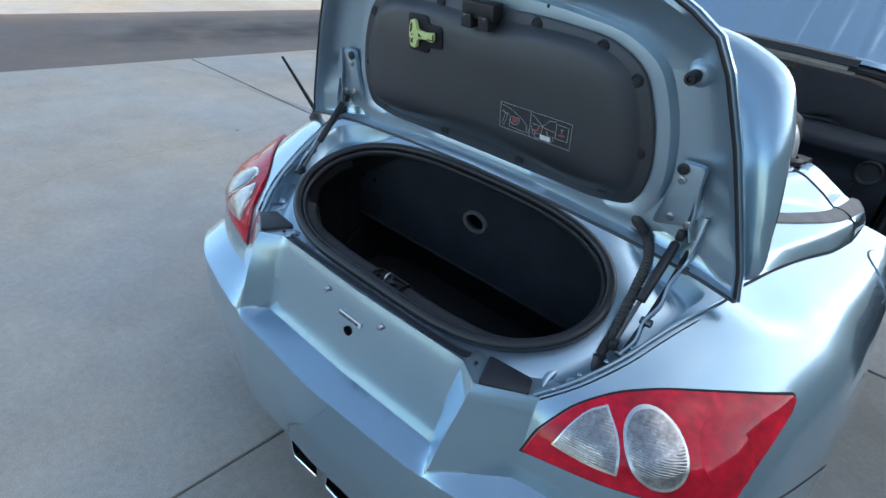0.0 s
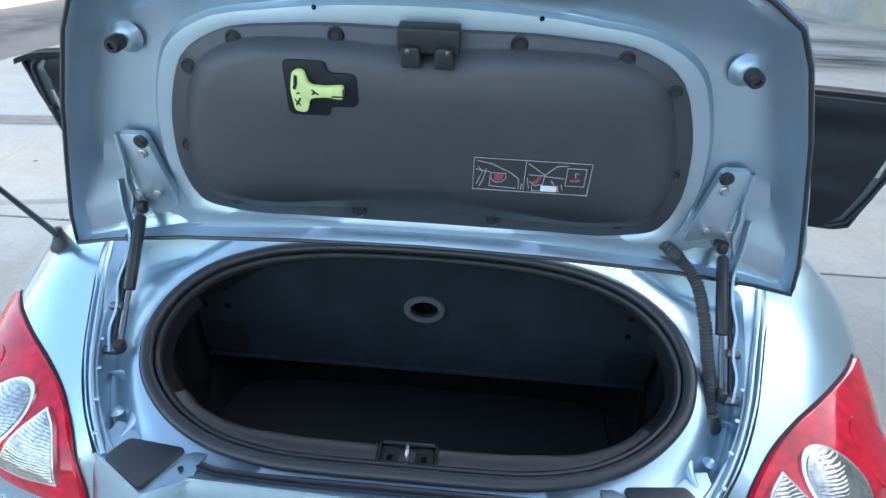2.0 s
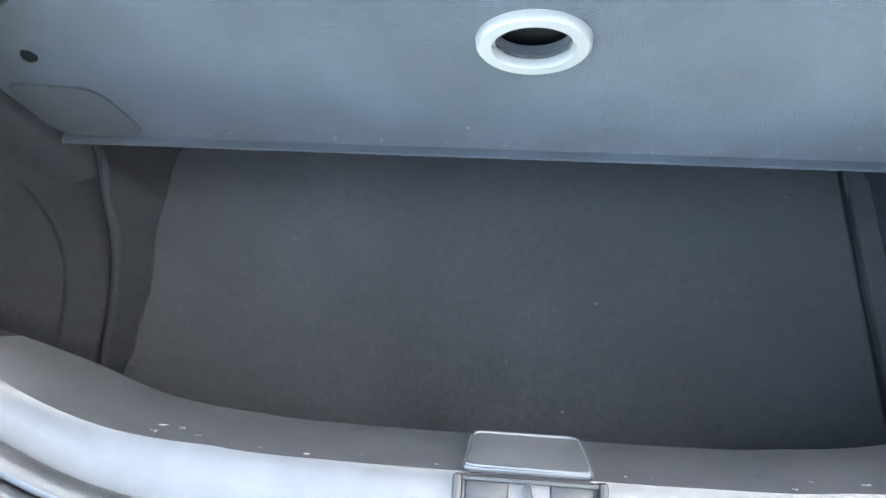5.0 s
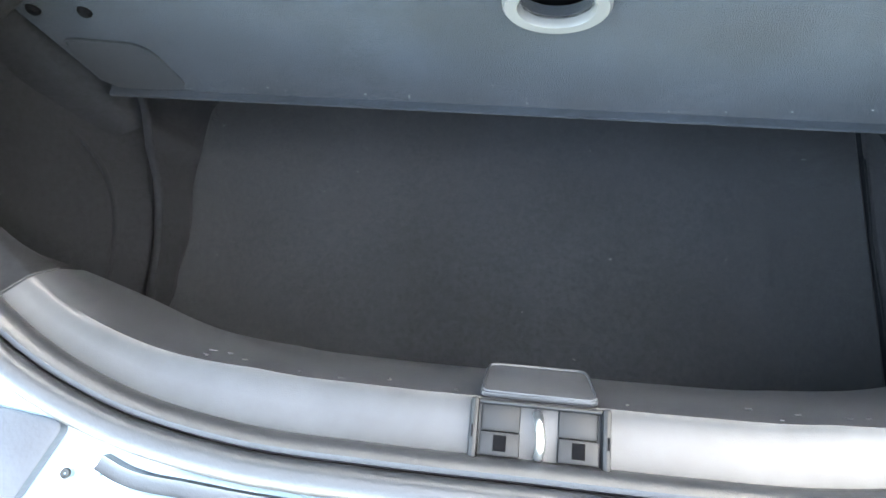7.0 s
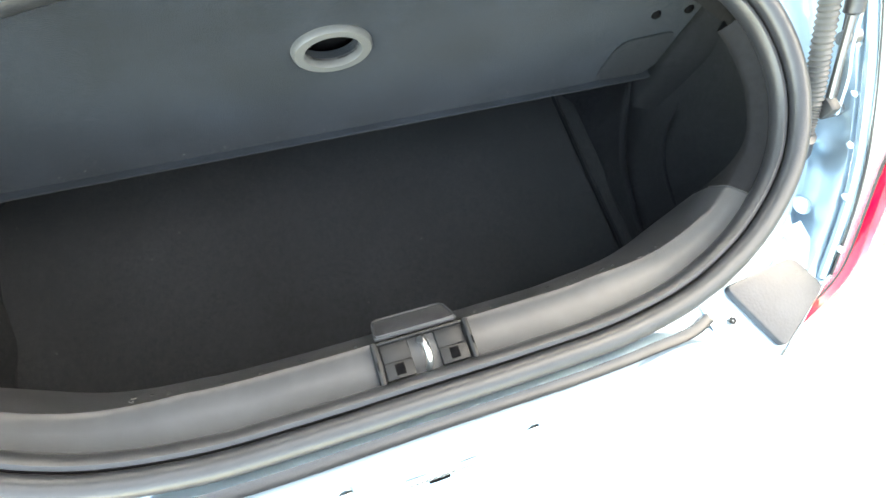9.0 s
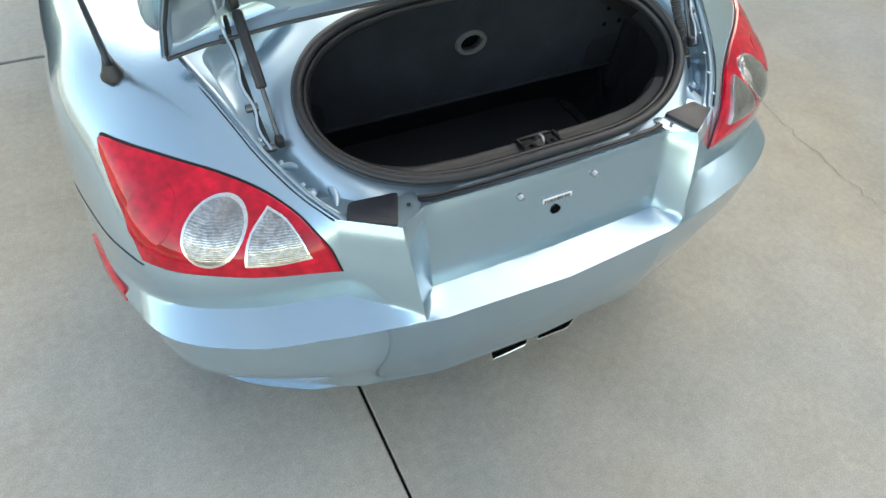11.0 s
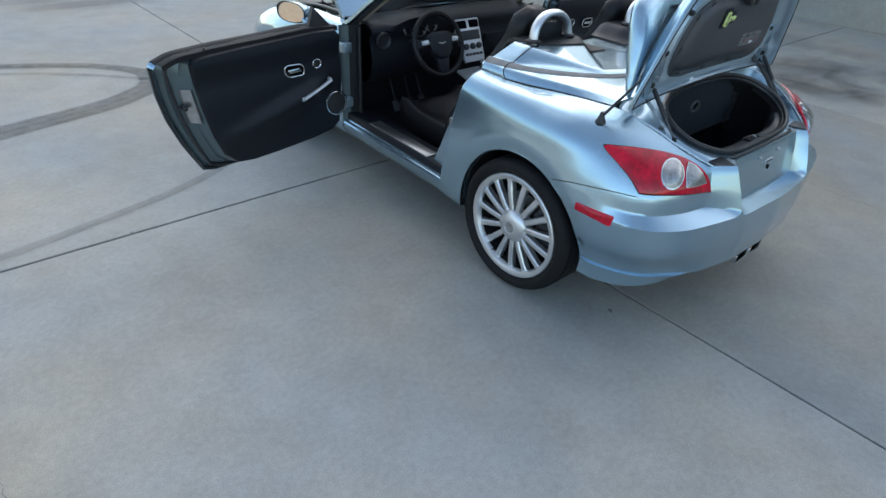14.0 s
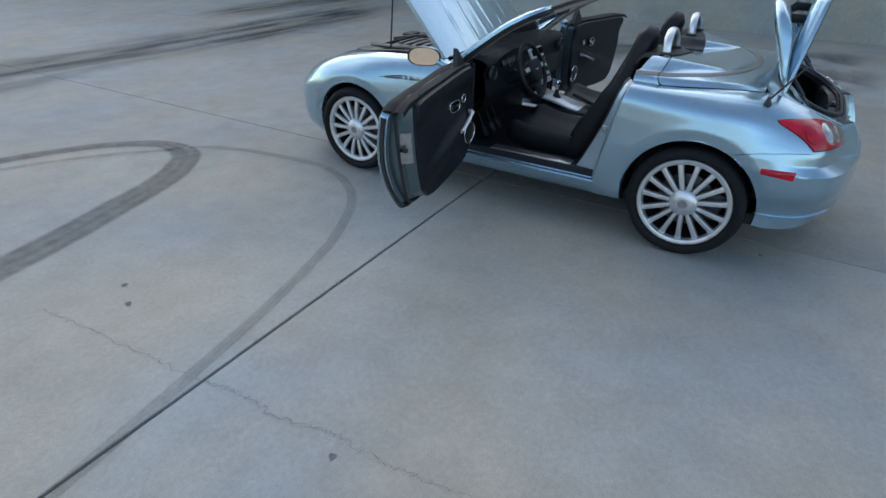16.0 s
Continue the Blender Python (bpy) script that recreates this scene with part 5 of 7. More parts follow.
def sp_deep(z):
    return .018 + .075 * min(1, max(0, (z - 1.01) / .22))


def sp_in(q, k):
    """Draw the outline in: towards the blade's own middle line, not towards one point."""
    mid = V(q.x * .93, 1.315 - .235 * max(0, (abs(q.x) - .40) / .24) ** 1.3, 0)
    return q.lerp(mid, k)


rows = []
for k, f in ((.94, .93), (.7, .93), (.4, .90), (.15, .80), (.04, .66), (0, .5), (.04, .30), (.15, .13), (.4, .02), (.7, -.02), (.94, -.02)):
    ring = []
    for q in sp:
        p = sp_in(q, k)
        ring.append(V(p.x, sp_front(p.x, p.y) - sp_deep(p.y) * f, p.y))
    rows.append(ring)
bm = grid(rows, False, True)
bmesh.ops.recalc_face_normals(bm, faces=bm.faces)
part("spoiler", bm, PAINT, boot_lid, "raised silver-blue spoiler blade", angle=60)
for sx in (1, -1):
    part("spoiler_post", box((.05, .10, .05), (sx * .30, -.27, 1.29), .012), BLACK_PLASTIC, boot_lid, "black spoiler post")
edge3 = [lid_at(q.x, q.y, -0.004) for q in inset(LID_RING, 0.004)]
part("lid_edge_seal", tube(edge3, 0.0035, 6, True), RUBBER, boot_lid)

# liner: rim with clips, raised middle
big_in = lambda f: [LID_C + (q - LID_C) * f for q in LIN_RING]


def swell(dist, low):
    """Inwards from the liner's rim, further where the flange is wide along the lower edge."""
    return [q - (q - LID_C).normalized() * dist + V(-q.x * .06, 1, 0) * low * min(1, max(0, (1.11 - q.y) / 0.05)) for q in LIN_RING]


rows = lid_rows([(LIN_RING, 0.034), (LIN_RING, 0.026), (inset(LIN_RING, 0.003), 0.0235), (swell(0.022, 0.006), 0.0225), (swell(0.0255, 0.008), 0.0195), (swell(0.034, 0.012), 0.0095), (swell(0.048, 0.016), 0.0015), (swell(0.064, 0.014), -0.004)] + [(big_in(f), -0.005) for f in (0.42, 0.22, 0.0005)])
bm = grid(rows, False, True)
bmesh.ops.recalc_face_normals(bm, faces=bm.faces)
if sum(f.normal.y for f in bm.faces) > 0:
    bmesh.ops.reverse_faces(bm, faces=bm.faces)
part("lid_liner", bm, LINER, boot_lid, "black moulded plastic liner held by round clips", angle=60)


def on_lid(x, z, d, out=-1):
    """A frame on the lid, x across, y up the lid, z towards the boot (out=-1)."""
    up = V(0, -.153, .988)
    zz = LN * out
    xx = up.cross(zz)
    m = Matrix((xx, up, zz)).transposed().to_4x4()
    m.translation = lid_at(x, z, d)
    return m


def lid_lathe(name, prof, x, z, d, mat, parent, label="", seg=20):
    bm = lathe(prof, seg, "z")
    bmesh.ops.transform(bm, matrix=on_lid(x, z, d), verts=bm.verts)
    return part(name, bm, mat, parent, label)


for x, z in [(s * x, z) for s in (1, -1) for x, z in ((.112, 1.061), (.318, 1.069), (.377, 1.165), (.345, 1.292), (.125, 1.347), (.27, 1.335))]:
    lid_lathe("liner_clip", [(0.0005, 0.0045), (0.0055, 0.0045), (0.0065, 0.003), (0.0080, 0.0028), (0.0098, 0.0042), (0.0118, 0.002), (0.0125, -0.001)], x, z, 0.0232, RUBBER, boot_lid)


def lid_prism(name, poly, x, z, d, depth, mat, parent, label="", bevel=0.0, seg=2):
    bm = prism(poly, on_lid(x, z, d), depth, bevel, seg=seg)
    bmesh.ops.recalc_face_normals(bm, faces=bm.faces)
    return part(name, bm, mat, parent, label, angle=30)


# glow-in-the-dark release handle in its pocket
S9 = .88
pocket = round_poly([(-.040, -.040), (.020, -.040), (.022, -.026), (.062, -.024), (.062, .024), (.022, .024), (.020, .040), (-.040, .040)], 0.010, 4)
lid_prism("handle_pocket", pocket, -.156, 1.282, -0.005, 0.0028, TRIM, boot_lid, "dark recess behind the release handle", 0.001)
tee = round_poly([(x * S9, y * S9) for x, y in [(-.030, -.034), (-.010, -.036), (-.004, -.012), (.022, -.008), (.050, -.012), (.052, .012), (.022, .008), (-.004, .010), (-.010, .034), (-.028, .032), (-.034, 0)]], 0.007, 4)
lid_prism("release_handle", tee, -.156, 1.282, -0.011, 0.008, YELLOW, boot_lid, "pale yellow-green glow release handle", 0.002)
for poly in ([(-.025, .004), (-.022, .002), (-.018, .010), (-.017, .022), (-.021, .024), (-.023, .012)], [(-.026, -.010), (-.024, -.011), (-.016, -.020), (-.018, -.021)], [(-.024, -.019), (-.022, -.021), (-.015, -.010), (-.017, -.009)], [(-.021, -.004), (-.016, -.003), (-.016, -.001), (-.021, -.002)], [(.000, .003), (.002, .004), (.011, -.003), (.009, -.004)], [(.000, -.003), (.003, -.004), (.006, -.001), (.003, .000)], [(.044, -.006), (.046, -.006), (.046, .006), (.044, .006)], [(.028, -.006), (.046, -.006), (.046, -.004), (.028, -.004)]):
    lid_prism("handle_print", poly, -.156, 1.282, -0.0192, 0.0008, SEAM, boot_lid)

# warning sticker: outlines and blocks of its pictograms


def line(a, b, w):
    a, b = V(*a, 0), V(*b, 0)
    t = (b - a).normalized()
    s = V(-t.y, t.x, 0) * w / 2
    return [(q.x, q.y) for q in (a + s, b + s, b - s, a - s)]


GREY_INK = material("grey_white_print", (0.40, 0.41, 0.42), 0.5, 0, 0.05, 50)
STK = material("sticker_black", (0.03, 0.031, 0.034), 0.13, 0, 0.05, 50)
lid_prism("warning_sticker", round_poly([(-.088, -.028), (.088, -.028), (.088, .028), (-.088, .028)], .003, 2), .162, 1.164, -0.0052, 0.0008, STK, boot_lid, "dark sticker with white line pictograms")


def ink(poly, mat=None):
    lid_prism("pictogram", poly, .162, 1.164, -0.0061, 0.0005, mat or WHITE_INK, boot_lid)


for a, b in (((-.087, -.027), (.087, -.027)), ((-.087, .027), (.087, .027)), ((-.087, -.027), (-.087, .027)), ((.087, -.027), (.087, .027)), ((-.010, -.027), (-.010, .027)),
             ((-.082, .022), (-.060, .018)), ((-.060, .018), (-.030, .004)), ((-.030, .004), (-.018, -.006)), ((-.018, -.006), (-.018, -.022)), ((-.062, -.020), (-.022, -.022)), ((-.062, -.002), (-.062, -.020)), ((-.082, -.018), (-.074, .004)), ((-.074, .004), (-.080, .012)),
             ((-.006, .022), (.020, .004)), ((.020, .004), (.036, .020)), ((.036, .020), (.052, .022)), ((-.006, -.002), (-.002, -.020)), ((.020, .002), (.050, .000)), ((.030, -.004), (.044, -.024)),
             ((-.061, .003), (-.038, .003)), ((-.061, .003), (-.060, -.008)), ((-.060, -.008), (-.054, -.013)), ((-.054, -.013), (-.044, -.012)), ((-.044, -.012), (-.038, -.006)), ((-.038, -.006), (-.038, .003)), ((-.084, .008), (-.062, .004)), ((-.078, -.022), (-.072, -.010)), ((-.072, -.010), (-.068, .010)), ((-.013, -.012), (-.014, -.023)), ((-.004, .003), (.020, .003)), ((-.002, -.008), (.006, -.015)), ((.006, -.015), (.018, -.012)), ((.018, -.012), (.020, .003)), ((.002, -.015), (.003, -.024)), ((.003, -.024), (.016, -.024)), ((.041, -.012), (.042, -.024)), ((.046, -.010), (.049, -.020)), ((.064, .010), (.066, .002)), ((.064, .010), (.070, .010)), ((.052, .018), (.080, .018)), ((.080, .018), (.080, -.012)), ((.080, -.012), (.052, -.012)), ((.052, -.012), (.052, .018))):
    ink(line(a, b, 0.0009), GREY_INK)
ink([(-.056, -.008), (-.050, -.010), (-.043, -.008), (-.041, .001), (-.055, .001)], RED_INK)
ink([(.002, -.012), (.011, -.010), (.015, .001), (.010, .001), (.008, -.005), (.002, -.008)], RED_INK)
ink([(.058, -.005), (.073, -.004), (.072, .000), (.058, -.001)], RED_INK)
ink([(.016, -.024), (.040, -.024), (.040, -.014), (.016, -.014)])

# latch, boot lamps, brake lamp slot, rubber stops
latch_b = [(-.041, -.012), (.041, -.012), (.041, .020), (-.041, .020)]
lid_prism("lid_latch", round_poly(latch_b, .003, 2), 0.005, 1.352, 0.018, 0.030, BLACK_PLASTIC, boot_lid, "black boot latch with a steel claw", 0.003)
for sx in (1, -1):
    lid_prism("latch_jaw", round_poly([(-.014, -.016), (.014, -.016), (.011, .012), (-.013, .012)], .004, 2), 0.005 + sx * .022, 1.338, 0.014, 0.034, BLACK_PLASTIC, boot_lid, "", 0.003)
    lid_lathe("latch_rivet", [(0.0005, 0.003), (0.0035, 0.002), (0.0045, 0)], 0.005 + sx * .026, 1.345, -0.020, DARK_STEEL, boot_lid, seg=12)
    lid_prism("boot_lamp", round_poly([(-.041, -.024), (.041, -.022), (.041, .020), (-.041, .022)], .007, 3), sx * .134 + .003, 1.448, 0.014, 0.020, BLACK_PLASTIC, boot_lid, "small lamp with a clear lens in a black surround", 0.003)
    lid_prism("lamp_lens", round_poly([(-.031, -.016), (.031, -.015), (.031, .014), (-.031, .015)], .004, 3), sx * .134 + .003, 1.448, -0.0058, 0.003, BOOT_LENS, boot_lid, "clear lamp lens", 0.001)
    # stops: one at the corner on a raised seat, one near the free edge
    lid_lathe("stop_seat", [(0.008, 0.004), (0.013, 0.003), (0.018, -0.001), (0.024, -0.010)], sx * .440, 1.322, 0.036, PAINT_IN, boot_lid)
    lid_lathe("rubber_stop", [(0.0005, 0.026), (0.004, 0.026), (0.005, 0.030), (0.009, 0.030), (0.011, 0.027), (0.0115, 0.008)], sx * .440, 1.322, 0.032, RUBBER, boot_lid, "black rubber stop")
    lid_lathe("rubber_stop", [(0.0005, 0.005), (0.004, 0.005), (0.005, 0.009), (0.009, 0.009), (0.0115, 0.006), (0.012, -0.002)], sx * .232, 1.440, 0.004, RUBBER, boot_lid, "black rubber stop")
    lid_lathe("lid_screw", [(0.0005, 0.004), (0.006, 0.004), (0.008, 0.001), (0.008, -0.002)], sx * .055, 1.420, 0.008, RUBBER, boot_lid)
    lid_lathe("drain_hole", [(0.0005, 0.002), (0.003, 0.002), (0.0035, 0)], sx * .150, 1.383, 0.018, VOID, boot_lid, seg=10)
lid_prism("lamp_slot", round_poly([(-.038, -.020), (.038, -.020), (.038, .018), (-.038, .018)], .004, 2), 0.004, 1.446, 0.006, 0.010, VOID, boot_lid, "dark rectangular opening for the high brake lamp", 0.001)

# ---- hinges, gas struts, hose ----
def upright_strip(path, thick, half):
    """A flat bar on edge: it follows a path up and down the car and keeps its faces to the sides."""
    rows = []
    for i, q in enumerate(path):
        t = path[min(i + 1, len(path) - 1)] - path[max(i - 1, 0)]
        w = V(0, -t.z, t.y).normalized() * half
        rows.append([q + w - V(thick, 0, 0), q + w + V(thick, 0, 0), q - w + V(thick, 0, 0), q - w - V(thick, 0, 0)])
    bm = grid(rows, False, True)
    bmesh.ops.recalc_face_normals(bm, faces=bm.faces)
    return bm


for sx in (1, -1):
    hinge = thing("boot_hinge", "", "")
    hinge.parent = car
    for k in ("label", "category"):
        if k in hinge:
            del hinge[k]
    plate = [(-.044, -.058), (-.036, -.062), (.020, -.046), (.027, .070), (.020, .074), (-.013, .074), (-.019, .068)]
    plate = plate if sx > 0 else [(-x, y) for x, y in plate][::-1]
    bm = prism(round_poly(plate, .006, 3), on_lid(sx * .472, 1.100, 0.045), 0.015, 0.0012)
    bmesh.ops.recalc_face_normals(bm, faces=bm.faces)
    part("hinge_plate", bm, PAINT_IN, hinge, "painted hinge plate")
    # upright flange of the plate and the cranked arm that goes down into the trough
    fl = spline([lid_at(sx * .524, 1.085, .034), lid_at(sx * .523, 1.04, .020), V(sx * .520, -.330, .995), V(sx * .514, -.368, .960), V(sx * .519, -.395, .930), V(sx * .510, -.430, .898), V(sx * .514, -.452, .874), V(sx * .504, -.482, .848)], 6)
    part("hinge_arm", upright_strip(fl, .0022, .008), PAINT_IN, hinge, "cranked painted hinge arm")
    flange = [lid_at(sx * .497, 1.174, .030), lid_at(sx * .499, 1.12, .028), lid_at(sx * .504, 1.085, .026), lid_at(sx * .503, 1.06, .025), lid_at(sx * .511, 1.035, .022)]
    part("plate_flange", upright_strip(spline(flange, 5), .0018, .007), PAINT_IN, hinge)
    part("hinge_link", tube(spline([V(sx * .508, -.30, 1.02), V(sx * .512, -.36, .965), V(sx * .51, -.42, .905), V(sx * .505, -.475, .852)], 6), 0.0045, 8), BLACK_PLASTIC, hinge)
    for x, z, r in ((.461, 1.162, .011), (.464, 1.141, .008), (.461, 1.064, .008), (.497, 1.060, .009)):
        lid_lathe("hinge_bolt", [(0.0005, 0.008), (r * .6, 0.008), (r * .7, 0.006), (r, 0.005), (r, 0.0)], sx * x, z, 0.031, RUBBER if r > .01 else STEEL, hinge, seg=12)
    for p in (V(sx * .505, -.478, .850), V(sx * .513, -.425, .902), V(sx * .518, -.335, .985)):
        part("pivot", lathe([(0.0005, -0.012), (0.007, -0.011), (0.008, -0.008), (0.008, 0.010), (0.0005, 0.012)], 12, "x", p), DARK_STEEL, hinge)
    top, bot = lid_at(sx * .492, 1.040, 0.020), V(sx * .486, -.480, .862)
    strut = thing("gas_strut", "", "")
    strut.parent = car
    for k in ("label", "category"):
        if k in strut:
            del strut[k]
    m1 = top.lerp(bot, 0.60)
    part("strut_cylinder", tube([top.lerp(bot, 0.06), top.lerp(bot, 0.08), m1, top.lerp(bot, 0.61)], 0.0095, 14, radii=[0.006, 0.0095, 0.0095, 0.006]), RUBBER, strut, "black gas strut cylinder")
    part("strut_rod", tube([m1, bot], 0.0042, 10), DARK_STEEL, strut, "bright steel strut rod")
    for p in (top, bot):
        bm = box((0.016, 0.018, 0.022), p, 0.005)
        part("strut_end", bm, BLACK_PLASTIC, strut)
hp = spline([lid_at(.385, 1.034, .052), lid_at(.408, 1.030, .020), V(.428, -.322, 1.016), V(.455, -.350, .988), V(.466, -.395, .945), V(.470, -.435, .900), V(.474, -.470, .860), V(.470, -.492, .835)], 20)
radii = [0.0098 + (0.0012 if i % 2 == 0 else -0.0010) for i in range(len(hp))]
part("cable_hose", tube(hp, 0.013, 14, radii=radii), HOSE, car, "grey corrugated cable hose")
part("hose_boot", lathe([(0.0005, .022), (0.013, .02), (0.016, .012), (0.022, .002), (0.024, -.006)], 18, "z", (.471, -.494, .818)), RUBBER, car)

# ---- aerial on the left wing ----
q, nn = skin_at((-.712, -.268, 1.3), (0, 0, -1))
foot = q.copy()
AERIAL_TIP = (-.703, -.392, 1.116)
HOOD_ANGLE = 48
part("aerial_foot", lathe([(0.0005, .040), (.007, .038), (.010, .026), (.016, .010), (.022, .000), (.022, -.006)], 18, "z", foot), RUBBER, car, "black rubber aerial foot")
tip = V(*AERIAL_TIP)
n0 = foot + V(0, 0, .018)
mp = [n0.lerp(tip, k / 60) for k in range(61)]
part("aerial_mast", tube(mp, 0.005, 8, radii=[0.0065 - 0.003 * k / 60 + (0.0007 if k % 2 else 0) for k in range(61)]), RUBBER, car, "short wound black aerial mast")

# ---- tonneau deck behind the seats ----
BAND_HALF = [(0, -.150), (.12, -.142), (.22, -.120), (.31, -.088), (.41, -.040), (.49, .022), (.555, .088), (.610, .165), (.648, .235), (.668, .31), (.677, .38), (.680, .43)]
BAND = spline([V(-x, y, 0) for x, y in BAND_HALF[:0:-1]] + [V(x, y, 0) for x, y in BAND_HALF], 6)


def table(rows, y):
    """A value read off a short table of (y, value), straight between its rows."""
    for (y1, w1), (y0, w0) in zip(rows, rows[1:]):
        if y >= y0:
            return w0 + (w1 - w0) * (min(y, y1) - y0) / (y1 - y0)
    return rows[-1][1]


DECK_SEAM = [(.42, .716), (.27, .712), (.15, .690), (.06, .662), (0, .646), (-.085, .628), (-.20, .609), (-.24, .602)]
SEAM_Z = [(.27, .9360), (0, .9435), (-.20, .9495), (-.24, .9505)]
CREASE_X = [(.42, .705), (.30, .699), (.15, .664), (.06, .638), (0, .620), (-.10, .594), (-.20, .572), (-.24, .564)]
CREASE_Z = [(.42, .966), (.30, .971), (.15, .974), (0, .973), (-.10, .971), (-.20, .965), (-.24, .961)]


def band_side(x, y):
    """Distance from the middle of the soft trim band, positive towards the seats."""
    best, sign = 9.0, 1
    for a, b in zip(BAND, BAND[1:]):
        dx, dy = b.x - a.x, b.y - a.y
        t = min(1, max(0, ((x - a.x) * dx + (y - a.y) * dy) / (dx * dx + dy * dy)))
        ex, ey = x - a.x - t * dx, y - a.y - t * dy
        d = math.hypot(ex, ey)
        if d < best:
            best, sign = d, (1 if dx * ey - dy * ex > 0 else -1)
    return best * sign


def deck_z(x, y):
    a = abs(x)
    cx, cz = table(CREASE_X, y), table(CREASE_Z, y)
    if a > cx:
        k = min(1, (a - cx) / max(.004, table(DECK_SEAM, y) - cx))
        return cz + (table(SEAM_Z, y) - cz) * (.75 * k + .25 * k * k)
    d = band_side(a, y)
    if d < 0:
        rim = max(.001, -d + (cx - a))
        q = min(1, -d / rim)
        top = .986 + (cz - .986) * q - .013 * (1 - q) * max(0, min(1, (-.16 - y) / .08))
    else:
        u = min(1, d / .055)
        top = .986 + .014 * u * u * (3 - 2 * u)
    k = max(0, (y + .018) / .30)
    w = min(1.03, k)
    out, inn = .392 + .155 * w, .392 - .185 * w
    e = 1.0
    if a > out:
        e = 1 - (a - out) / (.012 + .085 * w)
    elif a < inn:
        e = 1 - (inn - a) / (.012 + .070 * w)
    e = min(1, max(0, e))
    return top + .054 * min(1.06, k) * (.45 * e + .55 * e * e * (3 - 2 * e))


rows = []
for i in range(69):
    row = []
    for j in range(-96, 97):
        front = .430 - .045 * min(1, max(0, (.665 - .70 * abs(j) / 96) / .11))
        y = -.240 + (front + .240) * i / 68
        x = table(DECK_SEAM, y) * j / 96
        row.append(V(x, y, deck_z(x, y)))
    rows.append(row)
edge_front = [q + V(0, .012, -.05) for q in rows[-1]]
edge_back = [q + V(0, .004, -.02) for q in rows[0]]
side_l = [q + V(.002, 0, -.010) for q in (r[0] for r in [edge_back] + rows + [edge_front])]
side_r = [q + V(-.002, 0, -.010) for q in (r[-1] for r in [edge_back] + rows + [edge_front])]
bm = grid([[a] + r + [b] for a, r, b in zip(side_l, [edge_back] + rows + [edge_front], side_r)])
bmesh.ops.recalc_face_normals(bm, faces=bm.faces)
if sum(f.normal.z for f in bm.faces) < 0:
    bmesh.ops.reverse_faces(bm, faces=bm.faces)
deck = part("tonneau_cover", bm, PAINT, car, "silver-blue hard tonneau cover with two fairings", angle=32)
rows = []
for q, f in zip(BAND, frames_along(BAND, up=V(0, 0, 1))):
    row = []
    for s, h in ((-.019, -.004), (-.018, .003), (0, .0055), (.018, .003), (.019, -.004)):
        p = q + f[1] * s
        row.append(V(p.x, p.y, deck_z(p.x, p.y) + h))
    rows.append(row)
part("tonneau_trim", grid(rows), GREY_TRIM, car, "grey soft trim band round the tonneau")
# gap lines beside and across the cover
for sx in (1, -1):
    pts = spline([V(sx * x, y, 0) for y, x in DECK_SEAM[1:]], 10)
    bm = sweep([V(q.x, q.y, deck_z(q.x, q.y) + .0006) for q in pts], [(-.0030, -.008), (-.0026, .001), (.0026, .001), (.0030, -.008)], V(0, 0, 1))
    part("deck_seam", bm, SEAM, deck)
    pts = spline([V(sx * .712, .268, 0), V(sx * .709, .285, 0), V(sx * .699, .302, 0), V(sx * .678, .304, 0), V(sx * .64, .298, 0), V(sx * .60, .288, 0), V(sx * .545, .283, 0), V(sx * .53, .283, 0)], 8)
    part("deck_seam", sweep([V(q.x, q.y, deck_z(q.x, q.y) + (.0055 if abs(abs(q.x) - .668) < .02 else .001)) for q in pts], [(-.0022, -.006), (-.0018, .0012), (.0018, .0012), (.0022, -.006)], V(0, 0, 1)), SEAM, deck)

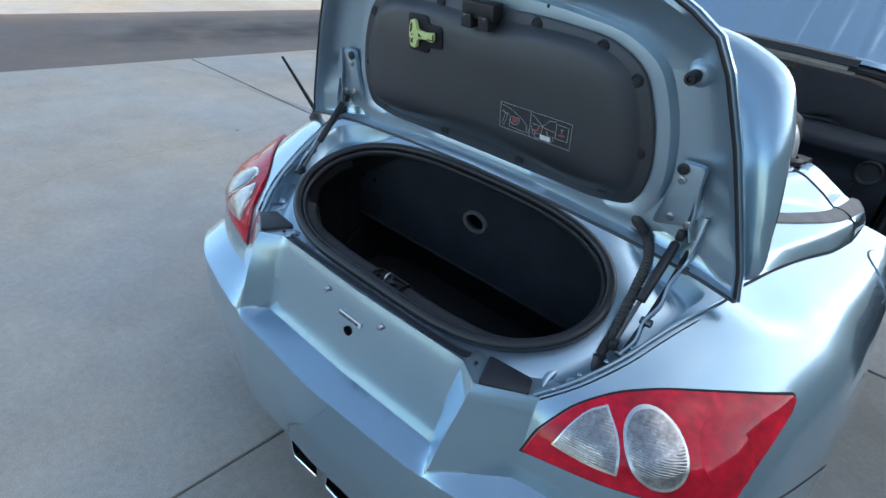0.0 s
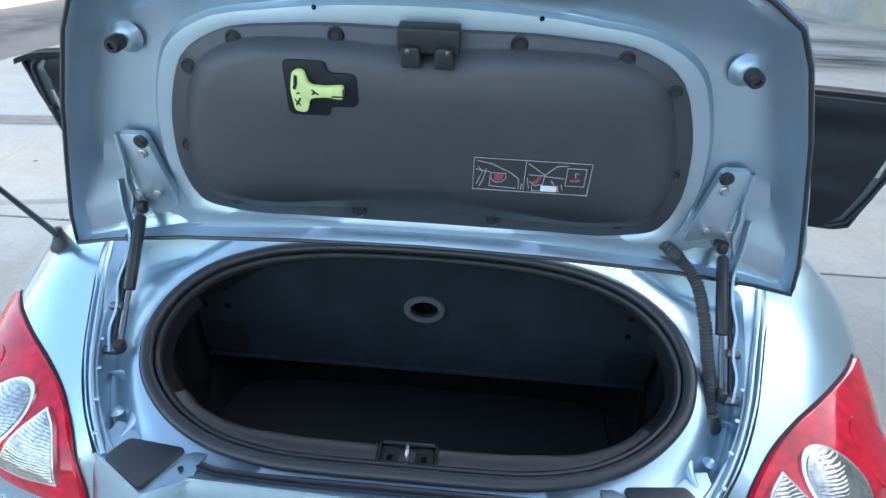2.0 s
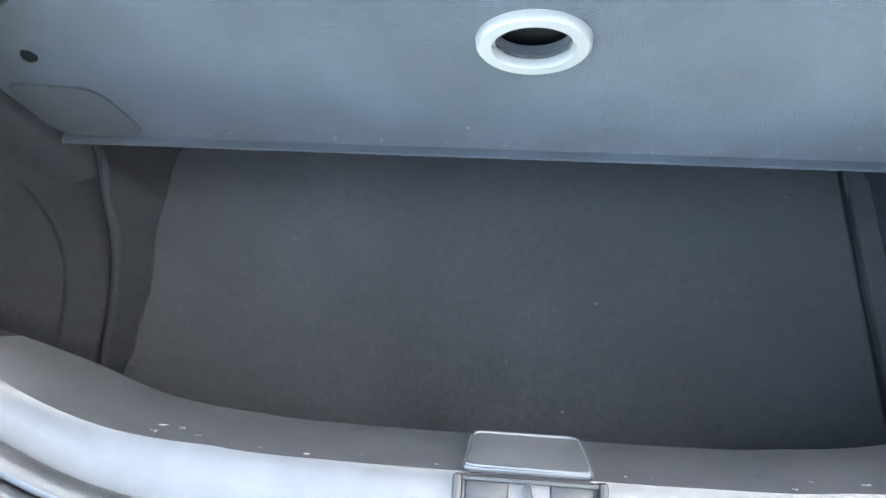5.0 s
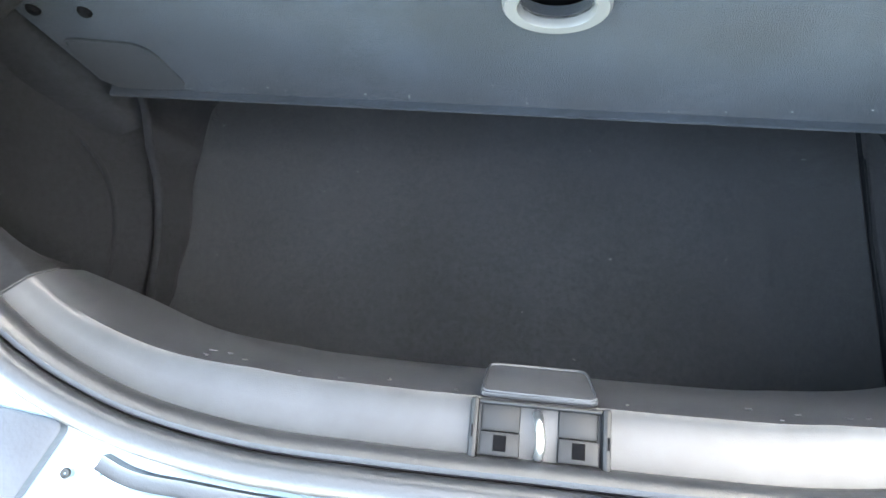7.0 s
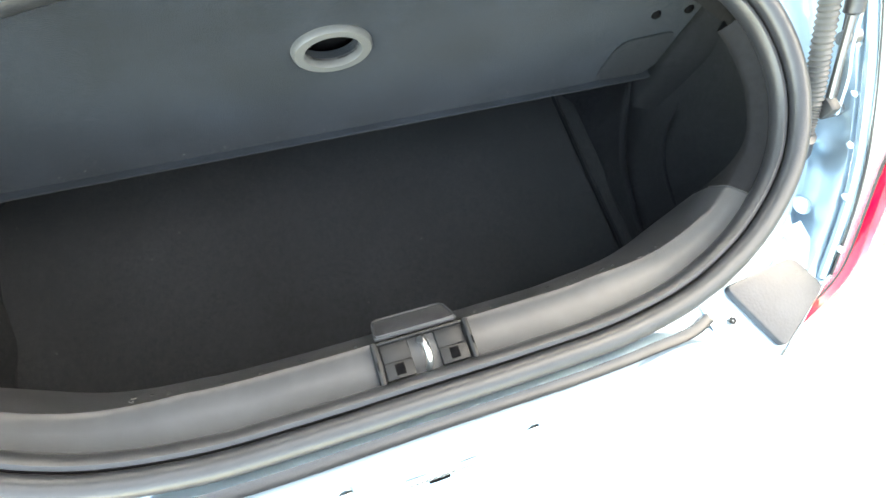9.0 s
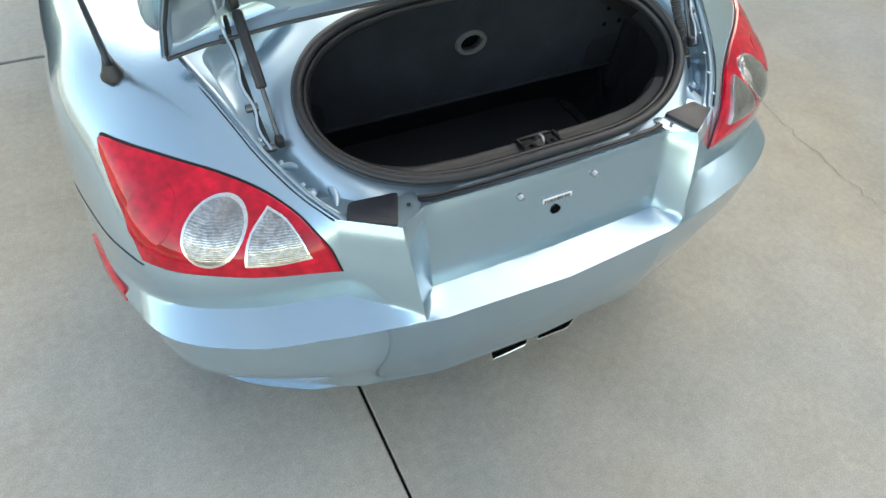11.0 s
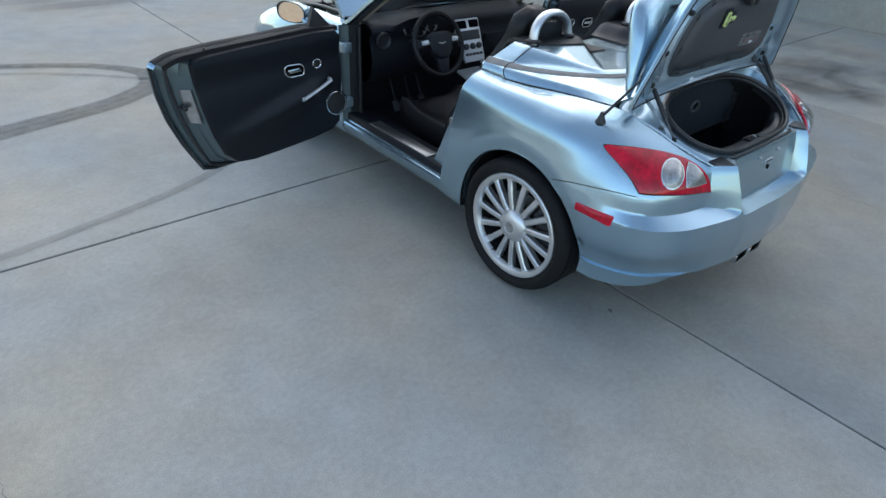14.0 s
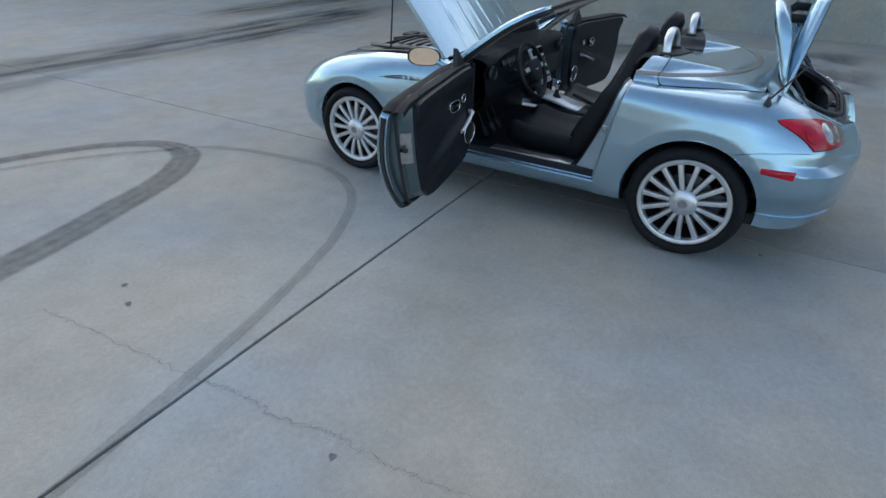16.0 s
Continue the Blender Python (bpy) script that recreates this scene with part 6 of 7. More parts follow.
# ---- roll hoops and their black cowl ----
COWL_REAR = [(.60, .40), (.540, .375), (.520, .325), (.48, .285), (.42, .260), (.30, .232), (.217, .214), (.19, .208), (.08, .200)]
for sx in (1, -1):
    rows = []
    for k in range(37):
        a = .540 - .455 * k / 36
        y0 = table(COWL_REAR, a)
        ys = [y0 + (.475 - y0) * t / 10 for t in range(11)]
        col = [V(sx * a, y, deck_z(a, min(y, .29)) + .007 - .05 * max(0, (y - .42) / .055) ** 2) for y in ys]
        rows.append([V(sx * a, y0 - .002, deck_z(a, y0) - .01)] + col + [V(sx * a, .478, .86)])
    rows = [[V(q.x + sx * .003, q.y, q.z - .022) for q in rows[0]]] + rows + [[V(q.x - sx * .003, q.y, q.z - .022) for q in rows[-1]]]
    part("hoop_cowl", grid(rows), BLACK_PLASTIC, car, "black plastic cowl behind the seat")
    hoop = thing("roll_hoop", "", "")
    hoop.parent = car
    for k in ("label", "category"):
        if k in hoop:
            del hoop[k]
    cx = sx * .380
    p = spline([V(cx - .124, .318, 1.045), V(cx - .122, .320, 1.085), V(cx - .108, .324, 1.130), V(cx - .068, .328, 1.166), V(cx, .330, 1.180), V(cx + .068, .328, 1.166), V(cx + .108, .324, 1.130), V(cx + .122, .320, 1.085), V(cx + .124, .318, 1.045)], 8)
    prof = [(.025 * math.cos(a), .016 * math.sin(a)) for a in [k * math.pi / 8 for k in range(16)]]
    part("hoop_tube", sweep(p, [(b, a) for a, b in prof], V(0, 1, 0)), ALLOY, hoop, "satin silver roll hoop tube")
    for e in (-1, 1):
        part("hoop_collar", lathe([(.036, -.004), (.036, .006), (.030, .011), (.022, .012)], 20, "z", (cx + e * .124, .318, 1.066)), BLACK_PLASTIC, hoop)
    part("hoop_core", box((.20, .012, .10), (cx, .338, 1.09), .005), BLACK_PLASTIC, hoop)
part("rear_bulkhead", box((1.36, .03, .60), (0, .420, .65), .01), TRIM, car, "dark carpeted bulkhead behind the seats")


# ---- seats ----
def seat(sx):
    s = thing("seat", "", "")
    s.parent = car
    for k in ("label", "category"):
        if k in s:
            del s[k]
    cx = sx * .37
    # backrest with built-in head restraint: sections from bottom to top
    rows = []
    for t in [k / 18 for k in range(19)]:
        z = .34 + .84 * t
        y = .775 - .33 * t - .03 * math.sin(t * 3.1)
        hw = .235 if t < .60 else .235 - .115 * min(1, (t - .60) / .22) - .04 * max(0, (t - .86) / .14) ** 2
        th = .085 - .03 * t
        if t == 1:
            hw, th = hw * .6, th * .5
        ring = []
        for a in [k * math.pi / 12 for k in range(24)]:
            c, q = math.cos(a), math.sin(a)
            x = hw * math.copysign(abs(c) ** .55, c)
            yy = th * math.copysign(abs(q) ** .7, q)
            bol = (.030 + .050 * math.exp(-((t - .27) / .17) ** 2)) * (1 if q > 0 else 0) * max(0, abs(x) / hw - .55) * (1 if t < .6 else .2)
            ring.append(V(cx + x, y + yy + bol * 2, z + .3 * yy))
        rows.append(ring)
    bm = grid(rows, False, True)
    bm.verts.ensure_lookup_table()
    bm.faces.new([bm.verts[18 * 24 + k] for k in range(24)])
    bmesh.ops.recalc_face_normals(bm, faces=bm.faces)
    part("backrest", bm, SEAT, s, "black leather backrest with built-in head restraint", angle=70)
    rows = []
    for t in [k / 12 for k in range(13)]:
        y = .78 + .47 * t
        lift = .05 * math.exp(-((t - .9) / .25) ** 2)
        ring = []
        for a in [k * math.pi / 12 for k in range(24)]:
            c, q = math.cos(a), math.sin(a)
            x = .245 * math.copysign(abs(c) ** .5, c) * (1 - .15 * max(0, (t - .8) / .2) ** 2)
            zz = .075 * math.copysign(abs(q) ** .7, q) * (1 - .55 * max(0, (t - .85) / .15) ** 2)
            bol = .095 * max(0, abs(x) / .245 - .6) * 2.5 * (1 if q > 0 else 0)
            ring.append(V(cx + x, y, .385 + zz + lift + bol))
        rows.append(ring)
    bm = grid(rows, False, True)
    bm.verts.ensure_lookup_table()
    bm.faces.new([bm.verts[k] for k in range(24)])
    bm.faces.new([bm.verts[12 * 24 + k] for k in range(24)])
    bmesh.ops.recalc_face_normals(bm, faces=bm.faces)
    part("seat_cushion", bm, SEAT, s, "black leather seat cushion with raised bolsters", angle=70)
    part("seat_base", box((.42, .46, .12), (cx, 1.02, .22), .02), BLACK_PLASTIC, s)


seat(1)
seat(-1)

# ---- sills and door openings ----
for sx in (1, -1):
    rows = []
    for y in [.52 + .98 * k / 20 for k in range(21)]:
        rows.append([V(sx * x, y, z) for x, z in ((.770, .236), (.790, .242), (.808, .260), (.821, .286), (.831, .315), (.835, .330), (.828, .340), (.812, .344), (.806, .352))])
    inner_s = [[V(sx * x, y, z) for x, z in ((.8065, .3515), (.8045, .370), (.802, .386), (.796, .391), (.771, .392), (.73, .392), (.665, .390), (.650, .375), (.640, .22))] for y in (.52, .8, 1.1, 1.5)]
    part("sill_carpet", grid(inner_s), TRIM, car, "black inner sill trim")
    part("door_sill", grid(rows), PAINT, car, "painted door sill", angle=35)
    bm = box((.078, .56, .008), (sx * .757, .985, .3955), .003)
    part("sill_plate", bm, STEEL, car, "brushed metal tread plate")
    # rear jamb of the door opening
    rows = []
    for q in [q for q in ROWS[0] if q.z > .34]:
        t = (q.z - .34) / .60
        rows.append([V(sx * a, b, c) for a, b, c in ((q.x, q.y - .002, q.z), (q.x - .012, q.y + .012, q.z - .002), (q.x - .045, q.y + .020, q.z - .004), (q.x - .060, q.y + .045 + .11 * (1 - t) ** 2, q.z - .006), (q.x - .11, q.y + .055 + .12 * (1 - t) ** 2, q.z - .010), (q.x - .13, q.y + .05, q.z - .012))])
    part("door_jamb", grid(rows), PAINT_IN, car, "painted rear door jamb")
    rub = [V(sx * (q.x - .085), q.y + .05 + .11 * (1 - (q.z - .34) / .60) ** 2, q.z - .008) for q in ROWS[0] if q.z > .34]
    part("door_seal", tube(rub, .010, 8), RUBBER, car)
    part("lock_striker", box((.012, .03, .035), (sx * .79, .53, .66), .004), STEEL, car)
    # front jamb with hinges
    rows = []
    for t in [k / 10 for k in range(11)]:
        z = .30 + .62 * t
        rows.append([V(sx * .835, 1.515, z), V(sx * .82, 1.50, z), V(sx * .795, 1.492, z), V(sx * .785, 1.488, z), V(sx * .75, 1.47, z), V(sx * .715, 1.465, z), V(sx * .70, 1.50, z)])
    # jamb shade comes from this darkened paint
    part("door_jamb", grid([r[:4] for r in rows]), DOOR_EDGE, car, "front door jamb with its shade painted into the colour")
    part("jamb_trim", grid([r[3:] for r in rows]), TRIM, car)
    rub = [V(sx * .735, 1.452, .33 + .58 * t) for t in (0, .5, 1)]
    part("door_seal", tube(rub, .012, 8), RUBBER, car)
    for z in (.47, .80):
        part("door_hinge", box((.06, .05, .06), (sx * .815, 1.475, z), .008), PAINT_IN, car, "painted door hinge")
part("floor_pan", box((1.30, 1.15, .04), (0, 1.0, .20), .01), TRIM, car, "black carpeted cabin floor")
part("firewall", box((1.44, .04, .62), (0, 1.72, .55), .01), TRIM, car)
for x in (-.42, -.30, -.20):
    part("pedal", box((.055, .012, .075), (x, 1.50, .36), .004, m=Matrix.Rotation(radians(-35), 4, "X")), BLACK_PLASTIC, car)
    part("pedal_arm", tube([V(x, 1.51, .38), V(x, 1.60, .56)], .008, 8), TRIM, car)

# ---- dashboard, instruments, steering wheel, console ----
rows = []
for i in range(25):
    x = -.70 + 1.40 * i / 24
    a = abs(x)
    hood = .050 * math.exp(-((x + .34) / .17) ** 4)
    k = 1 - .25 * (a / .7) ** 4
    rows.append([V(x, 1.74, .89 * k + .03), V(x, 1.66, .925), V(x, 1.54, .93 + hood * .6), V(x, 1.42 - hood * .4, .925 + hood), V(x, 1.375 - hood * .6, .905 + hood), V(x, 1.372 - hood * .3, .88 + hood * .7), V(x, 1.40, .85), V(x, 1.385, .80), V(x, 1.37, .72), V(x, 1.39, .63), V(x, 1.45, .58), V(x, 1.62, .52)])
bm = grid(rows)
dash = part("dashboard", bm, TRIM, car, "black dashboard with hooded dials", angle=60)
for x, r in ((-.43, .040), (-.34, .052), (-.25, .040)):
    part("dial", lathe([(0.0005, 1.374), (r * .92, 1.374), (r, 1.368), (r * 1.1, 1.372), (r * 1.12, 1.39)], 28, "y", (x, 0, .885)), BLACK_GLASS, dash, "black round dial")
    part("dial_ring", lathe([(r * .92, 1.372), (r, 1.366), (r * 1.08, 1.370), (r * 1.10, 1.38)], 28, "y", (x, 0, .885)), DARK_STEEL, dash)
    for k in range(9):
        a = radians(225 - 270 * k / 8)
        part("dial_mark", box((.0022, .001, .009), (x + r * .76 * math.cos(a), 1.3728, .885 + r * .76 * math.sin(a)), m=Matrix.Rotation(-(a - math.pi / 2), 4, "Y")), WHITE_INK, dash)
for x in (-.62, .62):
    part("air_vent", lathe([(0.0005, 1.362), (.034, 1.362), (.044, 1.352), (.05, 1.37)], 24, "y", (x, 0, .84)), BLACK_PLASTIC, dash)
part("glove_box", box((.38, .02, .15), (.40, 1.374, .72), .01, m=Matrix.Rotation(radians(8), 4, "X")), TRIM, dash)
# steering wheel
SW = V(-.325, 1.205, .822)
sm = Matrix.Translation(SW) @ Matrix.Rotation(radians(66), 4, "X")
wheel_s = thing("steering_wheel", "", "")
wheel_s.parent = car
for k in ("label", "category"):
    if k in wheel_s:
        del wheel_s[k]
ring = [sm @ V(.180 * math.cos(a), .180 * math.sin(a), 0) for a in [k * math.pi / 28 for k in range(56)]]
part("wheel_rim", tube(ring, .0155, 12, True), SEAT, wheel_s, "black leather steering wheel rim")
hub = round_poly([(-.095, .045), (-.075, -.045), (-.035, -.085), (.035, -.085), (.075, -.045), (.095, .045), (.06, .07), (-.06, .07)], .02, 4)
part("wheel_hub", prism(hub, sm @ Matrix.Translation((0, 0, -.01)), .045, .014, seg=3), TRIM, wheel_s, "black airbag pad")
for poly in ([(-.175, .030), (-.085, .040), (-.080, -.005), (-.172, -.010)], [(.175, .030), (.172, -.010), (.080, -.005), (.085, .040)], [(-.050, -.075), (.050, -.075), (.030, -.172), (-.030, -.172)]):
    part("wheel_spoke", prism(round_poly(poly, .008, 3), sm @ Matrix.Translation((0, 0, -.004)), .018, .004), TRIM, wheel_s)
for sx in (1, -1):
    part("spoke_trim", prism(round_poly([(sx * .080, .034), (sx * .140, .028), (sx * .138, .004), (sx * .082, .004)][::sx], .006, 3), sm @ Matrix.Translation((0, 0, .012)), .012, .003), SATIN, wheel_s)
    part("badge_wing", prism([(sx * .004, .004), (sx * .034, .008), (sx * .004, -.004)][::sx], sm @ Matrix.Translation((0, 0, .0352)), .002), SATIN, wheel_s)
part("steering_column", tube([sm @ V(0, 0, -.01), sm @ V(0, 0, -.22)], .045, 16), TRIM, wheel_s)
for sx in (1, -1):
    part("column_stalk", tube([sm @ V(sx * .03, .02, -.05), sm @ V(sx * .17, .05, -.05)], .007, 8), BLACK_PLASTIC, wheel_s)
# console: silver centre stack leaning back, tunnel, gear lever
cm = Matrix.Translation((0, 1.352, .905)) @ Matrix.Rotation(radians(62), 4, "X")
stack = part("centre_stack", prism(round_poly([(-.105, .0), (.105, .0), (.085, -.27), (-.085, -.27)], .012, 3), cm, .02, .006), SATIN, car, "satin silver centre stack with dials and a screen")
for sx in (1, -1):
    part("vent_grille", prism(round_poly([(sx * .012, -.012), (sx * .092, -.012), (sx * .090, -.060), (sx * .012, -.060)][::-sx], .006, 3), cm @ Matrix.Translation((0, 0, .020)), .003, .001), VOID, stack, "black air vent")
part("radio_face", prism(round_poly([(-.085, -.075), (-.080, -.135), (.080, -.135), (.085, -.075)], .004, 2), cm @ Matrix.Translation((0, 0, .020)), .003, .001), BLACK_PLASTIC, stack, "black radio face")
for k in range(3):
    part("control_knob", prism([(-.055 + .055 * k + .019 * math.cos(a), -.175 + .019 * math.sin(a)) for a in [j * math.pi / 9 for j in range(18)]], cm @ Matrix.Translation((0, 0, .020)), .014, .003), BLACK_PLASTIC, stack, "round black heater knob")
for k in range(5):
    part("button", prism(round_poly([(-.07 + .03 * k, -.232), (-.07 + .03 * k, -.216), (-.048 + .03 * k, -.216), (-.048 + .03 * k, -.232)], .002, 2), cm @ Matrix.Translation((0, 0, .020)), .005, .001), BLACK_PLASTIC, stack)
bm = box((.24, .72, .26), (0, .86, .40), .03)
tunnel = part("centre_tunnel", bm, TRIM, car, "black centre tunnel")
bm = box((.195, .37, .024), (0, 1.10, .562), .010, m=Matrix.Rotation(radians(13), 4, "X"))
part("gear_console", bm, SATIN, tunnel, "satin silver gear console")
part("gear_gaiter", lathe([(.006, .66), (.018, .60), (.040, .57), (.050, .556)], 20, "z", (0, 1.13, 0)), SEAT, tunnel)
part("gear_knob", lathe([(0.0005, .705), (.016, .702), (.024, .688), (.021, .668), (.012, .655), (.009, .60)], 20, "z", (0, 1.13, 0)), CHROME, tunnel, "silver gear knob")
part("handbrake", tube(spline([V(.06, .86, .55), V(.06, .96, .58), V(.06, 1.02, .60)], 5), .014, 10), SEAT, tunnel)

# ---- windscreen ----
screen = thing("windscreen", "", "")
screen.parent = car
for k in ("label", "category"):
    if k in screen:
        del screen[k]


for sx in (1, -1):
    p = spline([V(sx * .735, 1.70, .845), V(sx * .708, 1.60, .905), V(sx * .675, 1.43, 1.035), V(sx * .640, 1.27, 1.150), V(sx * .605, 1.155, 1.212), V(sx * .545, 1.105, 1.234), V(sx * .45, 1.085, 1.242)], 8)
    part("pillar_skin", sweep(p, [(-.028, -.012), (-.026, .006), (-.012, .018), (.012, .020), (.026, .008), (.028, -.012)] if sx > 0 else [(.028, -.012), (.026, .006), (.012, .018), (-.012, .020), (-.026, .008), (-.028, -.012)], V(0, .55, .83)), PAINT, screen, "silver-blue windscreen pillar")
    p2 = [q + V(-sx * .006, -.020, -.016) for q in p]
    part("pillar_seal", tube(p2, .014, 8), RUBBER, screen)
    p3 = [q + V(-sx * .028, -.010, -.022) for q in p]
    part("pillar_trim", tube(p3, .018, 8), TAN, screen, "beige inner pillar trim")
hdr = spline([V(-.47, 1.087, 1.240), V(-.25, 1.068, 1.250), V(0, 1.062, 1.254), V(.25, 1.068, 1.250), V(.47, 1.087, 1.240)], 8)
part("header_rail", sweep(hdr, [(-.030, -.018), (-.030, .006), (-.012, .018), (.016, .016), (.032, .004), (.030, -.018)], V(0, .35, .94)), BLACK_PLASTIC, screen, "black header rail above the windscreen")
part("header_trim", tube([q + V(0, -.012, -.022) for q in hdr], .018, 8), TAN, screen)
rows = []
for k in range(13):
    u = k / 12
    z, y = .880 + .345 * u, 1.700 - .615 * u + .05 * math.sin(u * math.pi) 
    rows.append([V((.690 - .105 * u) * j / 12, y + .075 * (1 - (j / 12) ** 2) * (1 - .5 * u) - .03, z) for j in range(-12, 13)])
pane = part("windscreen_pane", grid(rows), PANE, screen, "clear raked windscreen glass")
pane.visible_shadow = False
part("inner_mirror", box((.22, .02, .06), (0, 1.15, 1.185), .012), BLACK_PLASTIC, screen, "black inner mirror")
part("mirror_stalk", tube([V(0, 1.15, 1.19), V(0, 1.12, 1.225)], .008, 8), BLACK_PLASTIC, screen)
for sx in (1, -1):
    part("sun_visor", box((.36, .14, .012), (sx * .28, 1.14, 1.208), .005, m=Matrix.Rotation(radians(-24), 4, "X")), TAN, screen)
for x0 in (-.45, .10):
    part("wiper", tube([V(x0, 1.70, .905), V(x0 + .28, 1.63, .945), V(x0 + .50, 1.66, .93)], .006, 8), RUBBER, car, "black wiper arm")

# ---- front end ----
FR = []
FR.append(((.700, 1.66, .905), (.765, 1.60, .890), (.800, 1.55, .83), (.815, 1.53, .74), (.825, 1.515, .66), (.830, 1.51, .60), (.838, 1.505, .47), (.834, 1.505, .36), (.826, 1.505, .29), (.81, 1.505, .25)))
FR.append(((.690, 2.00, .897), (.758, 2.00, .878), (.805, 2.00, .82), (.828, 2.00, .74), (.840, 2.00, .67), (.845, 2.00, .60), (.852, 2.00, .47), (.852, 2.00, .34), (.840, 2.00, .29), (.80, 2.00, .25)))
FR.append(((.660, 2.40, .862), (.740, 2.40, .842), (.808, 2.40, .78), (.842, 2.40, .715), (.855, 2.40, .65), (.860, 2.40, .60), (.860, 2.40, .47), (.855, 2.40, .34), (.840, 2.40, .27), (.80, 2.40, .20)))
FR.append(((.600, 2.70, .800), (.675, 2.73, .778), (.745, 2.75, .735), (.778, 2.77, .68), (.796, 2.775, .63), (.803, 2.78, .57), (.803, 2.78, .46), (.796, 2.78, .33), (.782, 2.78, .26), (.74, 2.77, .20)))
FR.append(((.500, 2.90, .735), (.560, 2.93, .710), (.620, 2.955, .675), (.670, 2.97, .63), (.700, 2.985, .58), (.712, 2.995, .53), (.715, 3.00, .44), (.705, 3.00, .33), (.685, 2.99, .26), (.64, 2.95, .20)))
FR.append(((.280, 3.05, .690), (.310, 3.09, .665), (.340, 3.12, .635), (.360, 3.14, .60), (.370, 3.16, .555), (.370, 3.17, .51), (.370, 3.18, .43), (.360, 3.17, .33), (.350, 3.15, .26), (.33, 3.08, .20)))
FR.append(((.0, 3.10, .680), (.0, 3.14, .660), (.0, 3.17, .63), (.0, 3.19, .60), (.0, 3.21, .555), (.0, 3.22, .51), (.0, 3.23, .43), (.0, 3.22, .33), (.0, 3.20, .26), (.0, 3.12, .20)))
FROWS = loft(FR, 10, 6, crease=(), straight=())
arch_crease(FROWS, 2.40, .318, .414)
for sx in (1, -1):
    rows = FROWS if sx > 0 else mirrored(FROWS)
    bm = grid([r[:31] for r in rows[:35]] , flip=sx < 0)
    bm = join(bm, grid([r[30:] for r in rows[:14]], flip=sx < 0))
    bmesh.ops.remove_doubles(bm, verts=bm.verts, dist=1e-5)
    bmesh.ops.recalc_face_normals(bm, faces=bm.faces)
    cut_arch(bm, *FRONT_WHEEL, 0.356)
    part("front_wing", bm, PAINT, car, "silver-blue front wing", angle=50)
bm = bmesh.new()
for sx in (1, -1):
    rows = FROWS if sx > 0 else mirrored(FROWS)
    grid([r[:31] for r in rows[34:]], flip=sx < 0, bm=bm)
    grid([r[30:] for r in rows[13:]], flip=sx < 0, bm=bm)
bmesh.ops.remove_doubles(bm, verts=bm.verts, dist=1e-5)
bmesh.ops.recalc_face_normals(bm, faces=bm.faces)
cut_arch(bm, *FRONT_WHEEL, 0.356)
front_bumper = part("front_bumper", bm, PAINT, car, "silver-blue front bumper", angle=50)
full = bmesh.new()
grid(FROWS, bm=full)
grid(mirrored(FROWS), flip=True, bm=full)
SKIN = BVHTree.FromBMesh(full)
full.free()
for sx in (1, -1):
    amb = round_poly([(-.035, -.014), (.035, -.012), (.035, .014), (-.035, .012)], .006, 3)
    skin_patch(amb, V(sx * .805, 2.765, .556), (0, 1, 0), (0, 0, 1), V(-sx, -.2, 0), .017, AMBER, "side_marker", car, "amber front side marker", domed=.002)
    # flat dark patch painted for the shade inside the vent's recess
    gill = outline([(-.215, .004), (-.10, .016), (.02, .014), (.19, -.020), (.05, -.016), (-.10, -.010)], 4)[:-1]
    skin_patch(gill, V(sx * .83, 1.965, .768), (0, 1, 0), (0, 0, 1), V(-sx, 0, -.1), .010, LINER, "wing_vent", car, "spear-shaped wing vent, its shaded recess painted as a dark patch")
    head = outline([(-.14, .000), (-.06, .055), (.06, .060), (.13, .02), (.11, -.05), (.0, -.06), (-.10, -.04)], 4)[:-1]
    ax = V(-sx * .55, .83, 0)
    skin_patch(head, V(sx * .665, 2.865, .665), ax, V(0, -.35, .94), V(-sx * .7, -.5, -.5), .006, CLEAR, "head_lamp", car, "clear head lamp", domed=.01)
    skin_strip([(sx * .84, 2.78, .275), (sx * .80, 2.86, .27), (sx * .72, 2.97, .268), (sx * .55, 3.06, .265)], (-sx, -.6, 0), .012, .010, PAINT, "bumper_lip", front_bumper)

# engine bay
bay = part("engine_bay", box((1.14, 1.00, .24), (0, 2.20, .60), .02), BLACK_PLASTIC, car, "dark engine bay")
rows = []
for i in range(13):
    y = 2.0 + .62 * i / 12
    e = 1 - abs(i - 6) / 6
    rows.append([V(x, y, .775 + .075 * min(1, 2.2 * e) * (1 - (abs(x) / .24) ** 6)) for x in [-.24 + .48 * k / 14 for k in range(15)]])
part("engine_cover", grid(rows), LINER, bay, "black ribbed engine cover")
for k in range(6):
    part("cover_rib", box((.40, .012, .012), (0, 2.10 + .08 * k, .852), .004), BLACK_PLASTIC, bay)
for x, y, sx_, sy_, h, mt in ((-.48, 2.02, .16, .22, .10, BLACK_PLASTIC), (.46, 2.05, .20, .26, .11, BLACK_PLASTIC), (.48, 2.45, .15, .16, .09, STEEL), (-.46, 2.50, .14, .18, .08, GREY_RING), (.40, 2.70, .16, .10, .06, BLACK_PLASTIC)):
    part("bay_box", box((sx_, sy_, h), (x, y, .77 + h / 2), .015), mt, bay)
for x0 in (-.30, .30):
    part("bay_hose", tube(spline([V(x0, 1.95, .80), V(x0 * 1.2, 2.2, .85), V(x0 * .9, 2.5, .83), V(x0 * .5, 2.72, .80)], 8), .022, 10), RUBBER, bay)
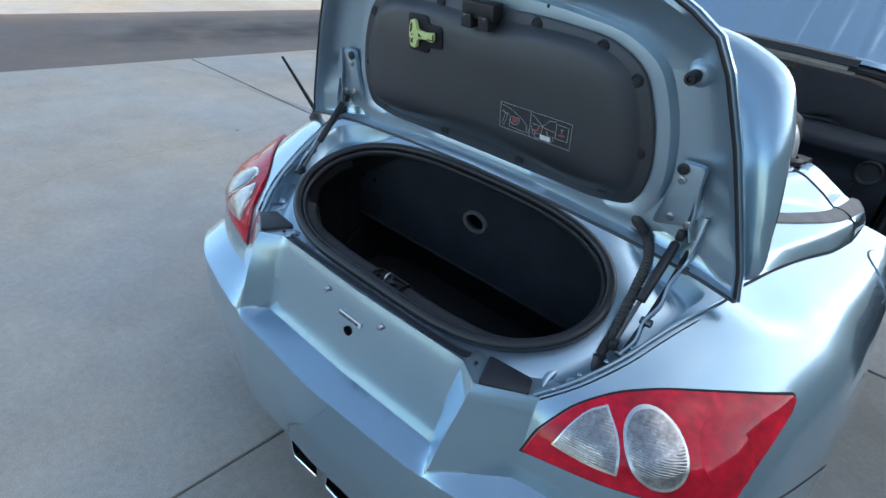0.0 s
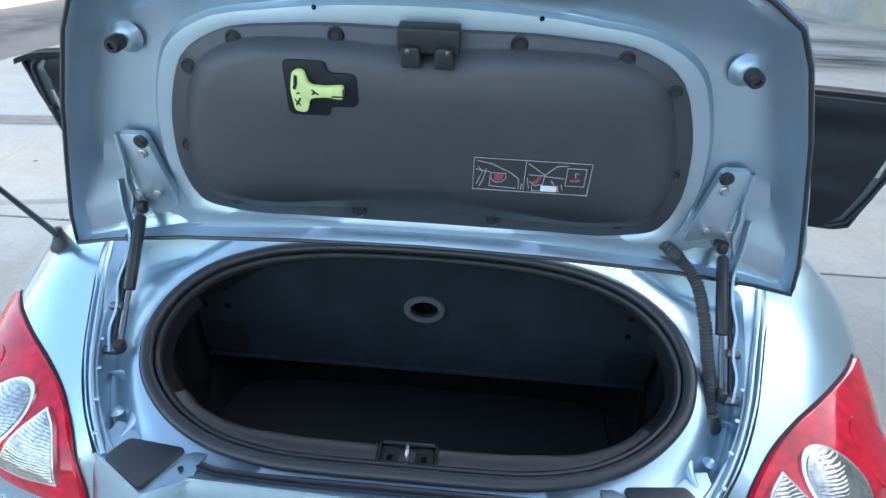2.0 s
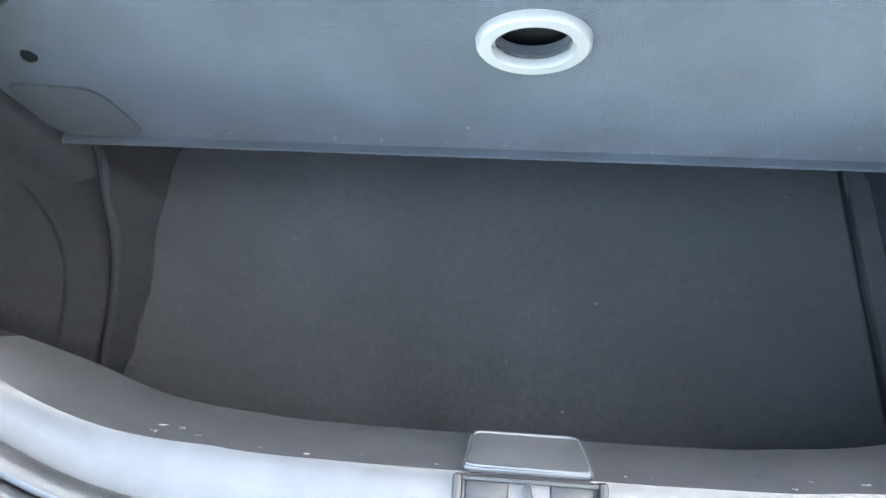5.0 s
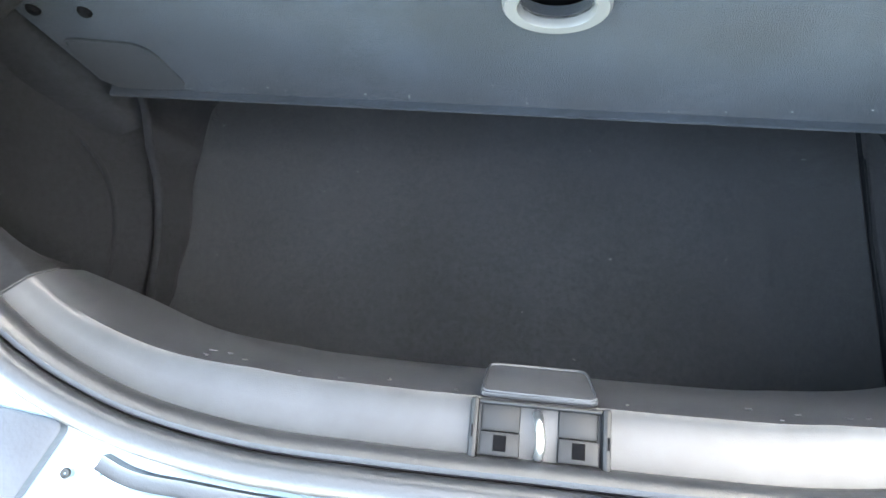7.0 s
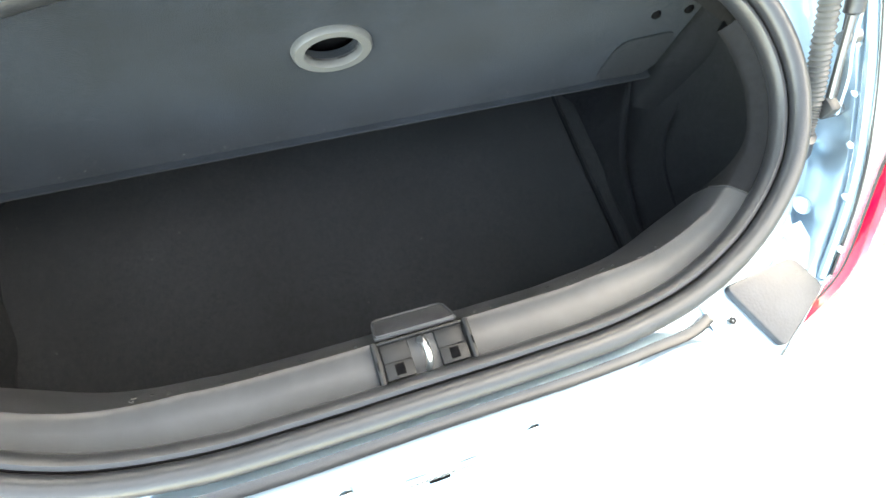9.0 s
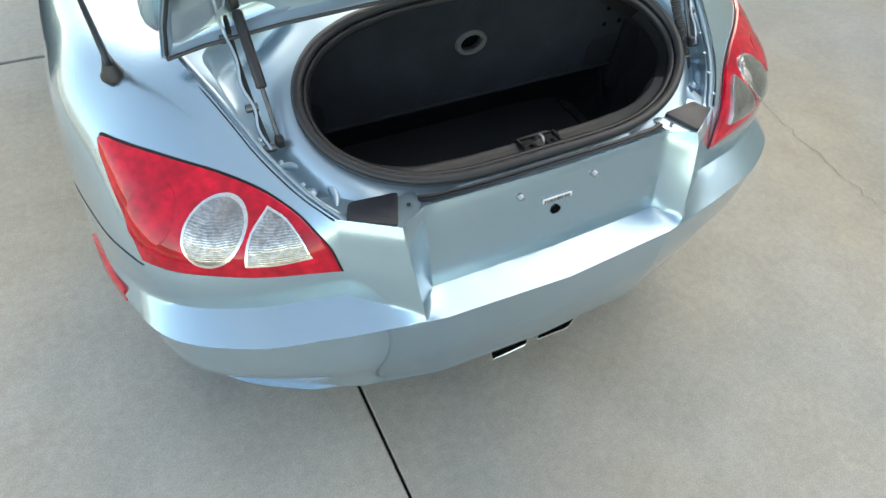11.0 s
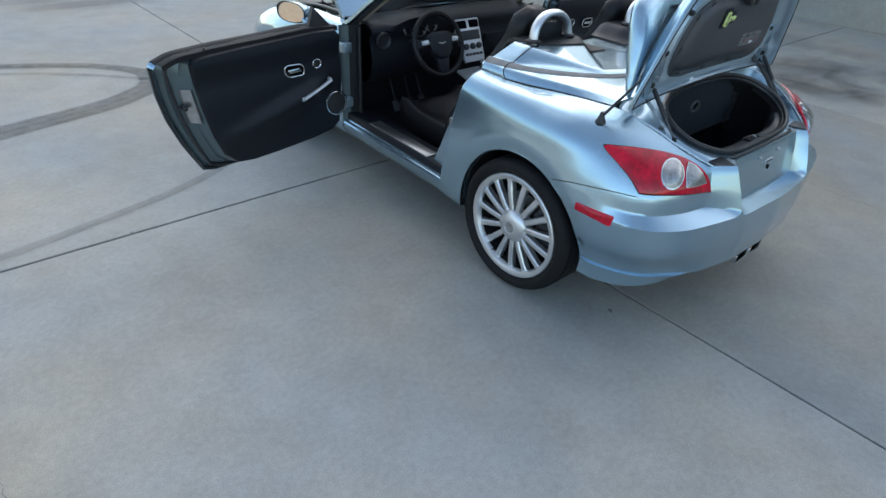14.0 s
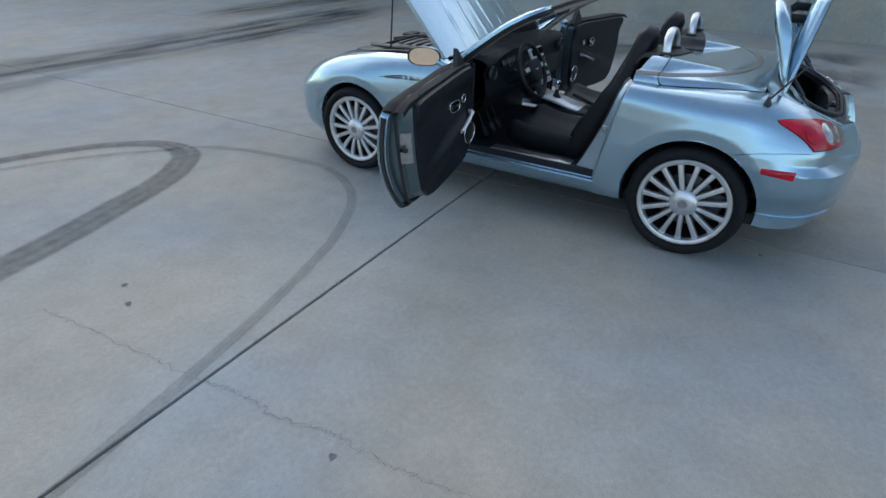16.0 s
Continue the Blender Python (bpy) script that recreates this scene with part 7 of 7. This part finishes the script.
part("bay_seal", tube(spline([V(-.60, 1.75, .895), V(-.58, 2.1, .885), V(-.55, 2.5, .835), V(-.46, 2.78, .765), V(0, 2.96, .70), V(.46, 2.78, .765), V(.55, 2.5, .835), V(.58, 2.1, .885), V(.60, 1.75, .895)], 8), .012, 8), RUBBER, bay)
bm = box((1.36, .20, .03), (0, 1.74, .878), .01)
part("scuttle", bm, BLACK_PLASTIC, car, "black scuttle panel below the windscreen")

# bonnet, raised on its rear hinges
HB = V(0, 1.69, .905)
HU = V(0, math.cos(radians(HOOD_ANGLE)), math.sin(radians(HOOD_ANGLE)))
HN = V(0, -math.sin(radians(HOOD_ANGLE)), math.cos(radians(HOOD_ANGLE)))


def hood_at(x, s, lift):
    return HB + V(x, 0, 0) + HU * s + HN * lift


def hood_w(s):
    return .69 - .06 * (s / 1.28) - .17 * max(0, (s - .95) / .33) ** 2


rows, under = [], []
for i in range(31):
    s = 1.28 * i / 30
    w = hood_w(s)
    row, urow = [], []
    for j in range(-40, 41):
        x = w * j / 40
        crown = .050 * (1 - (j / 40) ** 2) - .05 * max(0, (s - .9) / .38) ** 2
        strake = 0
        for c in (.075, .245, .415):
            strake = max(strake, .007 * max(0, 1 - abs(abs(x) - c * (1 - .25 * s)) / .010))
        row.append(hood_at(x, s, crown + strake * min(1, s / .1) * min(1, (1.28 - s) / .15)))
        urow.append(hood_at(x, s, crown - .030))
    rows.append(row)
    under.append(urow)
bm = grid(rows)
grid(under, flip=True, bm=bm)
grid([rows[0], under[0]], bm=bm)
grid([rows[-1], under[-1]], bm=bm)
grid([[r[0] for r in rows], [r[0] for r in under]], bm=bm)
grid([[r[-1] for r in rows], [r[-1] for r in under]], bm=bm)
bmesh.ops.remove_doubles(bm, verts=bm.verts, dist=1e-5)
bmesh.ops.recalc_face_normals(bm, faces=bm.faces)
part("bonnet", bm, PAINT, car, "raised silver-blue bonnet with long pressed ribs", angle=50)
for sx in (-1,):
    a = V(sx * .494, 2.29, .836)
    b = hood_at(sx * .50, .78, -.03)
    part("bonnet_stay", tube([a, a.lerp(b, .5), b], .006, 8), RUBBER, car, "thin black bonnet stay")

# ---- doors, standing open ----
DOOR = [(.930, .40), (.985, .362), (1.15, .345), (1.38, .338), (1.60, .336), (1.73, .338), (1.788, .352), (1.845, .48), (1.893, .62), (1.925, .76), (1.942, .895), (1.925, .918), (1.86, .940), (1.74, .950), (1.40, .957), (1.10, .963), (.94, .955), (.905, .93), (.898, .75), (.905, .55)]
TRIMO = [(.945, .415), (1.0, .378), (1.15, .362), (1.38, .356), (1.55, .358), (1.64, .372), (1.70, .43), (1.745, .55), (1.775, .68), (1.795, .80), (1.805, .900), (1.80, .925), (1.74, .938), (1.55, .944), (1.40, .947), (1.10, .952), (.955, .944), (.93, .92), (.918, .75), (.925, .55)]
DC = V(1.40, .66, 0)


def door(sx):
    d = thing("door", "", "")
    d.parent = car
    for k in ("label", "category"):
        if k in d:
            del d[k]

    def at(x, z, w):
        """A place on the door: distance from the middle of the car, height, depth outwards from the trim."""
        return V(sx * (x + w * .17), 1.362 - .185 * (x - .95) + w * .98, z)

    angs = [-math.pi + 2 * math.pi * (k + .5) / 110 for k in range(110)]
    angs = sorted(set([round(a, 5) for a in angs] + [round(math.atan2(z - DC.y, x - DC.x), 5) for x, z in DOOR]))

    def ring(half):
        p = [V(x, z, 0) for x, z in half]
        dense = []
        for i in range(len(p)):
            dense += [p[i].lerp(p[(i + 1) % len(p)], j / 6) for j in range(6)]
        return by_angle(dense, angs, DC)
    R, B = ring(DOOR), ring(TRIMO)
    sc = lambda rg, f: [DC + (q - DC) * f for q in rg]

    def curve(q):
        """Outward swell of the skin: fullest at mid height, tucked in at top and sill."""
        t = (q.y - .34) / .62
        return .115 + .055 * math.sin(math.pi * min(1, max(0, t)) ** .8)
    mid1 = [a.lerp(b, .35) for a, b in zip(R, B)]
    rows = [[at(q.x, q.y, curve(q) - .045) for q in sc(R, .978)], [at(q.x, q.y, curve(q) - .018) for q in sc(R, .985)]] + [[at(q.x, q.y, curve(q) - .006 * (f >= 1)) for q in sc(R, f)] for f in (1.0, .99, .95, .85, .7, .5, .25, .02)]
    bm = grid(rows, False, True)
    bmesh.ops.recalc_face_normals(bm, faces=bm.faces)
    part("door_skin", bm, PAINT, d, "silver-blue outer door skin", angle=50)
    mid2 = [a.lerp(b, .75) for a, b in zip(R, B)]
    rows = [[at(q.x, q.y, curve(q) - .016) for q in sc(R, .985)], [at(q.x, q.y, curve(q) - .045) for q in mid1], [at(q.x, q.y, .075) for q in mid1], [at(q.x, q.y, .060) for q in mid2], [at(q.x, q.y, .012) for q in B], [at(q.x, q.y, .006) for q in sc(B, .98)]]
    bm = grid(rows, False, True)
    bmesh.ops.recalc_face_normals(bm, faces=bm.faces)
    # shut face in the same paint, darkened for shade
    part("door_frame", bm, DOOR_EDGE, d, "door shut face with its shade painted into the colour, and rubber seals", angle=40)
    part("door_seal", tube([at(q.x, q.y, .066) for q in mid1], .009, 8, True), RUBBER, d)
    lp = [at(x, z, w) for x, z, w in ((1.80, .79, .020), (1.845, .79, .085), (1.825, .62, .085), (1.775, .62, .020))]
    bm = grid([[lp[0], lp[1]], [lp[3], lp[2]]])
    r = bmesh.ops.extrude_face_region(bm, geom=list(bm.faces))
    bmesh.ops.translate(bm, vec=(sx * .012, -.006, 0), verts=[v for v in r["geom"] if isinstance(v, bmesh.types.BMVert)])
    bmesh.ops.recalc_face_normals(bm, faces=bm.faces)
    part("latch_plate", bm, STEEL, d, "plain metal latch plate on the door edge")
    part("door_latch", box((.025, .05, .022), at(1.842, .705, .05), .006), BLACK_PLASTIC, d)
    part("lock_button", tube([at(1.71, .945, .02), at(1.71, .965, .02)], .005, 8), RUBBER, d)

    def bump(x, z):
        zc = .685 - .25 * (x - 1.02)
        e = min(1, max(0, (x - 1.02) / .12)) * min(1, max(0, (1.74 - x) / .35))
        b = -.042 * e * math.exp(-((z - zc) / (.036 if z > zc else .075)) ** 2)
        b += -.012 * math.exp(-((z - .90) / .05) ** 2)
        b += .012 * math.exp(-((z - .80) / .06) ** 2)
        return b
    rows = [[at(q.x, q.y, .020) for q in B], [at(q.x, q.y, .002) for q in B]] + [[at(q.x, q.y, -.010 + bump(q.x, q.y)) for q in sc(B, f)] for f in (.985, .96, .93, .90, .87, .84, .80, .76, .72, .68, .64, .60, .55, .50, .45, .40, .35, .30, .24, .18, .12, .06, .01)]
    bm = grid(rows, False, True)
    bmesh.ops.recalc_face_normals(bm, faces=bm.faces)
    part("door_trim", bm, TRIM, d, "black leatherette door trim with a moulded armrest", angle=60)

    def dm(x, z, w):
        n = V(0, -1, 0)
        m = Matrix(((sx, 0, 0), (0, 0, -1), (0, 1, 0))).to_4x4()
        m.translation = at(x, z, w)
        return m

    def turned(name, prof, x, z, w, mat, label="", parent=d, squash=1.0):
        bm = lathe(prof, 28, "z")
        if squash != 1:
            bmesh.ops.scale(bm, vec=(1, squash, 1), verts=bm.verts)
        bmesh.ops.transform(bm, matrix=dm(x, z, w), verts=bm.verts)
        bmesh.ops.recalc_face_normals(bm, faces=bm.faces)
        return part(name, bm, mat, parent, label)
    turned("speaker_ring", [(.070, -.004), (.071, .006), (.069, .009), (.065, .009), (.063, .004)], .975, .535, -.016, CHROME, "chrome ring round the door speaker")
    turned("speaker_grille", [(.0005, .009), (.03, .008), (.060, .004)], .975, .535, -.016, BLACK_PLASTIC, "black speaker grille")
    turned("trim_ring", [(.025, -.002), (.026, .006), (.024, .008), (.021, .006)], 1.095, .785, -.008, CHROME, "small chrome ring switch")
    turned("trim_knob", [(.0005, .007), (.015, .006), (.019, .002)], 1.095, .785, -.008, BLACK_PLASTIC)
    hp = round_poly([(-.055, -.028), (.030, -.032), (.055, -.010), (.055, .022), (.035, .032), (-.040, .030), (-.058, .010)], .018, 5)
    hm = dm(1.245, .775, -.002)
    path = [hm @ V(x, y, .010) for x, y in hp]
    part("handle_ring", tube(path, .0042, 8, True), CHROME, d, "chrome surround of the door release")
    bm = prism(hp if sx > 0 else hp, hm, .006)
    bmesh.ops.recalc_face_normals(bm, faces=bm.faces)
    part("handle_recess", bm, VOID, d)
    part("release_lever", prism(round_poly([(-.045, -.006), (.030, -.012), (.040, .008), (-.030, .012)], .006, 3), hm @ Matrix.Translation((0, 0, .008)), .008, .002), CHROME, d, "chrome release lever")
    grip = [at(1.040 + .192 * k / 8, .692 - .067 * k / 8, -.056 - .004 * math.sin(math.pi * k / 8)) for k in range(9)]
    part("pull_handle", sweep(grip, [(.008 * math.cos(a), .013 * math.sin(a)) for a in [k * math.pi / 6 for k in range(12)]], V(0, -1, 0)), SATIN, d, "satin silver pull handle")
    for g in (grip[0], grip[-1]):
        part("handle_end", box((.016, .030, .024), g + V(0, .014, 0), .005), SATIN, d)
    tri_p = [at(x, z, w) for x, z, w in ((.955, .955, .03), (1.105, .955, .03), (1.05, 1.06, .05))]
    tri_q = [q + V(0, .03, 0) for q in tri_p]
    bm = bmesh.new()
    grid([tri_p, tri_q], False, True, bm=bm)
    bm.verts.ensure_lookup_table()
    bm.faces.new([bm.verts[k] for k in range(3)])
    bm.faces.new([bm.verts[3 + k] for k in range(3)])
    bmesh.ops.recalc_face_normals(bm, faces=bm.faces)
    part("mirror_sail", bm, BLACK_PLASTIC, d, "black triangular mirror sail")
    # exterior mirror, turned with the door
    mc = V(sx * 1.065, 1.622, .990)
    swing = Matrix.Rotation(radians(-sx * 20), 3, "Z")      # the glass looks back towards the driver
    rows = []
    for t in [k / 9 for k in range(10)]:
        f = (1 - t ** 2.6) ** .5 if t < 1 else .02
        dx = -.012 + .105 * t
        ring_ = []
        for a in [k * math.pi / 18 for k in range(36)]:
            c, s = math.cos(a), math.sin(a)
            y = .105 * f * math.copysign(abs(c) ** .8, c)
            z = .056 * f * math.copysign(abs(s) ** .8, s)
            ring_.append(mc + swing @ V(-sx * dx, y, z))
        rows.append(ring_)
    bm = grid(rows, False, True)
    bmesh.ops.recalc_face_normals(bm, faces=bm.faces)
    part("mirror_housing", bm, PAINT, d, "silver-blue door mirror housing", angle=60)
    rows = []
    for f, dx in ((1.0, .012), (.96, .016), (.90, .012), (.89, -.004)):
        rows.append([mc + swing @ V(sx * dx, .105 * f * math.copysign(abs(math.cos(a)) ** .8, math.cos(a)), .056 * f * math.copysign(abs(math.sin(a)) ** .8, math.sin(a))) for a in [k * math.pi / 18 for k in range(36)]])
    part("mirror_rim", grid(rows, False, True), BLACK_PLASTIC, d)
    rows = []
    for f in (.90, .6, .3, .01):
        rows.append([mc + swing @ V(sx * (.009 - .056 * .14 * f * math.copysign(abs(math.sin(a)) ** .8, math.sin(a))), .105 * f * math.copysign(abs(math.cos(a)) ** .8, math.cos(a)), .056 * f * math.copysign(abs(math.sin(a)) ** .8, math.sin(a))) for a in [k * math.pi / 18 for k in range(36)]])
    part("mirror_pane", grid(rows, False, True), MIRROR, d, "mirror glass")
    part("mirror_foot", tube(spline([V(sx * 1.03, 1.44, .935), V(sx * 1.03, 1.50, .945), V(sx * 1.03, 1.545, .962)], 5), .022, 10), PAINT, d)
    # black weatherstrips along the window slot, over the door's top edge
    top_line = spline([V(x, z, 0) for x, z in ((.925, .952), (1.10, .9665), (1.40, .9605), (1.74, .9535), (1.86, .9435), (1.925, .9215))], 6)
    rows = [[at(q.x, q.y + dz, w) for w, dz in ((.004, -.020), (.008, .001), (.040, .004), (.060, -.002), (.075, .004), (.110, .003), (.124, -.004), (.125, -.016))] for q in top_line]
    bm = grid(rows)
    bmesh.ops.recalc_face_normals(bm, faces=bm.faces)
    part("weatherstrip", bm, TYRE, d, "black rubber weatherstrip along the window slot", angle=30)
    # black strip round the shut flange, standing in for the shade on it
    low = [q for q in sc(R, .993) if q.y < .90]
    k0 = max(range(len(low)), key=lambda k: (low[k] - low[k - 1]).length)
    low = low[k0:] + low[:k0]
    part("dark_edge_strip", sweep([at(q.x, q.y, curve(q) - .026) for q in low], [(-.007, -.010), (.007, -.010), (.007, .010), (-.007, .010)], V(0, 1, 0)), RUBBER, d)


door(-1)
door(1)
